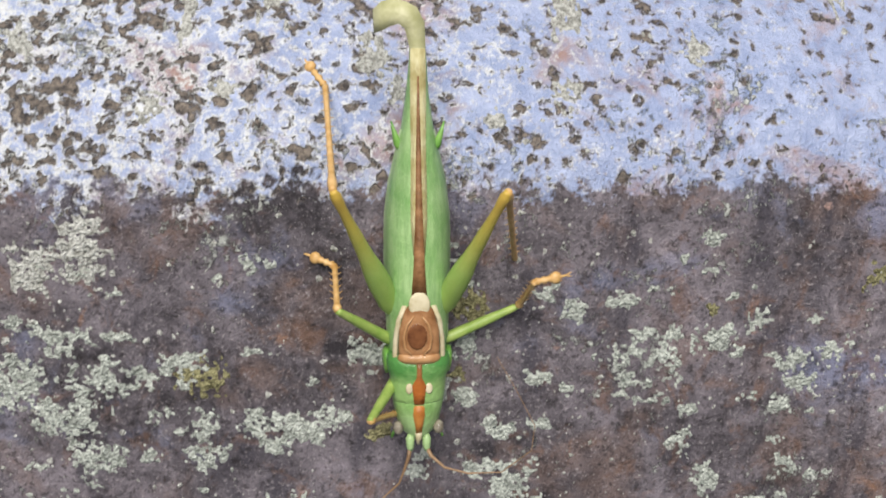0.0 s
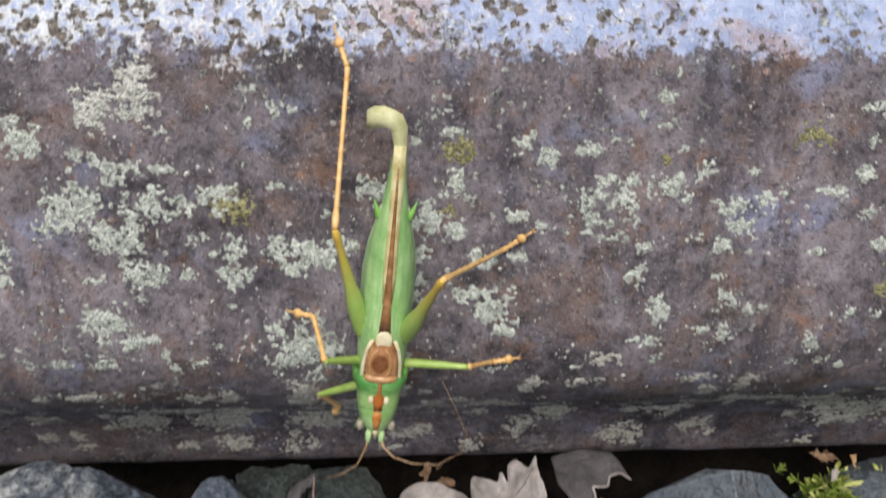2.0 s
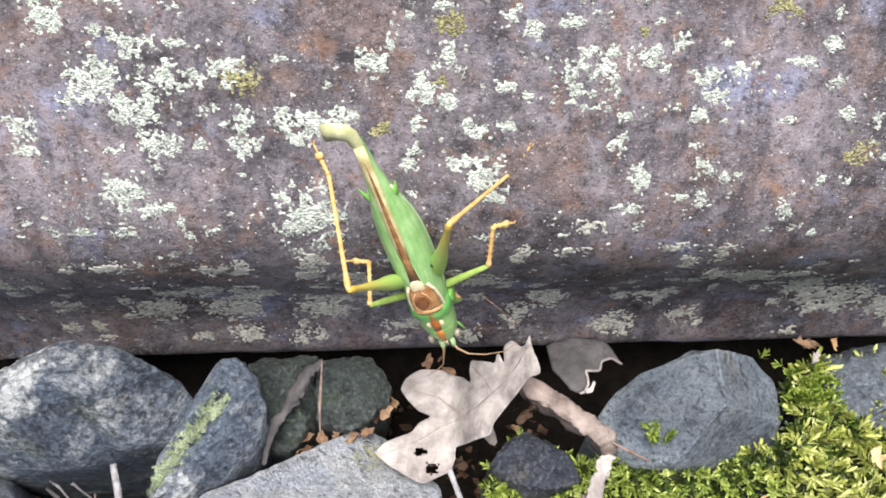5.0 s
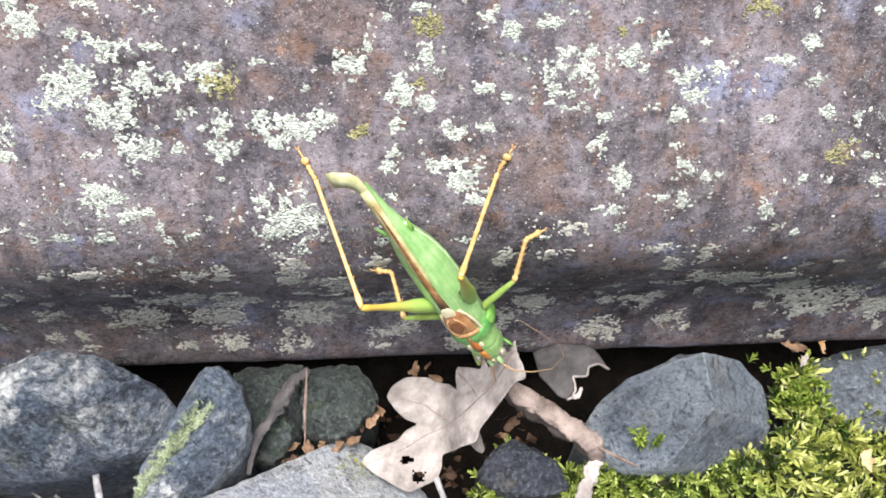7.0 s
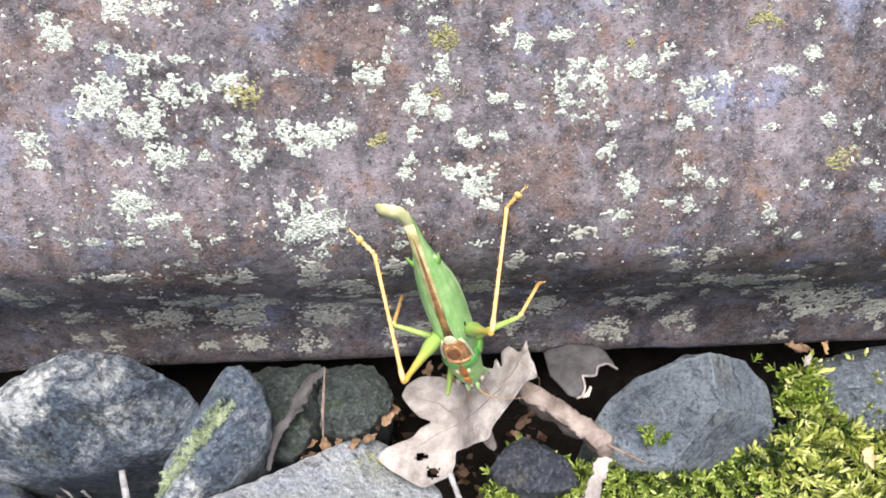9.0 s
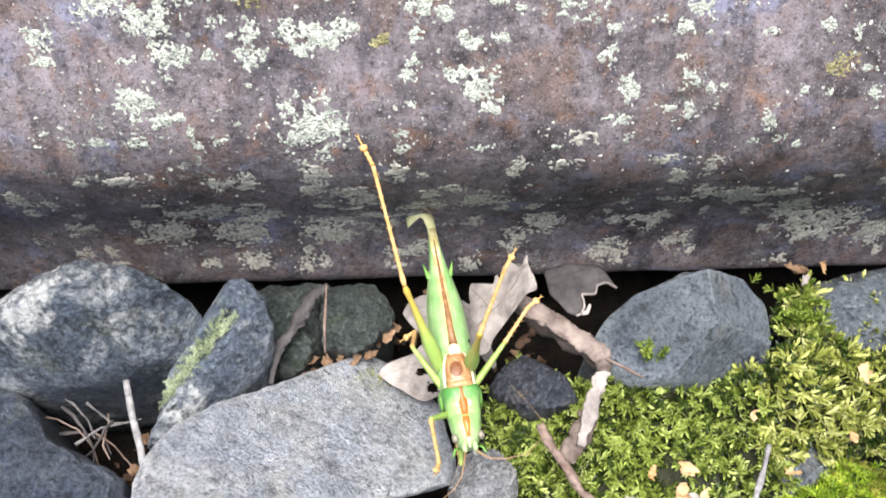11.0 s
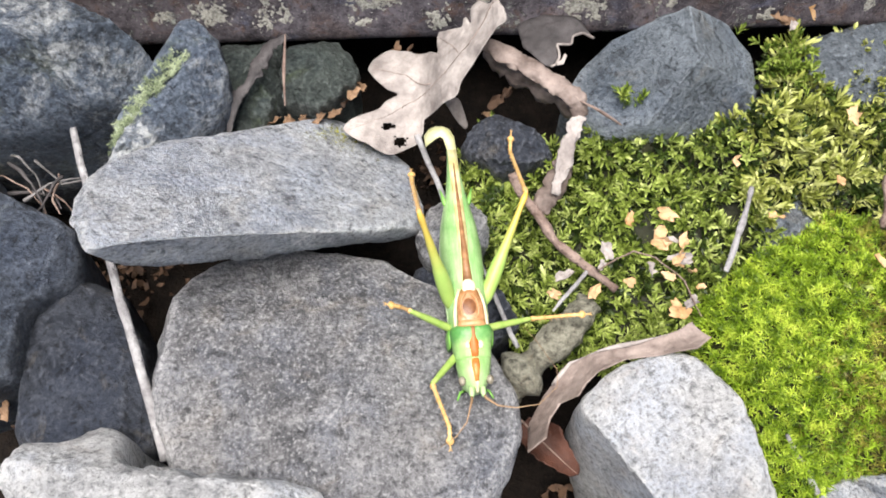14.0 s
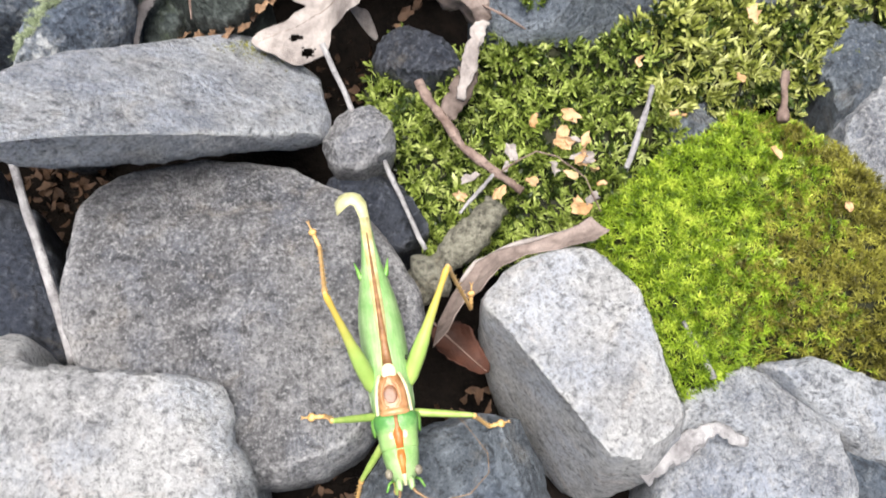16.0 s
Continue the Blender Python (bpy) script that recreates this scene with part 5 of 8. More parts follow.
def build_litter():
    """Broken brown leaf bits in the gaps, and single straw-coloured crumbs on the moss."""
    verts, faces = [], []
    spots = [(-56, -14, 8), (-52, -16, 9), (-20, 6, 8), (-2, 4, 7), (8, 16, 9), (18, 4, 8), (34, 8, 8), (-44, -16, 7), (92, 20, 6), (24, -38, 6), (-66, -24, 7), (40, -76, 5), (-30, 20, 6), (8, -94, 9)]
    for cx, cy, spread in spots:
        for _ in range(34):
            x, y = random.gauss(cx, spread * 0.6), random.gauss(cy, spread * 0.6)
            if y > 23:
                continue
            size, turn = random.uniform(0.6, 2.0), Euler((random.gauss(0, 0.7), random.gauss(0, 0.7), random.uniform(0, 6.28))).to_matrix()
            base, z = len(verts), -37 + random.uniform(0, 7)
            for f, w in ((-1, 0.1), (-0.4, 0.5), (0.3, 0.42), (1, 0.08)):
                for side in (-1, 1):
                    p = turn @ Vector((f * size, side * w * size * random.uniform(0.3, 1.7), 0.3 * f * f * size + random.uniform(-0.2, 0.2)))
                    verts.append(((x + p.x) * MM, (y + p.y) * MM, (z + p.z) * MM))
            for q in range(3):
                b = base + 2 * q
                faces.append((b, b + 1, b + 3, b + 2))
    mesh = bpy.data.meshes.new("leaf_litter")
    mesh.from_pydata(verts, [], faces)
    mesh.materials.append(LITTER)
    mesh.shade_smooth()
    tagged(new("leaf_litter", mesh), "rusty-brown crumbled leaf litter between the stones", "leaf litter", kind="stuff")
    def fragment(x, y, z, size, seed, material, label):
        """A ragged crumpled scrap of dry leaf with thickness."""
        chance = random.Random(seed)
        tilt = Euler((chance.gauss(0.1, 0.45), chance.gauss(0, 0.45), chance.uniform(0, 6.3))).to_matrix()
        rim = [size * (0.5 + 0.5 * chance.random() + 0.1 * (k % 2)) for k in range(13)]
        bm = bmesh.new()
        sheets = []
        for drop in (0.0, -0.16):
            rows = [[bm.verts.new(tilt @ Vector((0, 0, drop)) * MM)]]
            for f in (0.5, 1.0):
                row = []
                for k, r in enumerate(rim):
                    a = 2 * math.pi * k / 13
                    px, py = r * f * math.cos(a), 0.55 * r * f * math.sin(a)
                    lift = 0.9 * soft_noise((px, py, 0), 1.3, seed * 0.31) * f + 0.35 * py * py
                    row.append(bm.verts.new(tilt @ Vector((px, py, lift + drop)) * MM))
                rows.append(row)
            sheets.append(rows)
            for k in range(13):
                j = (k + 1) % 13
                bm.faces.new((rows[0][0], rows[1][k], rows[1][j]))
                bm.faces.new((rows[1][k], rows[2][k], rows[2][j], rows[1][j]))
        for k in range(13):
            j = (k + 1) % 13
            bm.faces.new((sheets[0][2][k], sheets[1][2][k], sheets[1][2][j], sheets[0][2][j]))
        bmesh.ops.recalc_face_normals(bm, faces=bm.faces)
        ob = new("leaf_fragment", finish(bm, "leaf_fragment", material, False))
        ob.location = (x * MM, y * MM, z * MM)
        tagged(ob, label, "leaf fragment")

    chance = random.Random(31)
    straw = [(61.9, -25.2, 2.5), (64.5, -30.5, 3.5), (50.1, -31, 0.5), (77.8, -14.1, 4), (60.5, -29.8, 2.5), (66, -40.2, 4), (64, -43.2, 4), (61.7, -45.1, 3), (55.1, -24.6, 1.5), (46.8, -38.3, -1.5), (48.8, -33.5, 0),
             (97.9, -19.7, 5), (102, -6.6, 8), (39.2, -38.1, -2.5), (41.5, -34.5, -2.5), (63.8, -32.6, 3.5), (84.2, -26.1, 3), (128.9, -3.3, 8), (94, 15, 8), (99, 18, 8), (112, -50, 7), (100, -38, 7.5)]
    straw += [(chance.gauss(62, 4), chance.gauss(-34, 6), 2.0 + chance.uniform(-0.5, 1.5)) for _ in range(12)]
    for k, (x, y, z) in enumerate(straw):
        fragment(x, y, z, 1.6 + 1.2 * ((k * 7) % 5) / 4, 40 + k, (CRUMB, CRUMB, OAK_PALE, CRUMB)[k % 4], "small straw-coloured crumpled leaf fragment on the moss")
    rusty = [(cx + chance.gauss(0, 2.4), cy + chance.gauss(0, 1.6), cz + chance.uniform(-1.5, 1.0)) for cx, cy, cz, many in
             ((-15, 4, -7, 6), (-9, 6, -7, 5), (-2, 9, -6, 5), (2, 12, -5, 5), (-50, -12, -6, 6), (-47, -18, -4, 4), (12, 20, -6, 4), (34, 9, -9, 4), (-62, -56, -8, 4), (97, 20, 3, 4)) for _ in range(many)]
    for k, (x, y, z) in enumerate(rusty):
        fragment(x, y, z, 1.2 + 1.3 * ((k * 5) % 4) / 3, 80 + k, (RUSTY, RUSTY, LITTER)[k % 3], "rusty-brown crumpled leaf fragment in a gap between stones")


RUSTY = leaf_skin("rusty_leaf_scrap", (0.10, 0.058, 0.034), (0.30, 0.19, 0.115), (0.09, 0.05, 0.03))
WOOD_MOTTLED = stone_skin("mottled_bark", (0.07, 0.065, 0.05), (0.24, 0.23, 0.17), 0.8, (0.30, 0.19, 0.08), 700)
build_leaves()
build_sticks()
build_litter()


# ---- the bush-cricket ----
# Own space: +y towards the head, +z up from its back, +x its right side; millimetres scaled to metres
def loft(stations, sides=20):
    """Closed body along y: stations of (y, half width, top z, bottom z, squareness)."""
    bm = bmesh.new()
    loops = []
    for y, w, zt, zb, sq in stations:
        loop = []
        for k in range(sides):
            a = 2 * math.pi * k / sides
            c, s = math.cos(a), math.sin(a)
            x = w * math.copysign(abs(c) ** sq, c)
            z = (zt + zb) / 2 + (zt - zb) / 2 * math.copysign(abs(s) ** sq, s)
            loop.append(Vector((x, y, z)) * MM)
        loops.append(loop)
    rings(bm, loops)
    bmesh.ops.recalc_face_normals(bm, faces=bm.faces)
    return bm


def strip(points, thick=0.12):
    """A thin raised band: points of (left, right) edge places in mm, with thickness."""
    bm = bmesh.new()
    rows = []
    for a, b in points:
        a, b = Vector(a), Vector(b)
        m = (a + b) / 2 + Vector((0, 0, 0.25 * (b - a).length * 0.35))
        drop = Vector((0, 0, -thick - 0.1))
        rows.append([bm.verts.new(p * MM) for p in (a, m, b, b + drop, m + drop, a + drop)])
    for r, q in zip(rows, rows[1:]):
        for i in range(6):
            j = (i + 1) % 6
            bm.faces.new((r[i], r[j], q[j], q[i]))
    bm.faces.new(rows[0])
    bm.faces.new(list(reversed(rows[-1])))
    bmesh.ops.recalc_face_normals(bm, faces=bm.faces)
    return bm


# wing stations: y, half width, ridge height, lower edge height
WING_LINE = [(4.0, 3.3, 5.6, 1.6), (1.0, 3.6, 6.2, 1.2), (-4.0, 3.8, 6.6, 1.0), (-9.0, 3.9, 6.6, 1.0), (-14.0, 3.8, 6.3, 1.2), (-18.0, 3.3, 6.0, 1.6), (-21.0, 2.6, 5.7, 2.2), (-24.0, 1.9, 5.4, 2.9), (-28.0, 1.3, 5.1, 3.4), (-32.0, 0.95, 4.9, 3.7), (-34.0, 0.85, 4.8, 3.8)]


def wing(sign):
    bm = bmesh.new()
    outer, inner = [], []
    for y, w, zt, zb in WING_LINE:
        ro, ri = [], []
        for k in range(9):
            u = k / 8
            x = 0.12 + (w - 0.12) * math.sin(u * math.pi / 2)
            z = zb + (zt - zb) * math.cos(u * math.pi / 2) ** 0.85
            wobble = 0.10 * soft_noise((sign * x * 2, y, z), 3.0, 4.4)
            ro.append(bm.verts.new(Vector((sign * (x + wobble), y, z)) * MM))
            ri.append(bm.verts.new(Vector((sign * max(0.02, x - 0.16), y, z - 0.14)) * MM))
        outer.append(ro)
        inner.append(ri)
    for i in range(len(outer) - 1):
        for k in range(8):
            bm.faces.new((outer[i][k], outer[i + 1][k], outer[i + 1][k + 1], outer[i][k + 1]))
            bm.faces.new((inner[i][k], inner[i][k + 1], inner[i + 1][k + 1], inner[i + 1][k]))
        for k in (0, 8):
            bm.faces.new((outer[i][k], outer[i + 1][k], inner[i + 1][k], inner[i][k]))
    bmesh.ops.recalc_face_normals(bm, faces=bm.faces)
    return bm


def ball(place, r, flat=(1, 1, 1)):
    bm = bmesh.new()
    bmesh.ops.create_uvsphere(bm, u_segments=14, v_segments=10, radius=r * MM)
    bmesh.ops.scale(bm, vec=flat, verts=bm.verts)
    bmesh.ops.translate(bm, vec=Vector(place) * MM, verts=bm.verts)
    return bm


def limb(length, profile, spines=0, hook=0.0):
    """A leg segment along +y: radius profile of (share of length, radius), with rows of spines below."""
    bm = bmesh.new()
    fine = []
    for (a, ra), (b, rb) in zip(profile, profile[1:]):
        fine += [(a + (b - a) * k / 3, ra + (rb - ra) * (0.5 - 0.5 * math.cos(math.pi * k / 3))) for k in range(3)]
    fine.append(profile[-1])
    tube(bm, [Vector((0, length * f, hook * math.sin(math.pi * f))) * MM for f, r in fine], [r * MM for f, r in fine], 10)
    for k in range(spines):
        for side in (-1, 1):
            f = 0.22 + 0.7 * k / max(1, spines - 1)
            y, r = length * f, 0.3
            tube(bm, [Vector((side * r * 0.8, y, 0)) * MM, Vector((side * (r + 0.42), y + 0.35, -0.2)) * MM], [0.00009, 0.00002], 5)
    return bm


def tarsus(length):
    """The foot along +y: small lobed joints, a round pad before the tip, and two claws."""
    bm = bmesh.new()
    tube(bm, [Vector((0, length * f, 0)) * MM for f in (0, 0.08, 0.16, 0.24, 0.32, 0.4, 0.46)], [v * MM for v in (0.30, 0.50, 0.28, 0.52, 0.30, 0.48, 0.26)], 8)
    pad = bmesh.ops.create_uvsphere(bm, u_segments=10, v_segments=8, radius=0.74 * MM)["verts"]
    bmesh.ops.scale(bm, vec=(1.05, 1.0, 0.7), verts=pad)
    bmesh.ops.translate(bm, vec=Vector((0, length * 0.56, 0)) * MM, verts=pad)
    tube(bm, [Vector((0, length * f, 0)) * MM for f in (0.6, 0.75, 0.88)], [v * MM for v in (0.22, 0.17, 0.15)], 7)
    for side in (-1, 1):
        tube(bm, [Vector((0, length * 0.86, 0)) * MM, Vector((side * 0.22, length * 0.95, 0.05)) * MM, Vector((side * 0.32, length, -0.15)) * MM], [0.00012, 0.0001, 0.00003], 5)
    return bm


LEGS = {"hind": (22.5, 22.5, 6.4), "middle": (11.0, 8.5, 4.6), "front": (10.5, 8.8, 4.2)}


def build_cricket():
    cricket = tagged(new("bush_cricket", None), "green bush-cricket with brown back stripe and amber legs, walking", "insect")
    part("abdomen", loft([(5, 2.2, 3.4, 0.4, 1), (2, 2.9, 4.4, -0.4, 1), (-4, 3.0, 4.8, -0.7, 1), (-12, 2.8, 4.6, -0.4, 1), (-18, 2.2, 4.2, 0.2, 1), (-22, 1.5, 3.8, 1.0, 1), (-23.5, 0.6, 3.2, 1.9, 1)]), GREEN, cricket)
    pronotum = part("pronotum", loft([(2.3, 3.2, 5.7, 1.0, 0.85), (2.6, 3.65, 6.35, 0.4, 0.78), (3.3, 3.85, 6.6, -0.2, 0.74), (4.4, 3.75, 6.45, -0.8, 0.74), (5.4, 3.45, 6.1, -0.9, 0.78), (6.4, 3.35, 6.0, -0.7, 0.8), (7.6, 3.25, 5.85, -0.2, 0.84), (8.1, 3.18, 5.76, 0.1, 0.86), (8.3, 3.0, 5.6, 0.4, 0.86)], 28), SADDLE, cricket)
    part("pronotum_stripe", strip([((-0.34, 2.7, 6.45), (0.34, 2.7, 6.45)), ((-0.30, 3.6, 6.66), (0.30, 3.6, 6.66)), ((-0.32, 4.8, 6.42), (0.32, 4.8, 6.42)), ((-0.85, 5.9, 6.1), (0.85, 5.9, 6.1)), ((-0.72, 6.9, 6.05), (0.72, 6.9, 6.05)), ((-0.6, 8.3, 5.75), (0.6, 8.3, 5.75))]), RUST, pronotum, "rust-brown middle stripe")
    for side in (-1, 1):
        part("pronotum_mark", ball((side * 1.15, 6.2, 5.97), 0.55, (0.8, 1.25, 0.3)), CREAM, pronotum, "small cream mark")
        part("pronotum_lobe", loft([(2.4, 0.35, 3.2, 0.6, 1), (3.2, 0.55, 3.6, -0.9, 1), (4.4, 0.5, 3.2, -1.3, 1), (5.4, 0.3, 2.6, -0.9, 1)], 14), GREEN, pronotum, "bright green side lobe").location = (side * 3.75 * MM, 0, 0)
    head = part("head", loft([(7.4, 2.9, 5.6, 0.2, 0.88), (8.6, 3.12, 5.66, -0.4, 0.86), (10.0, 2.9, 5.4, -1.0, 0.88), (11.4, 2.6, 5.05, -1.4, 0.9), (12.6, 2.1, 4.5, -1.4, 0.95), (13.4, 1.35, 3.9, -0.6, 1), (13.9, 0.7, 3.4, 0.6, 1)], 26), HEAD_GREEN, cricket)
    part("head_stripe", strip([((-0.62, 8.5, 5.62), (0.62, 8.5, 5.62)), ((-0.70, 9.8, 5.52), (0.70, 9.8, 5.52)), ((-0.48, 11.2, 5.2), (0.48, 11.2, 5.2)), ((-0.34, 12.4, 4.72), (0.34, 12.4, 4.72))]), ORANGE, head, "orange crown stripe")
    part("crown_tip", strip([((-0.40, 12.2, 4.78), (0.40, 12.2, 4.78)), ((-0.34, 13.2, 4.45), (0.34, 13.2, 4.45)), ((-0.18, 14.2, 4.1), (0.18, 14.2, 4.1))], 0.5), CREAM, head, "pale tip of the crown between the antennae")
    for side in (-1, 1):
        part("scape", loft([(12.9, 0.30, 4.0, 3.3, 1), (13.4, 0.55, 4.3, 3.1, 1), (14.4, 0.50, 4.3, 3.3, 1), (15.0, 0.30, 4.2, 3.5, 1)], 12), HEAD_GREEN, head, "swollen green antenna base").location = (side * 1.0 * MM, 0, 0)
        part("eye", ball((side * 2.45, 12.0, 3.7), 0.88, (0.78, 1, 1)), EYE_SKIN, head, "glassy grey-beige compound eye")
        bm = bmesh.new()
        if side > 0:
            path, radii = [(1.0, 14.6, 3.85), (1.2, 15.6, 4.2), (1.8, 17.4, 4.4), (2.4, 19.2, 4.0), (4.4, 21.4, 3.4), (7.4, 23.0, 3.0)], (0.30, 0.25, 0.17, 0.13, 0.09, 0.05)
        else:
            path, radii = [(-1.0, 14.6, 3.85), (-1.5, 15.5, 4.3), (-3.1, 16.9, 4.8), (-6.0, 17.6, 5.2), (-10.0, 17.4, 5.6), (-13.6, 14.6, 5.8), (-14.0, 11.5, 5.6), (-11.8, 7.2, 5.2), (-9.4, 3.0, 4.6)], (0.30, 0.25, 0.16, 0.11, 0.08, 0.06, 0.05, 0.045, 0.035)
        tube(bm, [Vector(p) * MM for p in path], [v * MM for v in radii], 7)
        part("antenna", bm, FEELER, head, "thin brown antenna")
        bm = bmesh.new()
        tube(bm, [Vector(p) * MM for p in ((side * 1.5, 12.6, -0.4), (side * 2.6, 13.2, 0.4), (side * 3.2, 14.6, 0.6))], [0.0003, 0.00025, 0.00018], 6)
        part("palp", bm, GREEN, head)
        part("wing_case", wing(side), WING, cricket)
        edge = [((side * (w + 0.06 - 0.5 * (y < -2)), y, zb + 1.4), (side * (w + 0.10), y, zb + 0.6)) for y, w, zt, zb in WING_LINE[1:8]]
        part("wing_margin", strip(edge, 0.1), WING_PALE, cricket, "pale whitish-green wing margin")
        part("shoulder_edge", strip([((side * (x - 0.3), y, z), (side * (x + 0.25), y, z - 0.15)) for x, y, z in ((1.7, -4.0, 6.35), (2.4, -2.2, 6.05), (2.75, 0.2, 5.65), (2.85, 2.2, 5.4), (2.75, 3.4, 5.3))]), CREAM, cricket, "cream edge beside the brown field")
        bm = bmesh.new()
        tube(bm, [Vector(p) * MM for p in ((side * 1.0, -21.0, 3.0), (side * 2.3, -22.4, 3.5), (side * 3.0, -25.0, 4.2))], [0.00065, 0.0005, 0.00008], 8)
        part("cercus", bm, GREEN, cricket, "short bright green tail feeler")
    part("stridulating_field", loft([(-4.6, 0.9, 6.75, 5.6, 1), (-3.4, 1.7, 6.95, 5.4, 1), (-1.0, 2.35, 6.95, 5.2, 1), (1.4, 2.45, 6.7, 5.0, 1), (3.2, 2.2, 6.35, 4.9, 1)]), MIRROR, cricket, "glossy amber-brown sound field on the wings")
    part("field_collar", loft([(1.9, 2.35, 6.72, 4.8, 1), (2.5, 2.55, 6.75, 4.7, 1), (3.0, 2.4, 6.6, 4.6, 1)], 20), TAN_RED, cricket, "reddish-tan collar before the pronotum")
    for side in (-1, 1):
        rib = bmesh.new()
        tube(rib, [Vector((side * x + 0.2, y, z)) * MM for x, y, z in ((0.5, -2.9, 7.0), (1.25, -1.9, 6.95), (1.6, -0.4, 6.78), (1.45, 1.0, 6.72), (0.7, 1.7, 6.85))], [0.00010, 0.00016, 0.00018, 0.00016, 0.00010], 6)
        part("field_vein", rib, TAN_RED, cricket, "raised tan vein round the mirror cell")
    part("mirror_cell", ball((0.25, -0.5, 6.9), 1.15, (1.0, 1.4, 0.10)), DARK_BROWN, cricket, "oval dark glossy mirror cell")
    part("back_spot", ball((0, -4.2, 6.72), 1.2, (1.05, 1.3, 0.18)), CREAM, cricket, "cream-white spot behind the sound field")
    stripe = [((-w, y, z), (w, y, z)) for y, w, z in ((-5.0, 0.9, 6.62), (-9, 0.64, 6.72), (-14, 0.45, 6.47), (-18, 0.35, 6.17), (-22, 0.27, 5.76), (-26, 0.19, 5.42), (-30, 0.10, 5.16))]
    border = [((-w - 0.38, y, z - 0.08), (w + 0.38, y, z - 0.08)) for y, w, z in ((-10, 0.3, 6.68), (-14, 0.55, 6.42), (-18, 0.52, 6.12), (-22, 0.46, 5.70), (-26, 0.5, 5.36), (-30, 0.52, 5.10), (-33, 0.45, 4.95))]
    part("stripe_border", strip(border), TAN, cricket, "straw-coloured border of the back stripe")
    part("dorsal_stripe", strip(stripe), BROWN, cricket, "narrow brown stripe along the folded wings")
    part("wing_spot", ball((-3.35, -6.6, 4.9), 0.4, (0.5, 1.2, 1)), BLACK, cricket, "small black spot on the wing")
    tip = [((-0.85, -26.0, 4.9), (0.85, -26.0, 4.9)), ((-0.85, -30, 4.8), (0.8, -30, 4.8)), ((-0.85, -33.4, 4.8), (0.9, -33.0, 4.85)), ((-0.75, -35.8, 4.9), (1.25, -34.4, 5.1)), ((0.1, -37.4, 5.1), (1.5, -35.2, 5.5)), ((1.3, -38.0, 5.2), (2.1, -35.6, 5.6)), ((2.7, -38.3, 4.8), (2.9, -35.4, 5.1)), ((4.0, -38.0, 4.2), (4.0, -34.9, 4.3)), ((4.9, -37.2, 3.3), (4.8, -34.6, 3.5))]
    part("wing_tip", strip(tip, 0.14), STRAW, cricket, "crumpled straw-coloured wing tip curled sideways")
    segments = {}
    for name, (fl, tl, sl) in LEGS.items():
        for side, tag in ((1, "right"), (-1, "left")):
            if name == "hind":
                femur = limb(fl, [(0, 0.7), (0.12, 1.35), (0.3, 1.4), (0.6, 0.8), (0.85, 0.52), (0.96, 0.62), (1, 0.4)])
            else:
                femur = limb(fl, [(0, 0.5), (0.15, 0.72), (0.6, 0.62), (0.9, 0.48), (1, 0.4)])
            segments[name, tag, 0] = part("femur", femur, LEG_HIND if name == "hind" else LEG_GREEN, cricket, "yellow-green thigh of the " + name + " leg")
            tibia = limb(tl, [(0, 0.42), (0.06, 0.55), (0.14, 0.38), (0.6, 0.33), (0.92, 0.36), (1, 0.42)], 6 if name != "hind" else 9)
            segments[name, tag, 1] = part("tibia", tibia, LEG_ORANGE, cricket, "amber spiny shin of the " + name + " leg")
            segments[name, tag, 2] = part("tarsus", tarsus(sl), LEG_ORANGE, cricket, "amber foot with a round pad and claws")
    return cricket, segments


def two_tone(name, back, front, y0, y1, rough=0.36):
    """Cuticle that passes from one green to another along the body."""
    n = Nodes(name)
    mid, fine = n.noise(420, 4, 0.6), n.noise(2200, 3, 0.6)
    color = n.mix(n.ramp(n.math("ADD", n.axis("Y"), n.math("MULTIPLY", mid, 0.0006)), y0, y1), back, front)
    color = n.mix(n.ramp(mid, 0.45, 0.72, 0, 0.45), color, tuple(min(0.8, 1.35 * v + 0.03) for v in front))
    return n.done(color, rough, 0, n.bump(n.math("ADD", mid, fine), 0.00022, 0.6), 0.45)


SADDLE = two_tone("green_saddle_cuticle", (0.075, 0.235, 0.055), (0.25, 0.42, 0.14), 0.0050, 0.0062)
HEAD_GREEN = two_tone("green_head_cuticle", (0.20, 0.37, 0.11), (0.32, 0.47, 0.21), 0.009, 0.013)
RUST = two_tone("rust_stripe_cuticle", (0.20, 0.10, 0.035), (0.42, 0.13, 0.025), 0.0046, 0.0056)
TAN_RED = chitin("reddish_tan_cuticle", (0.34, 0.16, 0.06), (0.52, 0.30, 0.14), 0.3, 500)
STRAW = chitin("straw_wing_tip", (0.40, 0.40, 0.19), (0.58, 0.57, 0.34), 0.45, 420)
DARK_BROWN = chitin("dark_brown_cuticle", (0.09, 0.03, 0.012), (0.20, 0.08, 0.03), 0.2, 500)
CRICKET, SEGMENTS = build_cricket()


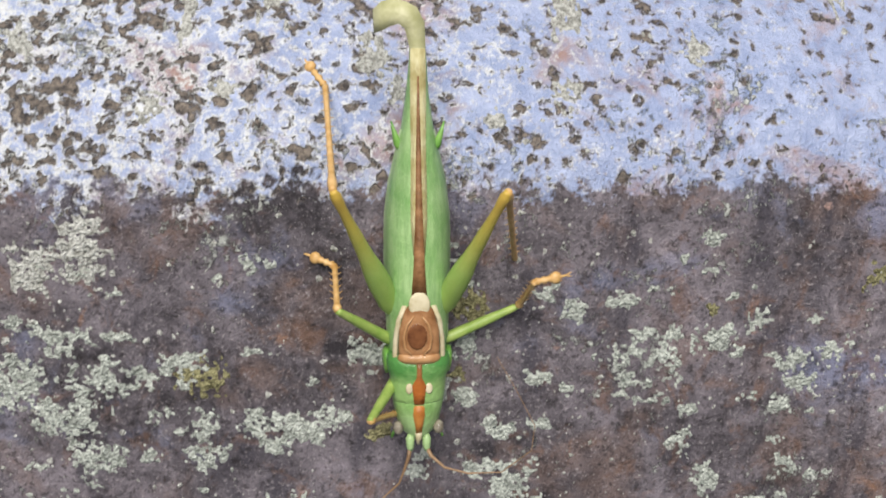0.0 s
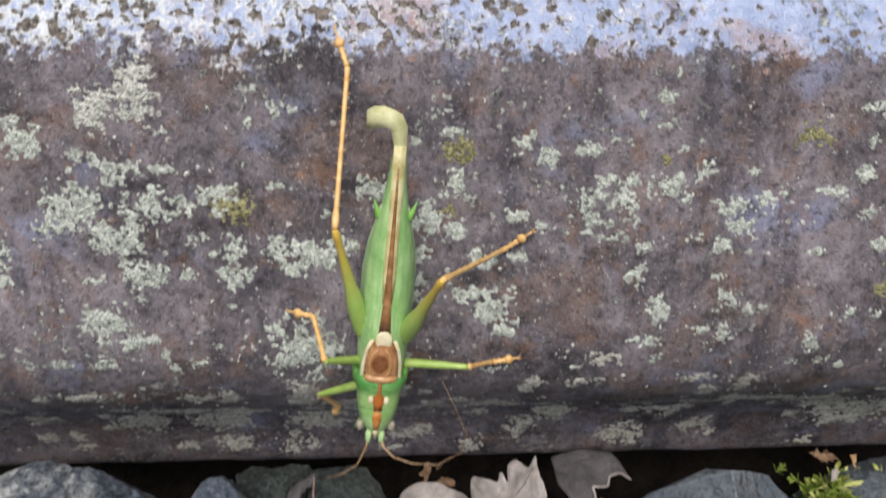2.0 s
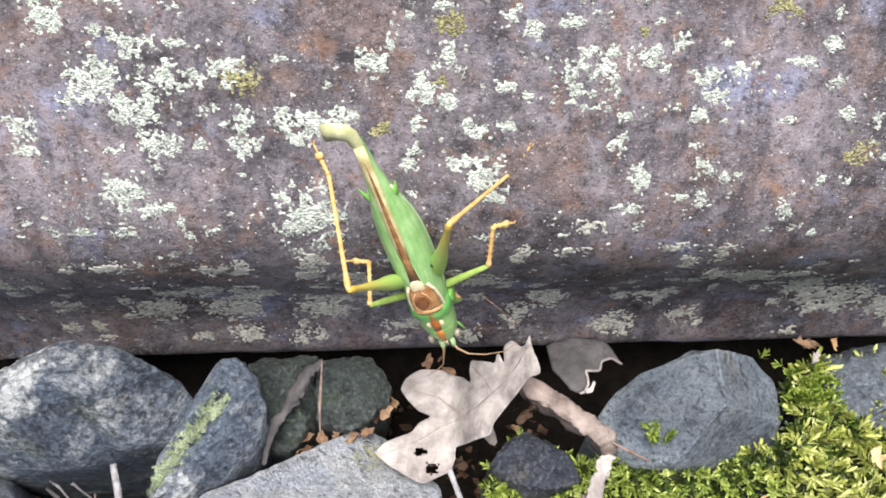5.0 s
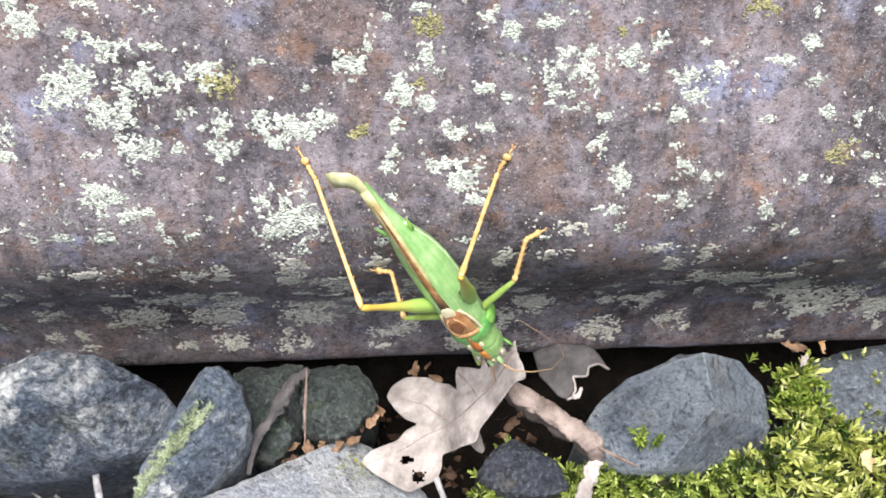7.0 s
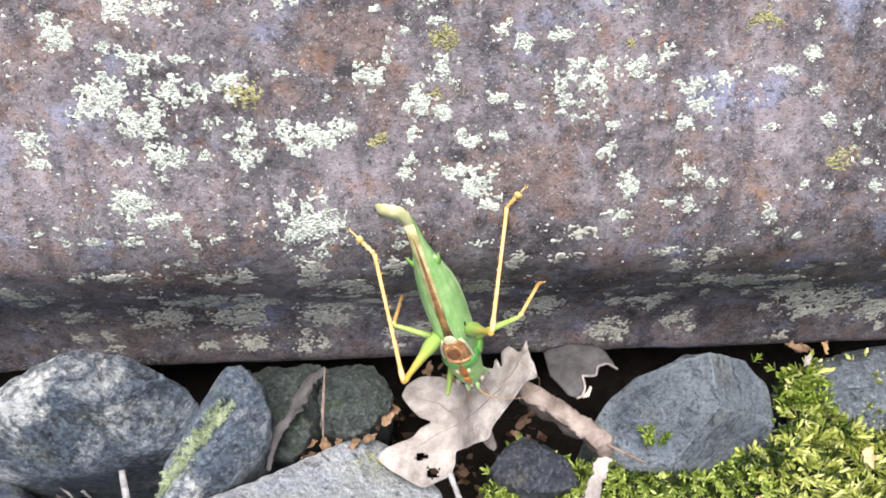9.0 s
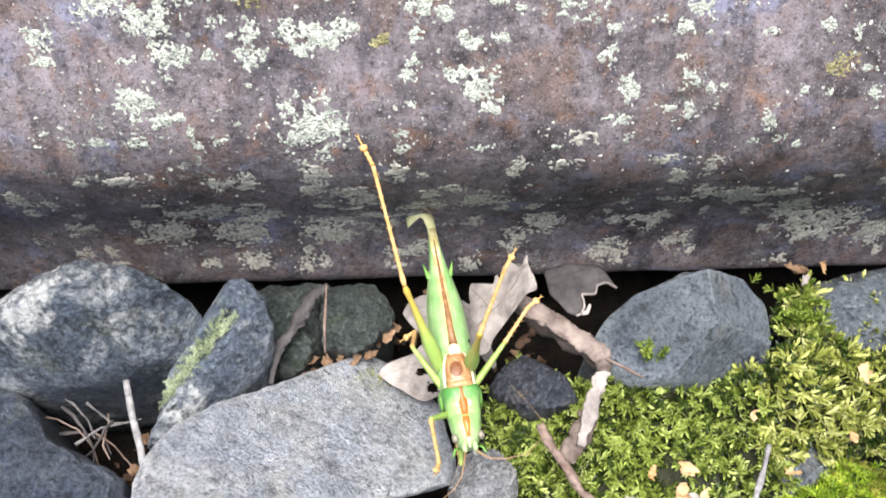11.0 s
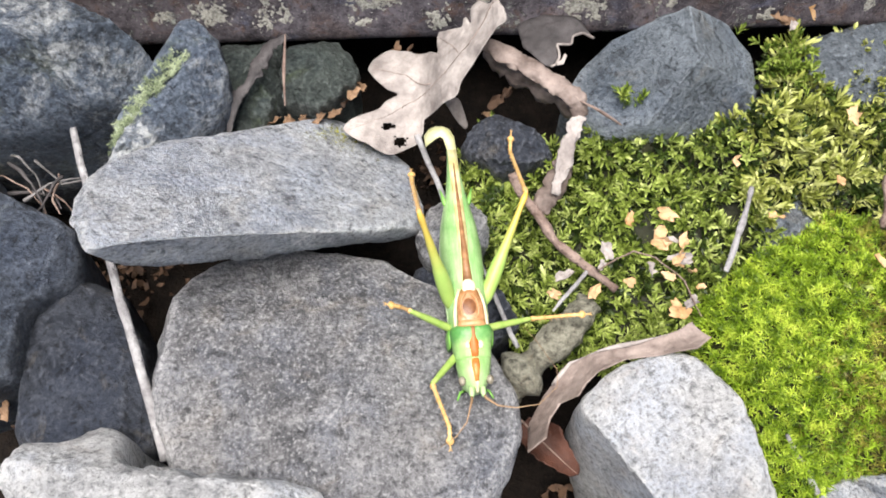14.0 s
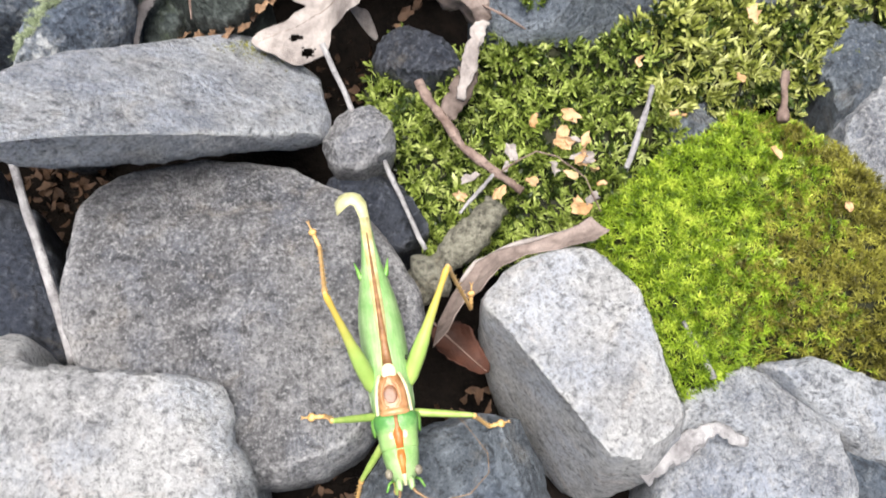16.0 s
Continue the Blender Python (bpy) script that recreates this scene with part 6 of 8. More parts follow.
def motions():
    """The walk of the bush-cricket down the rail and over the ballast: its body, then each leg segment in its own space."""
    held = {}

    def hold(segment, rows):
        held[segment] = rows

    walk(CRICKET, [
        (0, pose(0.00579, 0.04646, 0.07734, -41.1, -0.0, 179.6)), (0.5, pose(0.00723, 0.04337, 0.07588, -41.3, 1.2, -178.7)),
        (1, pose(0.00906, 0.04207, 0.07491, -49.0, 2.7, -177.3)), (1.5, pose(0.00724, 0.03414, 0.06647, -44.3, 4.5, -176.4)),
        (2, pose(0.00097, 0.02583, 0.05772, -48.7, -2.4, 176.0)), (2.5, pose(0.00555, 0.02591, 0.05632, -56.4, 4.4, -177.7)),
        (3, pose(0.00566, 0.02487, 0.05560, -53.8, 4.4, -176.9)), (3.5, pose(0.00674, 0.02064, 0.04871, -58.6, 10.5, -175.6)),
        (4, pose(0.00810, 0.01903, 0.04298, -64.6, 17.3, -176.2)), (4.5, pose(0.00761, 0.02008, 0.04451, -66.7, 17.6, -175.9)),
        (7, pose(0.01878, 0.01826, 0.03865, -71.5, 31.7, 178.8)), (7.5, pose(0.01981, 0.01762, 0.03871, -72.8, 34.3, 174.6)),
        (8, pose(0.01555, 0.01840, 0.03560, -74.6, 18.2, 178.0)), (8.5, pose(0.01562, 0.01895, 0.03128, -79.6, 17.8, 176.7)),
        (9.2, pose(0.01539, 0.01359, 0.02861, -66.3, 16.4, 179.7)), (9.8, pose(0.01500, -0.00800, 0.02800, -42.0, 9.0, -175.0)), (10.1, pose(0.01470, -0.01300, 0.02650, -23.0, 5.0, -174.4)),
        (10.4, pose(0.01446, -0.01150, 0.02050, 0.0, 1.2, -173.9)), (11, pose(0.01445, -0.00909, 0.01736, 3.4, 1.2, -173.9)),
        (11.5, pose(0.01809, -0.00865, 0.01336, 1.9, -1.3, -169.5)), (12, pose(0.02101, -0.01179, 0.00989, 3.8, -0.8, -168.7)),
        (12.5, pose(0.02085, -0.02112, 0.00719, -0.6, 1.0, -172.1)), (13, pose(0.02470, -0.03269, 0.00396, -4.7, -1.6, -168.0)),
        (13.5, pose(0.02432, -0.04094, 0.00585, -5.0, 0.1, -166.3)), (14, pose(0.02084, -0.04565, 0.00631, 1.3, -2.6, -178.5)),
        (14.5, pose(0.02573, -0.05670, 0.00640, 0.5, -1.9, -174.3)), (15, pose(0.02245, -0.06628, 0.00681, -1.0, -2.8, -177.0)),
        (15.5, pose(0.02446, -0.07214, 0.00682, 1.6, -1.6, -172.4)), (16, pose(0.02258, -0.07980, 0.00647, -0.3, 0.3, -175.6)),
    ])
    hold(("hind", "right", 0), [
        (0, pose(0.00260, -0.00180, 0.00190, 36.0, -0.0, -158.6)), (0.5, pose(0.00260, -0.00180, 0.00190, 54.4, -0.0, -157.3)),
        (1, pose(0.00260, -0.00180, 0.00190, 46.2, -0.0, -162.3)), (1.5, pose(0.00260, -0.00180, 0.00190, 39.1, -0.0, -160.3)),
        (2, pose(0.00260, -0.00180, 0.00190, 21.1, -0.0, -165.1)), (2.5, pose(0.00260, -0.00180, 0.00190, 8.6, -0.0, -167.5)),
        (3, pose(0.00260, -0.00180, 0.00190, 43.8, -0.0, -158.8)), (3.5, pose(0.00260, -0.00180, 0.00190, 48.5, -0.0, -163.8)),
        (4, pose(0.00260, -0.00180, 0.00190, 45.1, -0.0, -163.7)), (4.5, pose(0.00260, -0.00180, 0.00190, 45.9, -0.0, -164.9)),
        (7, pose(0.00260, -0.00180, 0.00190, 37.2, -0.0, -166.9)), (7.5, pose(0.00260, -0.00180, 0.00190, 62.3, -0.0, -177.0)),
        (8, pose(0.00260, -0.00180, 0.00190, 61.9, -0.0, -169.7)), (8.5, pose(0.00260, -0.00180, 0.00190, 58.7, -0.0, -167.7)),
        (9.2, pose(0.00260, -0.00180, 0.00190, 61.2, -0.0, -164.5)), (9.8, pose(0.00260, -0.00180, 0.00190, 50.0, -0.0, -166.5)),
        (10.4, pose(0.00260, -0.00180, 0.00190, 54.0, -0.0, -156.5)), (11, pose(0.00260, -0.00180, 0.00190, 58.8, -0.0, -151.0)),
        (11.5, pose(0.00260, -0.00180, 0.00190, 40.7, -0.0, -149.5)), (12, pose(0.00260, -0.00180, 0.00190, 15.9, -0.0, -158.9)),
        (12.5, pose(0.00260, -0.00180, 0.00190, 10.4, -0.0, -163.1)), (13, pose(0.00260, -0.00180, 0.00190, -28.2, -0.0, -177.9)),
        (13.5, pose(0.00260, -0.00180, 0.00190, -27.2, -0.0, -179.2)), (14, pose(0.00260, -0.00180, 0.00190, 56.1, -0.0, -149.5)),
        (14.5, pose(0.00260, -0.00180, 0.00190, 61.4, -0.0, -149.5)), (15, pose(0.00260, -0.00180, 0.00190, 57.6, -0.0, -151.4)),
        (15.5, pose(0.00260, -0.00180, 0.00190, 56.2, -0.0, -148.2)), (16, pose(0.00260, -0.00180, 0.00190, 48.4, -0.0, -157.8)),
    ])
    hold(("hind", "right", 1), [
        (0, pose(0.00925, -0.01875, 0.01512, -63.9, -0.0, -171.6)), (0.5, pose(0.00766, -0.01387, 0.02020, -100.1, -5.5, -0.0)),
        (1, pose(0.00734, -0.01663, 0.01815, -96.2, -8.2, -0.0)), (1.5, pose(0.00849, -0.01823, 0.01610, -55.6, -0.0, 177.2)),
        (2, pose(0.00801, -0.02208, 0.01000, -28.0, -0.0, -180.0)), (2.5, pose(0.00742, -0.02352, 0.00527, -29.6, -0.0, 175.6)),
        (3, pose(0.00848, -0.01695, 0.01747, -32.6, -0.0, 178.9)), (3.5, pose(0.00675, -0.01611, 0.01876, -97.1, -5.6, -0.0)),
        (4, pose(0.00705, -0.01703, 0.01785, -111.3, -2.4, -0.0)), (4.5, pose(0.00670, -0.01693, 0.01805, -106.1, -2.7, -0.0)),
        (7, pose(0.00668, -0.01926, 0.01549, -48.0, -0.0, -166.9)), (7.5, pose(0.00314, -0.01226, 0.02181, -58.3, -0.0, -154.1)),
        (8, pose(0.00449, -0.01223, 0.02175, -62.0, -0.0, -159.3)), (8.5, pose(0.00509, -0.01321, 0.02113, -51.6, -0.0, -171.3)),
        (9.2, pose(0.00550, -0.01226, 0.02161, -41.3, -0.0, -174.1)), (9.8, pose(0.00598, -0.01586, 0.01914, -12.1, -0.0, -176.9)),
        (10.4, pose(0.00788, -0.01392, 0.02011, 38.7, -0.0, -170.8)), (11, pose(0.00825, -0.01200, 0.02115, 37.6, -0.0, -170.5)),
        (11.5, pose(0.01127, -0.01650, 0.01656, -94.7, 22.1, 0.0)), (12, pose(0.01038, -0.02199, 0.00806, -62.0, -0.0, 127.4)),
        (12.5, pose(0.00902, -0.02298, 0.00596, -47.3, -0.0, 153.3)), (13, pose(0.00333, -0.02162, -0.00872, 57.2, -0.0, -39.4)),
        (13.5, pose(0.00288, -0.02180, -0.00840, -64.0, -0.0, -176.5)), (14, pose(0.00897, -0.01260, 0.02058, -50.1, -0.0, 176.1)),
        (14.5, pose(0.00805, -0.01107, 0.02166, -47.2, -0.0, -164.1)), (15, pose(0.00838, -0.01240, 0.02089, -99.7, -2.2, -0.0)),
        (15.5, pose(0.00921, -0.01245, 0.02059, -58.7, -0.0, -179.2)), (16, pose(0.00825, -0.01564, 0.01871, -50.9, -0.0, -178.2)),
    ])
    hold(("hind", "right", 2), [
        (0, pose(0.01070, -0.02853, -0.00509, -34.4, -0.0, -140.7)), (0.5, pose(0.00979, -0.01782, -0.00185, -4.5, -0.0, -154.6)),
        (1, pose(0.01053, -0.01906, -0.00399, -11.3, -0.0, -154.8)), (1.5, pose(0.00786, -0.03093, -0.00247, -6.8, -0.0, -167.0)),
        (2, pose(0.00802, -0.04195, -0.00056, -22.7, -0.0, -155.5)), (2.5, pose(0.00592, -0.04303, -0.00584, -46.7, -0.0, 177.4)),
        (3, pose(0.00810, -0.03590, 0.00534, -43.2, -0.0, -161.9)), (3.5, pose(0.00894, -0.01890, -0.00346, 15.9, -0.0, -160.8)),
        (4, pose(0.00792, -0.02522, -0.00309, -20.0, -0.0, -176.5)), (4.5, pose(0.00773, -0.02317, -0.00354, -21.2, -0.0, -171.7)),
        (7, pose(0.01008, -0.03393, -0.00123, -21.9, -0.0, -175.2)), (7.5, pose(0.00830, -0.02290, 0.00267, 9.6, -0.0, -154.3)),
        (8, pose(0.00823, -0.02213, 0.00189, -17.0, -0.0, -128.8)), (8.5, pose(0.00720, -0.02702, 0.00350, -30.8, -0.0, -130.0)),
        (9.2, pose(0.00725, -0.02907, 0.00677, -29.5, -0.0, -136.6)), (9.8, pose(0.00716, -0.03782, 0.01441, -11.0, -0.0, -151.3)),
        (10.4, pose(0.01070, -0.03124, 0.03419, 41.8, -0.0, -149.8)), (11, pose(0.01118, -0.02959, 0.03486, 38.8, -0.0, -153.4)),
        (11.5, pose(0.00285, -0.01835, -0.00422, -60.6, -0.0, 113.3)), (12, pose(0.00200, -0.02841, -0.01181, -54.1, -0.0, 118.1)),
        (12.5, pose(0.00217, -0.03660, -0.01058, -26.3, -0.0, -154.7)), (13, pose(0.01106, -0.01219, 0.01019, -41.2, -0.0, -147.0)),
        (13.5, pose(0.00348, -0.03166, -0.02861, -35.5, -0.0, -162.4)), (14, pose(0.00799, -0.02701, 0.00332, -35.9, -0.0, 175.8)),
        (14.5, pose(0.01224, -0.02577, 0.00515, -7.0, -0.0, -169.7)), (15, pose(0.00923, -0.01618, -0.00128, 8.8, -0.0, -152.5)),
        (15.5, pose(0.00938, -0.02414, 0.00136, -15.1, -0.0, -161.5)), (16, pose(0.00869, -0.02984, 0.00126, -9.1, -0.0, -164.8)),
    ])
    hold(("hind", "left", 0), [
        (0, pose(-0.00260, -0.00180, 0.00190, 37.5, -0.0, 160.0)), (0.5, pose(-0.00260, -0.00180, 0.00190, 40.0, -0.0, 160.9)),
        (1, pose(-0.00260, -0.00180, 0.00190, 42.6, -0.0, 161.5)), (1.5, pose(-0.00260, -0.00180, 0.00190, 53.5, -0.0, 163.3)),
        (2, pose(-0.00260, -0.00180, 0.00190, 39.8, -0.0, 166.5)), (2.5, pose(-0.00260, -0.00180, 0.00190, 39.7, -0.0, 165.1)),
        (3, pose(-0.00260, -0.00180, 0.00190, 41.7, -0.0, 163.4)), (3.5, pose(-0.00260, -0.00180, 0.00190, 35.9, -0.0, 160.4)),
        (4, pose(-0.00260, -0.00180, 0.00190, 35.1, -0.0, 157.7)), (4.5, pose(-0.00260, -0.00180, 0.00190, 25.7, -0.0, 157.8)),
        (7, pose(-0.00260, -0.00180, 0.00190, 32.6, -0.0, 154.3)), (7.5, pose(-0.00260, -0.00180, 0.00190, 30.8, -0.0, 149.3)),
        (8, pose(-0.00260, -0.00180, 0.00190, 33.8, -0.0, 151.0)), (8.5, pose(-0.00260, -0.00180, 0.00190, 29.0, -0.0, 151.0)),
        (9.2, pose(-0.00260, -0.00180, 0.00190, 43.7, -0.0, 150.8)), (9.8, pose(-0.00260, -0.00180, 0.00190, 50.3, -0.0, 157.5)),
        (10.4, pose(-0.00260, -0.00180, 0.00190, 84.1, 4.8, 180.0)), (11, pose(-0.00260, -0.00180, 0.00190, 96.0, 1.7, 180.0)),
        (11.5, pose(-0.00260, -0.00180, 0.00190, 82.4, -4.7, 180.0)), (12, pose(-0.00260, -0.00180, 0.00190, 74.9, 0.1, 180.0)),
        (12.5, pose(-0.00260, -0.00180, 0.00190, 42.3, -0.0, 152.7)), (13, pose(-0.00260, -0.00180, 0.00190, 57.1, -0.0, 166.6)),
        (13.5, pose(-0.00260, -0.00180, 0.00190, 18.9, -0.0, 155.3)), (14, pose(-0.00260, -0.00180, 0.00190, 20.7, -0.0, 153.5)),
        (14.5, pose(-0.00260, -0.00180, 0.00190, 20.3, -0.0, 161.0)), (15, pose(-0.00260, -0.00180, 0.00190, 13.8, -0.0, 161.2)),
        (15.5, pose(-0.00260, -0.00180, 0.00190, 25.6, -0.0, 151.0)), (16, pose(-0.00260, -0.00180, 0.00190, 27.6, -0.0, 150.7)),
    ])
    hold(("hind", "left", 1), [
        (0, pose(-0.00871, -0.01857, 0.01560, -56.2, 0.0, 18.3)), (0.5, pose(-0.00825, -0.01807, 0.01638, -65.5, 8.4, 0.0)),
        (1, pose(-0.00784, -0.01750, 0.01714, -70.1, 4.1, 0.0)), (1.5, pose(-0.00645, -0.01461, 0.01999, -101.5, 18.1, 0.0)),
        (2, pose(-0.00664, -0.01860, 0.01631, -60.7, 0.0, 75.7)), (2.5, pose(-0.00704, -0.01854, 0.01626, -88.4, 18.6, 0.0)),
        (3, pose(-0.00740, -0.01791, 0.01686, -91.3, 17.4, 0.0)), (3.5, pose(-0.00871, -0.01896, 0.01510, -92.7, 15.2, 0.0)),
        (4, pose(-0.00958, -0.01883, 0.01485, -75.0, 19.5, 0.0)), (4.5, pose(-0.01027, -0.02056, 0.01167, -54.4, 0.0, 50.9)),
        (7, pose(-0.01083, -0.01888, 0.01402, -90.5, 11.6, 0.0)), (7.5, pose(-0.01247, -0.01841, 0.01343, -90.4, 5.0, 0.0)),
        (8, pose(-0.01167, -0.01815, 0.01442, -104.8, 7.8, 0.0)), (8.5, pose(-0.01214, -0.01901, 0.01281, -113.6, 8.9, 0.0)),
        (9.2, pose(-0.01054, -0.01600, 0.01745, -60.3, -0.0, 157.5)), (9.8, pose(-0.00810, -0.01507, 0.01922, -51.8, -0.0, 155.4)),
        (10.4, pose(-0.00448, -0.00411, 0.02420, -24.7, -0.0, 156.2)), (11, pose(-0.00328, 0.00055, 0.02427, -30.3, -0.0, 153.9)),
        (11.5, pose(-0.00075, -0.00476, 0.02413, -34.3, -0.0, 148.0)), (12, pose(-0.00265, -0.00766, 0.02362, -34.7, -0.0, 158.0)),
        (12.5, pose(-0.01024, -0.01659, 0.01704, -81.4, 10.9, 0.0)), (13, pose(-0.00543, -0.01368, 0.02080, -51.9, -0.0, 141.9)),
        (13.5, pose(-0.01150, -0.02113, 0.00921, -49.1, -0.0, 148.6)), (14, pose(-0.01200, -0.02063, 0.00986, -40.7, -0.0, 175.3)),
        (14.5, pose(-0.00946, -0.02176, 0.00970, -95.1, -1.9, -0.0)), (15, pose(-0.00962, -0.02249, 0.00727, -63.4, -0.0, 172.8)),
        (15.5, pose(-0.01242, -0.01956, 0.01162, -61.5, 0.0, 15.6)), (16, pose(-0.01237, -0.01919, 0.01231, -84.9, 13.4, 0.0)),
    ])
    hold(("hind", "left", 2), [
        (0, pose(-0.01265, -0.00669, -0.00309, 12.0, -0.0, 131.7)), (0.5, pose(-0.01123, -0.00875, -0.00388, 13.5, -0.0, 136.8)),
        (1, pose(-0.00934, -0.00983, -0.00396, -1.2, -0.0, 130.2)), (1.5, pose(-0.01329, -0.01911, -0.00097, -18.3, -0.0, 122.1)),
        (2, pose(-0.01731, -0.01589, -0.00331, 18.2, -0.0, 137.0)), (2.5, pose(-0.01420, -0.01793, -0.00506, -6.8, -0.0, 141.3)),
        (3, pose(-0.01413, -0.01843, -0.00461, -3.6, -0.0, 141.1)), (3.5, pose(-0.01459, -0.02001, -0.00659, 3.5, -0.0, 148.1)),
        (4, pose(-0.01683, -0.01299, -0.00563, 10.6, -0.0, 146.2)), (4.5, pose(-0.02043, -0.01230, -0.00663, -1.0, -0.0, 137.2)),
        (7, pose(-0.01537, -0.01908, -0.00802, -1.5, -0.0, 129.6)), (7.5, pose(-0.01444, -0.01857, -0.00898, -14.7, -0.0, 134.4)),
        (8, pose(-0.01460, -0.02391, -0.00714, -13.1, -0.0, 135.0)), (8.5, pose(-0.01535, -0.02802, -0.00756, -14.3, -0.0, 131.5)),
        (9.2, pose(-0.01480, -0.02629, -0.00210, 7.7, -0.0, 137.2)), (9.8, pose(-0.01390, -0.02773, 0.00154, 28.8, -0.0, 138.1)),
        (10.4, pose(-0.01274, -0.02280, 0.01479, -8.1, -0.0, 143.2)), (11, pose(-0.01181, -0.01691, 0.01293, -10.5, -0.0, 145.6)),
        (11.5, pose(-0.01060, -0.02053, 0.01145, -27.6, -0.0, 151.3)), (12, pose(-0.00960, -0.02481, 0.01082, -12.4, -0.0, 164.0)),
        (12.5, pose(-0.01444, -0.01324, -0.00481, -18.2, -0.0, 136.0)), (13, pose(-0.01401, -0.02461, 0.00310, -34.6, -0.0, 143.0)),
        (13.5, pose(-0.01918, -0.03369, -0.00781, -24.4, -0.0, 150.2)), (14, pose(-0.01340, -0.03764, -0.00480, -15.9, -0.0, 167.8)),
        (14.5, pose(-0.00870, -0.02374, -0.01269, -84.3, -4.5, -0.0)), (15, pose(-0.01089, -0.03249, -0.01285, -106.4, -0.9, -0.0)),
        (15.5, pose(-0.01531, -0.00922, -0.00816, -49.1, -0.0, 121.4)), (16, pose(-0.01758, -0.01718, -0.00949, 56.0, -0.0, 172.6)),
    ])
    hold(("middle", "right", 0), [
        (0, pose(0.00250, 0.00200, 0.00130, 34.7, -0.0, -131.0)), (0.5, pose(0.00250, 0.00200, 0.00130, 39.8, -0.0, -128.6)),
        (1, pose(0.00250, 0.00200, 0.00130, 32.7, -0.0, -99.4)), (1.5, pose(0.00250, 0.00200, 0.00130, 31.9, -0.0, -127.1)),
        (2, pose(0.00250, 0.00200, 0.00130, 50.7, -0.0, -124.6)), (2.5, pose(0.00250, 0.00200, 0.00130, 43.1, -0.0, -129.4)),
        (3, pose(0.00250, 0.00200, 0.00130, 40.1, -0.0, -129.5)), (3.5, pose(0.00250, 0.00200, 0.00130, 34.7, -0.0, -121.5)),
        (4, pose(0.00250, 0.00200, 0.00130, 35.0, -0.0, -132.3)), (4.5, pose(0.00250, 0.00200, 0.00130, 41.3, -0.0, -134.2)),
        (7, pose(0.00250, 0.00200, 0.00130, 29.3, -0.0, -144.7)), (7.5, pose(0.00250, 0.00200, 0.00130, 23.4, -0.0, -136.6)),
        (8, pose(0.00250, 0.00200, 0.00130, 25.2, -0.0, -136.0)), (8.5, pose(0.00250, 0.00200, 0.00130, 20.6, -0.0, -141.0)),
        (9.2, pose(0.00250, 0.00200, 0.00130, -14.7, -0.0, -111.3)), (9.8, pose(0.00250, 0.00200, 0.00130, 33.8, -0.0, -79.9)),
        (10.4, pose(0.00250, 0.00200, 0.00130, 28.8, -0.0, -77.8)), (11, pose(0.00250, 0.00200, 0.00130, 17.8, -0.0, -149.7)),
        (11.5, pose(0.00250, 0.00200, 0.00130, 82.8, -19.4, 180.0)), (12, pose(0.00250, 0.00200, 0.00130, 24.3, -0.0, -76.6)),
        (12.5, pose(0.00250, 0.00200, 0.00130, 58.9, -0.0, -89.5)), (13, pose(0.00250, 0.00200, 0.00130, 26.3, -0.0, -93.5)),
        (13.5, pose(0.00250, 0.00200, 0.00130, 42.4, -0.0, -98.4)), (14, pose(0.00250, 0.00200, 0.00130, 40.0, -0.0, -101.9)),
        (14.5, pose(0.00250, 0.00200, 0.00130, 30.2, -0.0, -83.4)), (15, pose(0.00250, 0.00200, 0.00130, 47.3, -0.0, -114.2)),
        (15.5, pose(0.00250, 0.00200, 0.00130, 34.1, -0.0, -74.7)), (16, pose(0.00250, 0.00200, 0.00130, 46.0, -0.0, -84.5)),
    ])
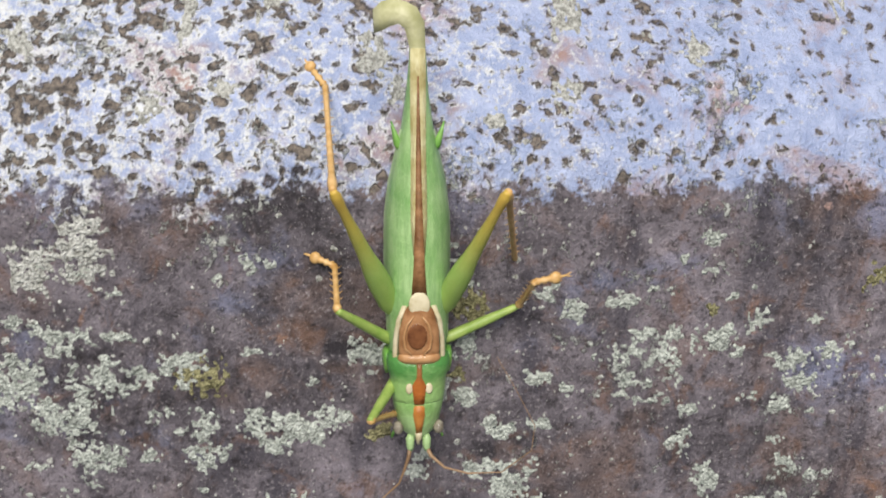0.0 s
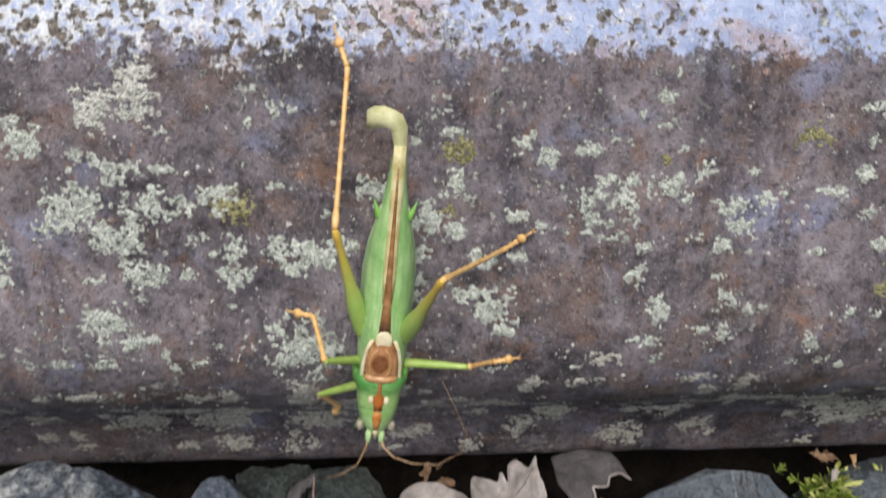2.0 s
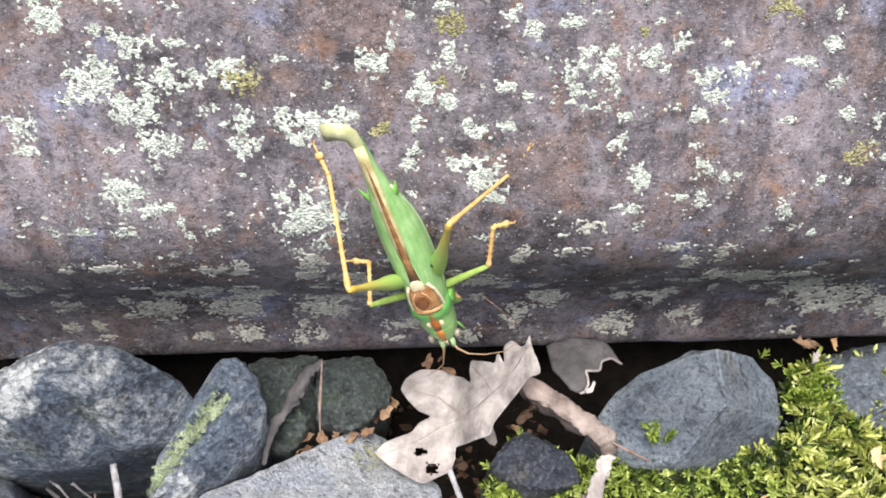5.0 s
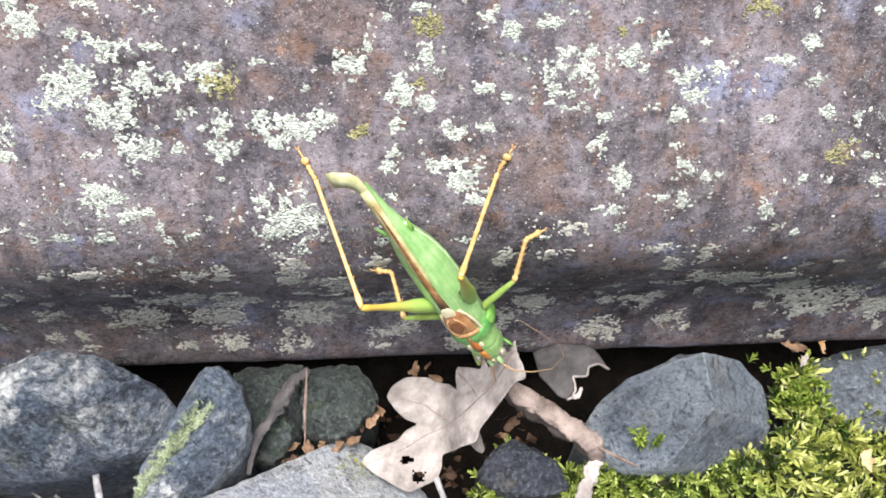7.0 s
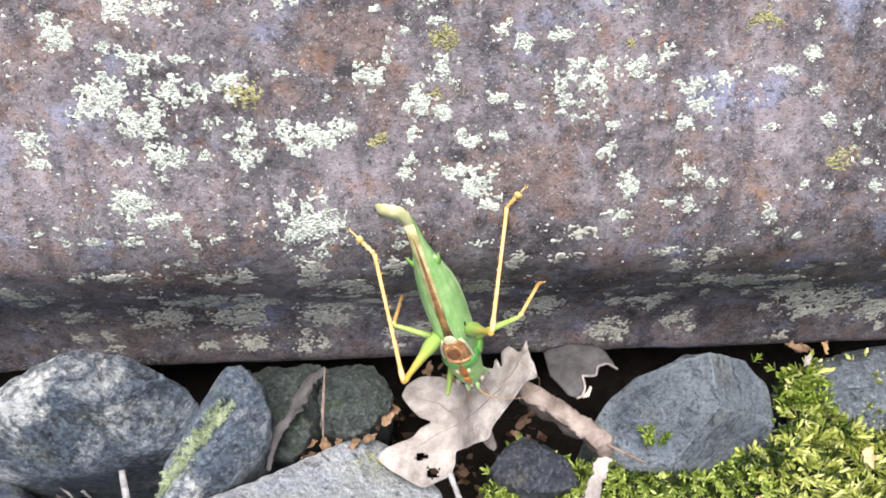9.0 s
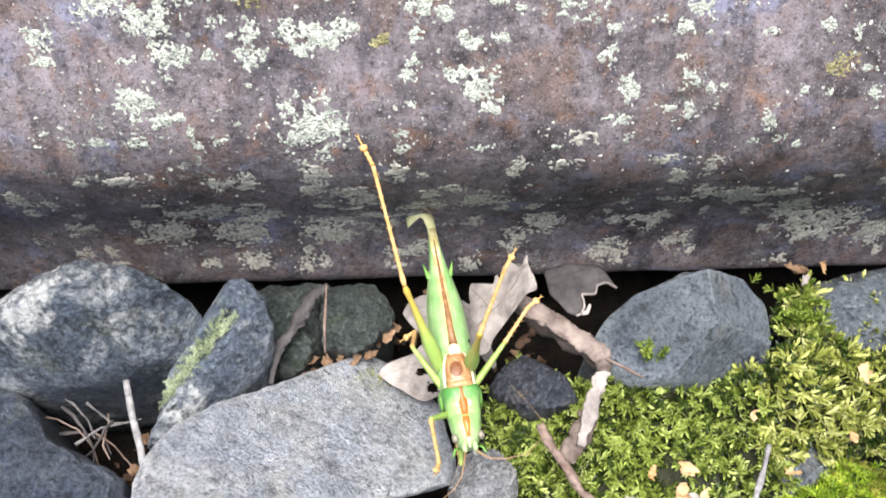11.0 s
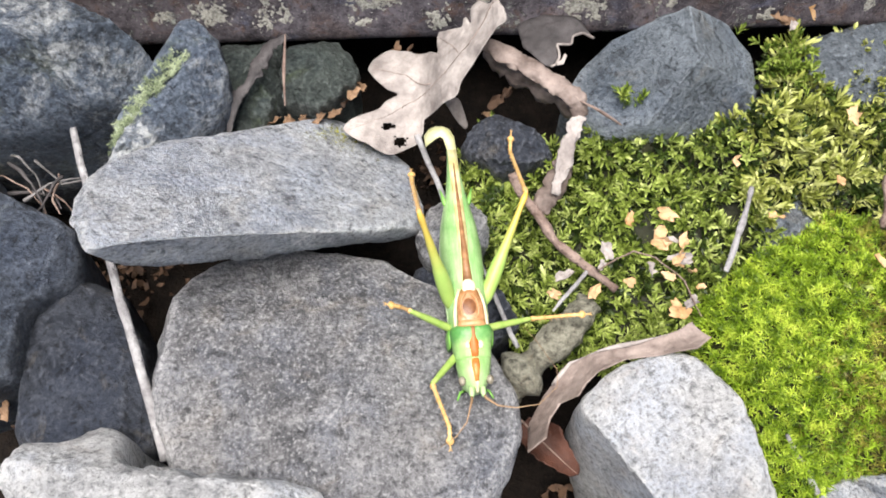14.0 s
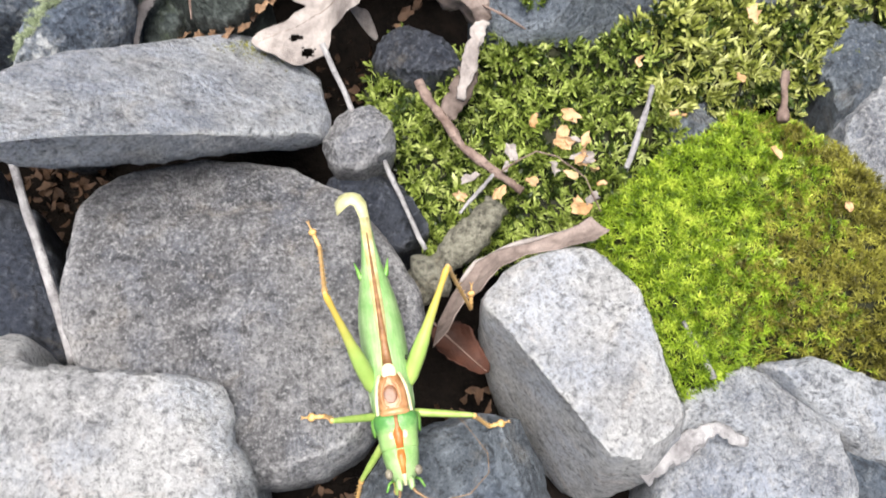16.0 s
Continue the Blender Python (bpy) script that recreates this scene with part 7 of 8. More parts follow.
    hold(("middle", "right", 1), [
        (0, pose(0.00933, -0.00393, 0.00756, -114.0, -3.9, -0.0)), (0.5, pose(0.00910, -0.00327, 0.00834, -35.1, -0.0, -160.5)),
        (1, pose(0.01163, 0.00049, 0.00724, -60.2, -0.0, -24.0)), (1.5, pose(0.00995, -0.00362, 0.00712, -57.7, -0.0, -177.9)),
        (2, pose(0.00823, -0.00196, 0.00982, -61.4, -0.0, -144.6)), (2.5, pose(0.00871, -0.00310, 0.00881, -58.1, -0.0, -138.7)),
        (3, pose(0.00899, -0.00335, 0.00839, -109.6, -15.2, -0.0)), (3.5, pose(0.01022, -0.00272, 0.00756, -95.2, -15.5, -0.0)),
        (4, pose(0.00916, -0.00407, 0.00760, -60.1, -0.0, -178.8)), (4.5, pose(0.00842, -0.00376, 0.00857, -106.9, -4.0, -0.0)),
        (7, pose(0.00804, -0.00583, 0.00669, -36.7, -0.0, 176.0)), (7.5, pose(0.00944, -0.00533, 0.00567, -29.8, -0.0, 178.8)),
        (8, pose(0.00942, -0.00515, 0.00599, 4.4, -0.0, 166.9)), (8.5, pose(0.00898, -0.00600, 0.00516, -4.4, -0.0, 141.7)),
        (9.2, pose(0.01242, -0.00186, -0.00148, -94.0, -15.6, -0.0)), (9.8, pose(0.01150, 0.00360, 0.00742, -60.3, -0.0, -58.9)),
        (10.4, pose(0.01192, 0.00404, 0.00660, -59.1, -0.0, -56.5)), (11, pose(0.00778, -0.00704, 0.00466, -44.7, -0.0, 167.5)),
        (11.5, pose(0.00612, 0.00062, 0.01160, -88.3, -23.9, -0.0)), (12, pose(0.01226, 0.00432, 0.00582, 26.2, -0.0, -34.9)),
        (12.5, pose(0.00818, 0.00205, 0.01072, -46.2, -0.0, -127.4)), (13, pose(0.01234, 0.00140, 0.00618, 40.7, -0.0, -83.3)),
        (13.5, pose(0.01053, 0.00082, 0.00872, -60.5, -0.0, -123.4)), (14, pose(0.01074, 0.00027, 0.00838, -114.4, -7.2, -0.0)),
        (14.5, pose(0.01194, 0.00310, 0.00683, 53.1, -0.0, -41.5)), (15, pose(0.00931, -0.00106, 0.00938, -63.6, -0.0, -158.2)),
        (15.5, pose(0.01128, 0.00441, 0.00747, -64.1, -0.0, -37.2)), (16, pose(0.01011, 0.00273, 0.00921, -105.6, -9.9, -0.0)),
    ])
    hold(("middle", "right", 2), [
        (0, pose(0.00986, -0.00740, -0.00019, -15.8, -0.0, -110.0)), (0.5, pose(0.01143, -0.00983, 0.00346, -38.3, -0.0, -89.0)),
        (1, pose(0.01335, 0.00435, -0.00014, -24.4, -0.0, -81.9)), (1.5, pose(0.01011, -0.00816, -0.00007, -26.0, -0.0, -78.7)),
        (2, pose(0.01058, -0.00527, 0.00235, -22.9, -0.0, -86.9)), (2.5, pose(0.01167, -0.00647, 0.00159, -41.9, -0.0, -77.0)),
        (3, pose(0.01109, -0.00620, 0.00066, -30.4, -0.0, -99.9)), (3.5, pose(0.01248, -0.00350, -0.00060, -20.1, -0.0, -92.3)),
        (4, pose(0.00925, -0.00830, 0.00023, -18.4, -0.0, -89.0)), (4.5, pose(0.00898, -0.00623, 0.00045, -20.3, -0.0, -90.5)),
        (7, pose(0.00756, -0.01262, 0.00161, -16.7, -0.0, -97.6)), (7.5, pose(0.00929, -0.01271, 0.00145, -20.6, -0.0, -88.4)),
        (8, pose(0.00750, -0.01341, 0.00664, -59.2, -0.0, -59.0)), (8.5, pose(0.00373, -0.01265, 0.00451, -61.7, -0.0, -4.1)),
        (9.2, pose(0.01470, -0.00245, -0.00965, -33.3, -0.0, -83.1)), (9.8, pose(0.01510, 0.00577, 0.00004, -12.5, -0.0, -74.8)),
        (10.4, pose(0.01556, 0.00644, -0.00069, -16.1, -0.0, -71.1)), (11, pose(0.00648, -0.01294, -0.00132, -42.5, -0.0, -82.1)),
        (11.5, pose(0.00956, 0.00087, 0.00383, -35.8, -0.0, -78.7)), (12, pose(0.01662, 0.01057, 0.00958, -54.6, -0.0, -128.1)),
        (12.5, pose(0.01285, -0.00153, 0.00458, 34.0, -0.0, -80.0)), (13, pose(0.01874, 0.00216, 0.01172, -18.4, -0.0, -96.1)),
        (13.5, pose(0.01403, -0.00149, 0.00133, 36.1, -0.0, -95.0)), (14, pose(0.01171, -0.00324, 0.00070, 44.4, -0.0, -86.0)),
        (14.5, pose(0.01532, 0.00691, 0.01363, -38.7, -0.0, -92.1)), (15, pose(0.01071, -0.00457, 0.00176, 39.8, -0.0, -92.3)),
        (15.5, pose(0.01353, 0.00737, -0.00017, 38.4, -0.0, -87.9)), (16, pose(0.01152, 0.00044, 0.00115, -15.0, -0.0, -98.3)),
    ])
    hold(("middle", "left", 0), [
        (0, pose(-0.00250, 0.00200, 0.00130, -8.1, -0.0, 111.2)), (0.5, pose(-0.00250, 0.00200, 0.00130, 16.6, 0.0, 88.8)),
        (1, pose(-0.00250, 0.00200, 0.00130, 36.5, -0.0, 101.6)), (1.5, pose(-0.00250, 0.00200, 0.00130, 16.5, -0.0, 120.5)),
        (2, pose(-0.00250, 0.00200, 0.00130, 13.1, -0.0, 96.7)), (2.5, pose(-0.00250, 0.00200, 0.00130, -12.8, 0.0, 73.8)),
        (3, pose(-0.00250, 0.00200, 0.00130, -11.7, 0.0, 78.9)), (3.5, pose(-0.00250, 0.00200, 0.00130, -23.6, 0.0, 82.8)),
        (4, pose(-0.00250, 0.00200, 0.00130, 10.9, -0.0, 118.1)), (4.5, pose(-0.00250, 0.00200, 0.00130, 14.3, -0.0, 115.3)),
        (7, pose(-0.00250, 0.00200, 0.00130, 5.0, -0.0, 120.7)), (7.5, pose(-0.00250, 0.00200, 0.00130, 3.5, -0.0, 123.1)),
        (8, pose(-0.00250, 0.00200, 0.00130, 0.7, -0.0, 126.2)), (8.5, pose(-0.00250, 0.00200, 0.00130, 12.6, -0.0, 131.3)),
        (9.2, pose(-0.00250, 0.00200, 0.00130, -6.8, -0.0, 105.2)), (9.8, pose(-0.00250, 0.00200, 0.00130, -44.5, 0.0, 35.0)),
        (10.4, pose(-0.00250, 0.00200, 0.00130, -51.3, 0.0, 46.8)), (11, pose(-0.00250, 0.00200, 0.00130, 16.5, -0.0, 133.6)),
        (11.5, pose(-0.00250, 0.00200, 0.00130, 1.1, 0.0, 88.0)), (12, pose(-0.00250, 0.00200, 0.00130, -5.3, -0.0, 93.4)),
        (12.5, pose(-0.00250, 0.00200, 0.00130, -19.3, -0.0, 113.1)), (13, pose(-0.00250, 0.00200, 0.00130, -38.8, 0.0, 88.3)),
        (13.5, pose(-0.00250, 0.00200, 0.00130, -36.3, -0.0, 110.5)), (14, pose(-0.00250, 0.00200, 0.00130, -21.0, -0.0, 105.2)),
        (14.5, pose(-0.00250, 0.00200, 0.00130, 35.4, 0.0, 63.9)), (15, pose(-0.00250, 0.00200, 0.00130, 36.8, 0.0, 84.4)),
        (15.5, pose(-0.00250, 0.00200, 0.00130, -0.0, -0.0, 107.2)), (16, pose(-0.00250, 0.00200, 0.00130, 1.6, 0.0, 77.3)),
    ])
    hold(("middle", "left", 1), [
        (0, pose(-0.01265, -0.00195, -0.00025, 55.5, -0.0, 171.7)), (0.5, pose(-0.01304, 0.00222, 0.00445, -55.4, 0.0, 44.8)),
        (1, pose(-0.01117, 0.00023, 0.00784, -61.1, 0.0, 33.1)), (1.5, pose(-0.01159, -0.00335, 0.00442, -52.5, -0.0, 117.1)),
        (2, pose(-0.01314, 0.00075, 0.00379, -50.7, 0.0, 63.4)), (2.5, pose(-0.01280, 0.00499, -0.00114, 53.3, -0.0, 169.0)),
        (3, pose(-0.01307, 0.00407, -0.00093, 52.2, -0.0, 172.4)), (3.5, pose(-0.01250, 0.00326, -0.00310, 23.5, -0.0, 178.8)),
        (4, pose(-0.01203, -0.00308, 0.00337, -2.3, -0.0, 166.6)), (4.5, pose(-0.01214, -0.00255, 0.00402, -1.1, -0.0, 161.5)),
        (7, pose(-0.01192, -0.00360, 0.00225, -14.1, -0.0, 142.6)), (7.5, pose(-0.01170, -0.00400, 0.00197, -17.8, -0.0, 146.1)),
        (8, pose(-0.01137, -0.00450, 0.00144, -28.0, -0.0, 137.2)), (8.5, pose(-0.01056, -0.00509, 0.00370, -43.8, -0.0, 136.8)),
        (9.2, pose(-0.01304, -0.00086, -0.00000, -91.7, 19.2, 0.0)), (9.8, pose(-0.00700, 0.00843, -0.00641, -49.5, 0.0, 31.9)),
        (10.4, pose(-0.00752, 0.00671, -0.00728, -61.9, -0.0, -18.5)), (11, pose(-0.01014, -0.00527, 0.00442, 14.4, -0.0, 135.9)),
        (11.5, pose(-0.01349, 0.00238, 0.00152, -50.5, 0.0, 67.7)), (12, pose(-0.01343, 0.00136, 0.00028, -58.2, -0.0, 107.5)),
        (12.5, pose(-0.01205, -0.00207, -0.00233, -21.6, -0.0, 122.4)), (13, pose(-0.01107, 0.00226, -0.00559, -54.6, 0.0, 60.2)),
        (13.5, pose(-0.01080, -0.00110, -0.00521, -61.4, 0.0, 57.9)), (14, pose(-0.01241, -0.00069, -0.00265, -17.9, -0.0, 97.6)),
        (14.5, pose(-0.01055, 0.00594, 0.00768, -53.3, 0.0, 19.1)), (15, pose(-0.01126, 0.00285, 0.00790, -43.8, -0.0, 100.4)),
        (15.5, pose(-0.01301, -0.00125, 0.00130, 55.3, -0.0, 103.0)), (16, pose(-0.01323, 0.00441, 0.00160, -81.4, 22.2, 0.0)),
    ])
    hold(("middle", "left", 2), [
        (0, pose(-0.01335, -0.00671, 0.00675, -10.6, -0.0, 98.4)), (0.5, pose(-0.01644, 0.00565, -0.00255, -7.4, 0.0, 89.6)),
        (1, pose(-0.01341, 0.00367, 0.00039, -6.1, 0.0, 82.0)), (1.5, pose(-0.01620, -0.00570, -0.00233, 5.6, -0.0, 93.2)),
        (2, pose(-0.01795, 0.00317, -0.00278, 2.3, -0.0, 106.3)), (2.5, pose(-0.01377, 0.00001, 0.00568, -41.5, 0.0, 60.0)),
        (3, pose(-0.01376, -0.00109, 0.00579, -42.3, 0.0, 62.0)), (3.5, pose(-0.01267, -0.00453, 0.00029, -17.6, 0.0, 78.7)),
        (4, pose(-0.01399, -0.01135, 0.00303, -16.7, 0.0, 78.6)), (4.5, pose(-0.01484, -0.01061, 0.00385, -27.8, 0.0, 58.3)),
        (7, pose(-0.01692, -0.01015, 0.00019, -43.1, 0.0, 59.3)), (7.5, pose(-0.01621, -0.01071, -0.00063, -45.8, 0.0, 68.6)),
        (8, pose(-0.01647, -0.01001, -0.00255, -17.1, -0.0, 112.1)), (8.5, pose(-0.01476, -0.00956, -0.00219, -10.9, -0.0, 107.9)),
        (9.2, pose(-0.01583, -0.00112, -0.00803, -29.8, 0.0, 81.7)), (9.8, pose(-0.00993, 0.01311, -0.01287, -48.8, 0.0, 40.6)),
        (10.4, pose(-0.00625, 0.01050, -0.01478, -40.4, 0.0, 45.8)), (11, pose(-0.01588, -0.01118, 0.00653, -12.4, -0.0, 125.7)),
        (11.5, pose(-0.01849, 0.00443, -0.00504, -24.5, -0.0, 118.3)), (12, pose(-0.01771, 0.00001, -0.00695, -25.4, -0.0, 115.8)),
        (12.5, pose(-0.01873, -0.00630, -0.00546, -3.4, -0.0, 117.0)), (13, pose(-0.01534, 0.00471, -0.01252, -16.5, 0.0, 75.3)),
        (13.5, pose(-0.01425, 0.00106, -0.01268, -19.1, 0.0, 73.2)), (14, pose(-0.02042, -0.00176, -0.00526, 5.1, 0.0, 88.9)),
        (14.5, pose(-0.01221, 0.01075, 0.00087, -9.4, -0.0, 99.5)), (15, pose(-0.01729, 0.00174, 0.00201, -21.3, -0.0, 118.9)),
        (15.5, pose(-0.01772, -0.00234, 0.00828, -108.5, 11.2, 0.0)), (16, pose(-0.01641, 0.00568, -0.00618, -19.8, -0.0, 96.8)),
    ])
    hold(("front", "right", 0), [
        (0, pose(0.00230, 0.00620, 0.00110, 100.3, -19.9, 180.0)), (0.5, pose(0.00230, 0.00620, 0.00110, 58.0, -0.0, -81.5)),
        (1, pose(0.00230, 0.00620, 0.00110, 38.0, -0.0, -74.8)), (1.5, pose(0.00230, 0.00620, 0.00110, 52.2, -0.0, -95.9)),
        (2, pose(0.00230, 0.00620, 0.00110, -30.8, -0.0, -50.8)), (2.5, pose(0.00230, 0.00620, 0.00110, -4.1, -0.0, -26.6)),
        (3, pose(0.00230, 0.00620, 0.00110, -29.9, -0.0, -36.0)), (3.5, pose(0.00230, 0.00620, 0.00110, -38.6, -0.0, -60.1)),
        (4, pose(0.00230, 0.00620, 0.00110, -36.2, -0.0, -20.4)), (4.5, pose(0.00230, 0.00620, 0.00110, -27.6, -0.0, -18.5)),
        (7, pose(0.00230, 0.00620, 0.00110, 2.1, -0.0, -14.4)), (7.5, pose(0.00230, 0.00620, 0.00110, 1.5, -0.0, -18.9)),
        (8, pose(0.00230, 0.00620, 0.00110, -26.3, -0.0, -21.2)), (8.5, pose(0.00230, 0.00620, 0.00110, -15.3, -0.0, -19.5)),
        (9.2, pose(0.00230, 0.00620, 0.00110, 24.0, -0.0, -20.1)), (9.8, pose(0.00230, 0.00620, 0.00110, 20.6, -0.0, -16.2)),
        (10.4, pose(0.00230, 0.00620, 0.00110, -22.8, -0.0, -26.9)), (11, pose(0.00230, 0.00620, 0.00110, 57.3, -0.0, -52.0)),
        (11.5, pose(0.00230, 0.00620, 0.00110, 48.3, -0.0, -63.8)), (12, pose(0.00230, 0.00620, 0.00110, 52.0, -0.0, -50.6)),
        (12.5, pose(0.00230, 0.00620, 0.00110, 19.1, -0.0, -22.7)), (13, pose(0.00230, 0.00620, 0.00110, 17.7, -0.0, -64.9)),
        (13.5, pose(0.00230, 0.00620, 0.00110, 45.8, -0.0, -48.6)), (14, pose(0.00230, 0.00620, 0.00110, 33.2, -0.0, -40.3)),
        (14.5, pose(0.00230, 0.00620, 0.00110, 32.6, -0.0, -69.1)), (15, pose(0.00230, 0.00620, 0.00110, 18.4, -0.0, -35.2)),
        (15.5, pose(0.00230, 0.00620, 0.00110, 36.5, -0.0, -60.2)), (16, pose(0.00230, 0.00620, 0.00110, -48.5, -0.0, -45.4)),
    ])
    hold(("front", "right", 1), [
        (0, pose(0.00582, 0.00807, 0.01081, -63.6, 0.0, 51.8)), (0.5, pose(0.00781, 0.00702, 0.01000, -58.8, 0.0, 79.5)),
        (1, pose(0.01029, 0.00838, 0.00756, -45.9, 0.0, 45.0)), (1.5, pose(0.00870, 0.00553, 0.00940, -30.8, -0.0, -24.0)),
        (2, pose(0.00929, 0.01189, -0.00428, -42.0, 0.0, 29.8)), (2.5, pose(0.00699, 0.01557, 0.00035, 6.6, -0.0, -4.9)),
        (3, pose(0.00765, 0.01356, -0.00413, -59.2, 0.0, 3.4)), (3.5, pose(0.00942, 0.01029, -0.00545, -50.2, 0.0, 43.0)),
        (4, pose(0.00526, 0.01414, -0.00510, -85.5, 4.3, 0.0)), (4.5, pose(0.00525, 0.01502, -0.00377, -82.4, 4.1, 0.0)),
        (7, pose(0.00491, 0.01636, 0.00149, -62.4, 0.0, 2.9)), (7.5, pose(0.00570, 0.01613, 0.00137, -63.2, -0.0, -2.9)),
        (8, pose(0.00570, 0.01498, -0.00355, -77.8, 0.8, 0.0)), (8.5, pose(0.00568, 0.01575, -0.00168, -70.8, -0.4, -0.0)),
        (9.2, pose(0.00560, 0.01521, 0.00537, -80.2, 6.3, 0.0)), (9.8, pose(0.00505, 0.01564, 0.00479, -69.4, 2.3, 0.0)),
        (10.4, pose(0.00668, 0.01483, -0.00298, -70.7, -6.1, -0.0)), (11, pose(0.00678, 0.00970, 0.00993, -44.6, 0.0, 5.7)),
        (11.5, pose(0.00857, 0.00929, 0.00893, -47.2, -0.0, -22.6)), (12, pose(0.00729, 0.01030, 0.00938, -28.8, -0.0, -15.7)),
        (12.5, pose(0.00613, 0.01536, 0.00453, 24.2, 0.0, 9.6)), (13, pose(0.01136, 0.01044, 0.00428, 95.3, 12.6, 180.0)),
        (13.5, pose(0.00779, 0.01104, 0.00863, -30.8, -0.0, -10.5)), (14, pose(0.00798, 0.01291, 0.00684, -37.7, 0.0, 24.0)),
        (14.5, pose(0.01057, 0.00935, 0.00675, 62.4, -0.0, -25.1)), (15, pose(0.00804, 0.01434, 0.00441, -51.0, 0.0, 86.6)),
        (15.5, pose(0.00963, 0.01039, 0.00735, -61.6, -0.0, 109.1)), (16, pose(0.00726, 0.01109, -0.00676, -69.1, -11.9, -0.0)),
    ])
    hold(("front", "right", 2), [
        (0, pose(0.00274, 0.01049, 0.00293, -60.7, 0.0, 47.7)), (0.5, pose(0.00333, 0.00785, 0.00247, -46.8, -0.0, -9.6)),
        (1, pose(0.00596, 0.01271, 0.00124, -25.4, -0.0, -9.4)), (1.5, pose(0.01177, 0.01244, 0.00489, -31.2, -0.0, -23.7)),
        (2, pose(0.00605, 0.01757, -0.01018, -37.4, -0.0, -15.4)), (2.5, pose(0.00773, 0.02427, 0.00137, 7.3, -0.0, -18.1)),
        (3, pose(0.00739, 0.01807, -0.01169, -35.9, -0.0, -11.0)), (3.5, pose(0.00558, 0.01440, -0.01221, -42.2, -0.0, -9.4)),
        (4, pose(0.00461, 0.01484, -0.01385, -34.7, -0.0, -9.0)), (4.5, pose(0.00464, 0.01618, -0.01247, -32.1, -0.0, -8.9)),
        (7, pose(0.00470, 0.02043, -0.00631, -15.7, -0.0, -8.1)), (7.5, pose(0.00590, 0.02009, -0.00648, -15.8, -0.0, -9.2)),
        (8, pose(0.00558, 0.01684, -0.01215, -31.4, -0.0, -10.5)), (8.5, pose(0.00573, 0.01864, -0.00999, -27.0, -0.0, -10.6)),
        (9.2, pose(0.00465, 0.01671, -0.00325, -18.7, -0.0, -11.4)), (9.8, pose(0.00472, 0.01874, -0.00344, -15.5, -0.0, -1.7)),
        (10.4, pose(0.00756, 0.01774, -0.01124, -29.7, -0.0, -11.0)), (11, pose(0.00615, 0.01593, 0.00375, -71.3, -14.2, -0.0)),
        (11.5, pose(0.01087, 0.01482, 0.00248, -85.6, -8.5, -0.0)), (12, pose(0.00938, 0.01772, 0.00514, -57.8, -0.0, -38.5)),
        (12.5, pose(0.00478, 0.02327, 0.00814, -66.1, 6.8, 0.0)), (13, pose(0.00945, 0.01125, 0.01284, -52.3, 0.0, 11.3)),
        (13.5, pose(0.00916, 0.01847, 0.00412, -3.9, -0.0, -28.6)), (14, pose(0.00515, 0.01927, 0.00147, -9.2, -0.0, -1.8)),
        (14.5, pose(0.01230, 0.01304, 0.01455, -84.4, -4.4, -0.0)), (15, pose(0.00252, 0.01467, -0.00243, -16.3, 0.0, 4.1)),
        (15.5, pose(0.00567, 0.00902, -0.00039, -29.0, -0.0, -40.3)), (16, pose(0.00896, 0.01423, -0.01480, -68.7, -8.7, -0.0)),
    ])
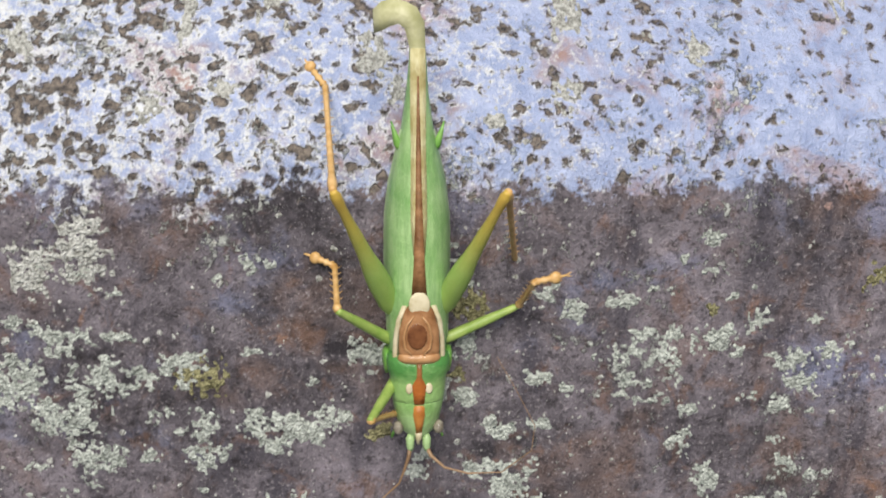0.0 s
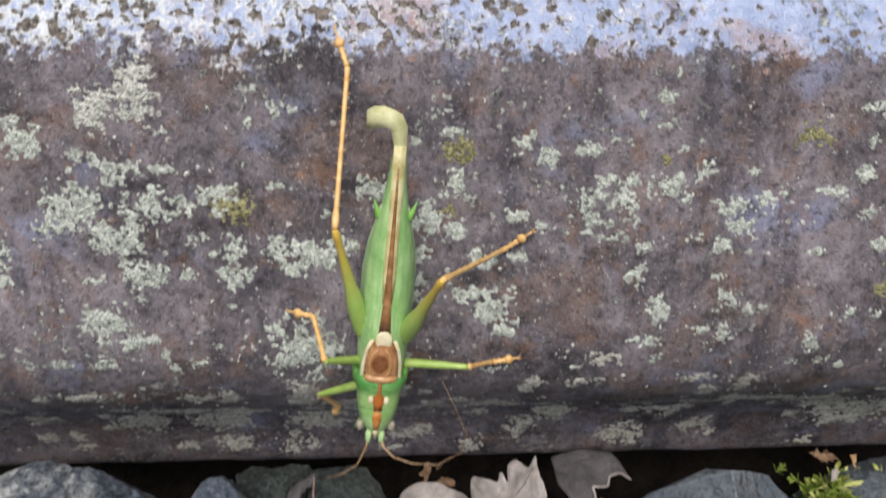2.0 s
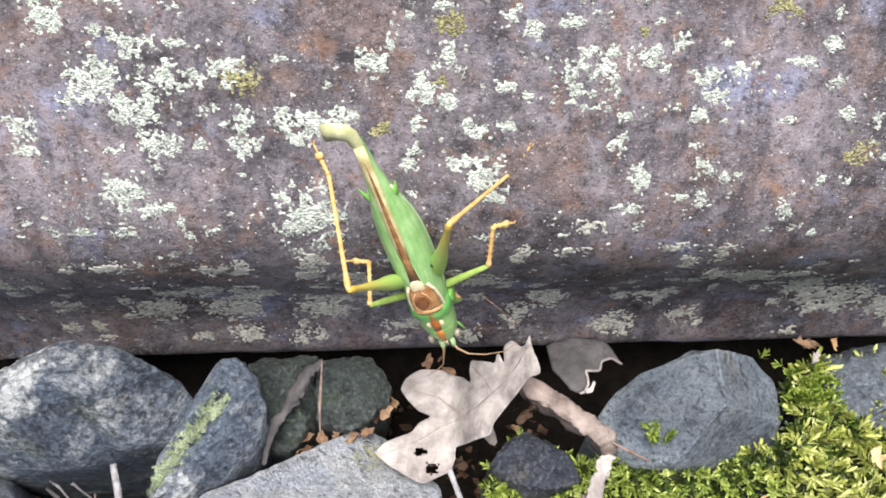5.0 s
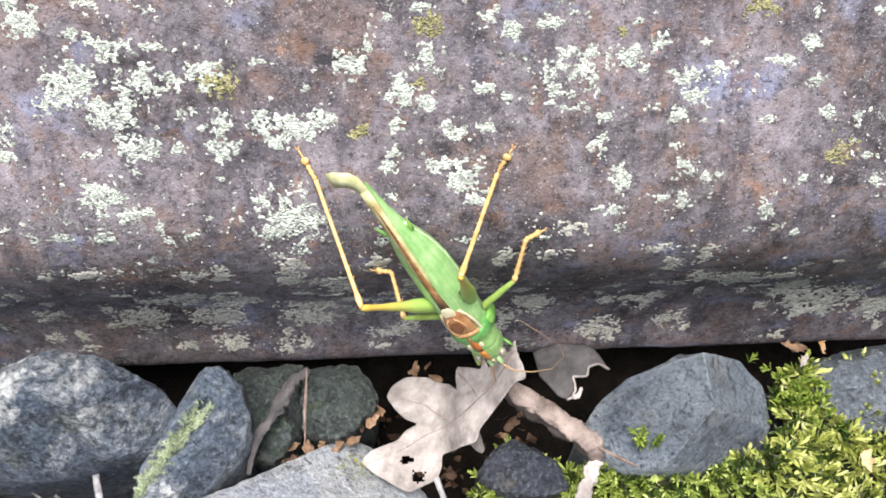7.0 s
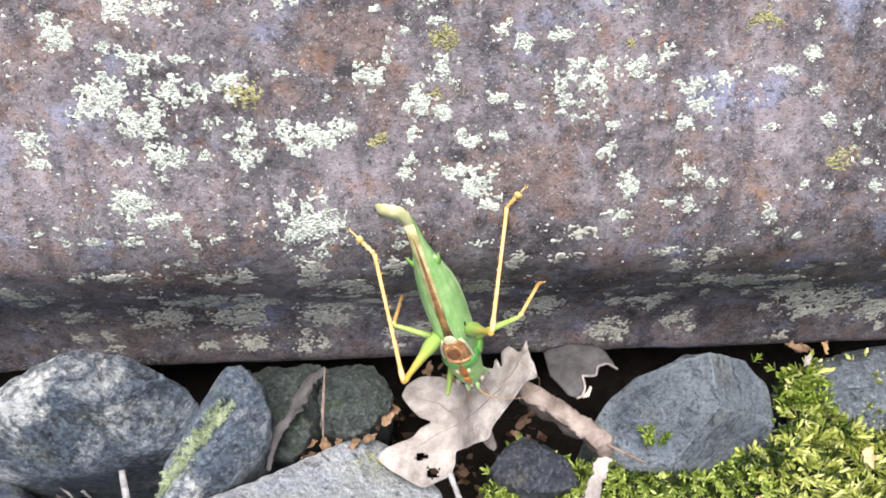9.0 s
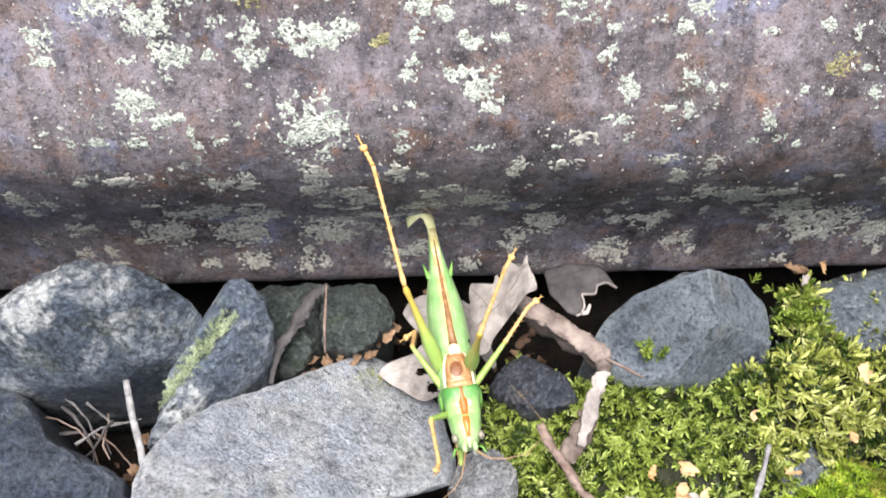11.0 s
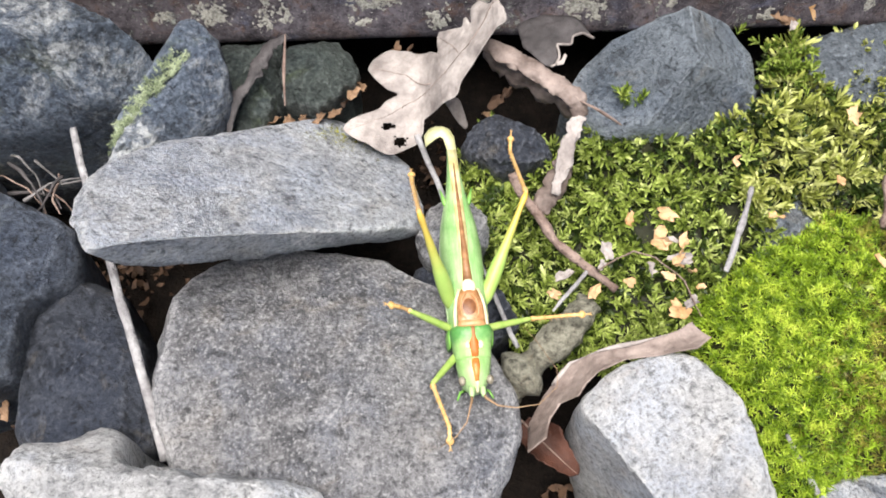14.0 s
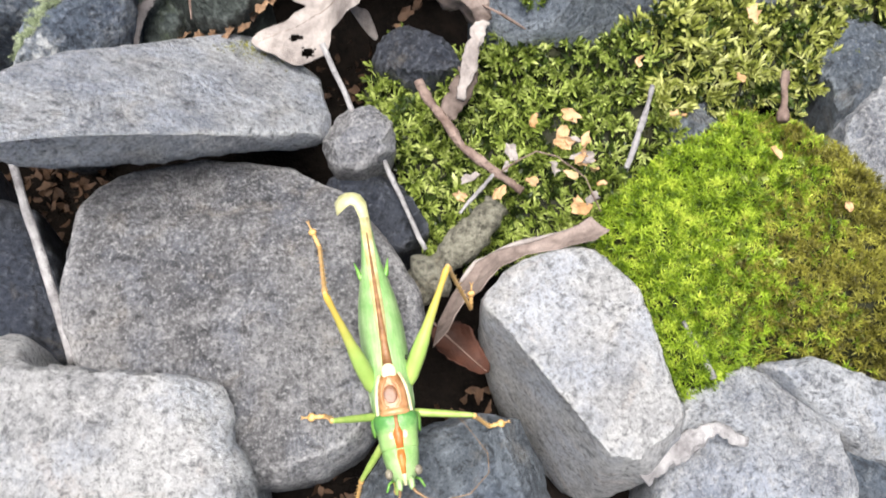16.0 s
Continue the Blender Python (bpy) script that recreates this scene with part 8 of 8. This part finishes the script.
    hold(("front", "left", 0), [
        (0, pose(-0.00230, 0.00620, 0.00110, -45.0, 0.0, 7.0)), (0.5, pose(-0.00230, 0.00620, 0.00110, -45.0, 0.0, 7.0)),
        (1, pose(-0.00230, 0.00620, 0.00110, -45.0, 0.0, 7.0)), (1.5, pose(-0.00230, 0.00620, 0.00110, -45.0, 0.0, 7.0)),
        (2, pose(-0.00230, 0.00620, 0.00110, -45.0, 0.0, 7.0)), (2.5, pose(-0.00230, 0.00620, 0.00110, -45.0, 0.0, 7.0)),
        (3, pose(-0.00230, 0.00620, 0.00110, -45.0, 0.0, 7.0)), (3.5, pose(-0.00230, 0.00620, 0.00110, -45.0, 0.0, 7.0)),
        (4, pose(-0.00230, 0.00620, 0.00110, -45.0, 0.0, 7.0)), (4.5, pose(-0.00230, 0.00620, 0.00110, -45.0, 0.0, 7.0)),
        (7, pose(0.00080, 0.00620, 0.00110, -38.0, 0.0, -6.0)), (7.5, pose(0.00080, 0.00620, 0.00110, -38.0, 0.0, -6.0)),
        (8, pose(0.00080, 0.00620, 0.00110, -38.0, 0.0, -6.0)), (8.5, pose(0.00080, 0.00620, 0.00110, -38.0, 0.0, -6.0)),
        (9.2, pose(0.00060, 0.00620, 0.00110, -36.0, 0.0, -6.0)), (9.8, pose(0.00060, 0.00620, 0.00110, -36.0, 0.0, -6.0)),
        (10.4, pose(0.00060, 0.00620, 0.00110, -36.0, 0.0, -6.0)), (11, pose(0.00060, 0.00620, 0.00110, -36.0, 0.0, -6.0)),
        (11.5, pose(0.00060, 0.00620, 0.00110, -36.0, 0.0, -6.0)), (12, pose(0.00060, 0.00620, 0.00110, -36.0, 0.0, -6.0)),
        (12.5, pose(0.00060, 0.00620, 0.00110, -36.0, 0.0, -6.0)), (13, pose(0.00060, 0.00620, 0.00110, -36.0, 0.0, -6.0)),
        (13.5, pose(0.00060, 0.00620, 0.00110, -36.0, 0.0, -6.0)), (14, pose(0.00060, 0.00620, 0.00110, -36.0, 0.0, -6.0)),
        (14.5, pose(0.00060, 0.00620, 0.00110, -36.0, 0.0, -6.0)), (15, pose(0.00060, 0.00620, 0.00110, -36.0, 0.0, -6.0)),
        (15.5, pose(0.00060, 0.00620, 0.00110, -36.0, 0.0, -6.0)), (16, pose(0.00060, 0.00620, 0.00110, -36.0, 0.0, -6.0)),
    ])
    hold(("front", "left", 1), [
        (0, pose(-0.00320, 0.01360, -0.00630, 6.0, 0.0, -165.0)), (0.5, pose(-0.00320, 0.01360, -0.00630, 6.0, 0.0, -165.0)),
        (1, pose(-0.00320, 0.01360, -0.00630, 6.0, 0.0, -165.0)), (1.5, pose(-0.00320, 0.01360, -0.00630, 6.0, 0.0, -165.0)),
        (2, pose(-0.00320, 0.01360, -0.00630, 6.0, 0.0, -165.0)), (2.5, pose(-0.00320, 0.01360, -0.00630, 6.0, 0.0, -165.0)),
        (3, pose(-0.00320, 0.01360, -0.00630, 6.0, 0.0, -165.0)), (3.5, pose(-0.00320, 0.01360, -0.00630, 6.0, 0.0, -165.0)),
        (4, pose(-0.00320, 0.01360, -0.00630, 6.0, 0.0, -165.0)), (4.5, pose(-0.00320, 0.01360, -0.00630, 6.0, 0.0, -165.0)),
        (7, pose(0.00170, 0.01400, -0.00540, 10.0, 0.0, -178.0)), (7.5, pose(0.00170, 0.01400, -0.00540, 10.0, 0.0, -178.0)),
        (8, pose(0.00170, 0.01400, -0.00540, 10.0, 0.0, -178.0)), (8.5, pose(0.00170, 0.01400, -0.00540, 10.0, 0.0, -178.0)),
        (9.2, pose(0.00150, 0.01400, -0.00500, 8.0, 0.0, -178.0)), (9.8, pose(0.00150, 0.01400, -0.00500, 8.0, 0.0, -178.0)),
        (10.4, pose(0.00150, 0.01400, -0.00500, 8.0, 0.0, -178.0)), (11, pose(0.00150, 0.01400, -0.00500, 8.0, 0.0, -178.0)),
        (11.5, pose(0.00150, 0.01400, -0.00500, 8.0, 0.0, -178.0)), (12, pose(0.00150, 0.01400, -0.00500, 8.0, 0.0, -178.0)),
        (12.5, pose(0.00150, 0.01400, -0.00500, 8.0, 0.0, -178.0)), (13, pose(0.00150, 0.01400, -0.00500, 8.0, 0.0, -178.0)),
        (13.5, pose(0.00150, 0.01400, -0.00500, 8.0, 0.0, -178.0)), (14, pose(0.00150, 0.01400, -0.00500, 8.0, 0.0, -178.0)),
        (14.5, pose(0.00150, 0.01400, -0.00500, 8.0, 0.0, -178.0)), (15, pose(0.00150, 0.01400, -0.00500, 8.0, 0.0, -178.0)),
        (15.5, pose(0.00150, 0.01400, -0.00500, 8.0, 0.0, -178.0)), (16, pose(0.00150, 0.01400, -0.00500, 8.0, 0.0, -178.0)),
    ])
    hold(("front", "left", 2), [
        (0, pose(-0.00110, 0.00510, -0.00540, 0.0, 0.0, -170.0)), (0.5, pose(-0.00110, 0.00510, -0.00540, 0.0, 0.0, -170.0)),
        (1, pose(-0.00110, 0.00510, -0.00540, 0.0, 0.0, -170.0)), (1.5, pose(-0.00110, 0.00510, -0.00540, 0.0, 0.0, -170.0)),
        (2, pose(-0.00110, 0.00510, -0.00540, 0.0, 0.0, -170.0)), (2.5, pose(-0.00110, 0.00510, -0.00540, 0.0, 0.0, -170.0)),
        (3, pose(-0.00110, 0.00510, -0.00540, 0.0, 0.0, -170.0)), (3.5, pose(-0.00110, 0.00510, -0.00540, 0.0, 0.0, -170.0)),
        (4, pose(-0.00110, 0.00510, -0.00540, 0.0, 0.0, -170.0)), (4.5, pose(-0.00110, 0.00510, -0.00540, 0.0, 0.0, -170.0)),
        (7, pose(0.00170, 0.00540, -0.00380, 0.0, 0.0, -178.0)), (7.5, pose(0.00170, 0.00540, -0.00380, 0.0, 0.0, -178.0)),
        (8, pose(0.00170, 0.00540, -0.00380, 0.0, 0.0, -178.0)), (8.5, pose(0.00170, 0.00540, -0.00380, 0.0, 0.0, -178.0)),
        (9.2, pose(0.00150, 0.00540, -0.00380, 0.0, 0.0, -178.0)), (9.8, pose(0.00150, 0.00540, -0.00380, 0.0, 0.0, -178.0)),
        (10.4, pose(0.00150, 0.00540, -0.00380, 0.0, 0.0, -178.0)), (11, pose(0.00150, 0.00540, -0.00380, 0.0, 0.0, -178.0)),
        (11.5, pose(0.00150, 0.00540, -0.00380, 0.0, 0.0, -178.0)), (12, pose(0.00150, 0.00540, -0.00380, 0.0, 0.0, -178.0)),
        (12.5, pose(0.00150, 0.00540, -0.00380, 0.0, 0.0, -178.0)), (13, pose(0.00150, 0.00540, -0.00380, 0.0, 0.0, -178.0)),
        (13.5, pose(0.00150, 0.00540, -0.00380, 0.0, 0.0, -178.0)), (14, pose(0.00150, 0.00540, -0.00380, 0.0, 0.0, -178.0)),
        (14.5, pose(0.00150, 0.00540, -0.00380, 0.0, 0.0, -178.0)), (15, pose(0.00150, 0.00540, -0.00380, 0.0, 0.0, -178.0)),
        (15.5, pose(0.00150, 0.00540, -0.00380, 0.0, 0.0, -178.0)), (16, pose(0.00150, 0.00540, -0.00380, 0.0, 0.0, -178.0)),
    ])
    for name, (thigh, shin, _) in LEGS.items():
        for side in ("right", "left"):
            dense = [[], [], []]
            legs = [held[name, side, k] for k in range(3)]
            count = len(legs[0])
            for i in range(count):
                start = legs[0][i][0]
                last = i == count - 1
                steps = 1 if last else max(1, round((legs[0][i + 1][0] - start) / 0.1))
                for q in range(steps):
                    f = q / steps
                    ease, t = f * f * (3 - 2 * f), start if last else start + f * (legs[0][i + 1][0] - start)
                    turns = []
                    for rows in legs:
                        a, b = rows[i][1].to_quaternion(), rows[i if last else i + 1][1].to_quaternion()
                        b.make_compatible(a)
                        turns.append(a.slerp(b, ease))
                    place = legs[0][i][1].translation.lerp(legs[0][i if last else i + 1][1].translation, ease)
                    for k, length in enumerate((thigh, shin, 0)):
                        dense[k].append((t, Matrix.LocRotScale(place, turns[k], None)))
                        place = place + turns[k] @ Vector((0, length * MM, 0))
            for k in range(3):
                walk(SEGMENTS[name, side, k], dense[k])


motions()
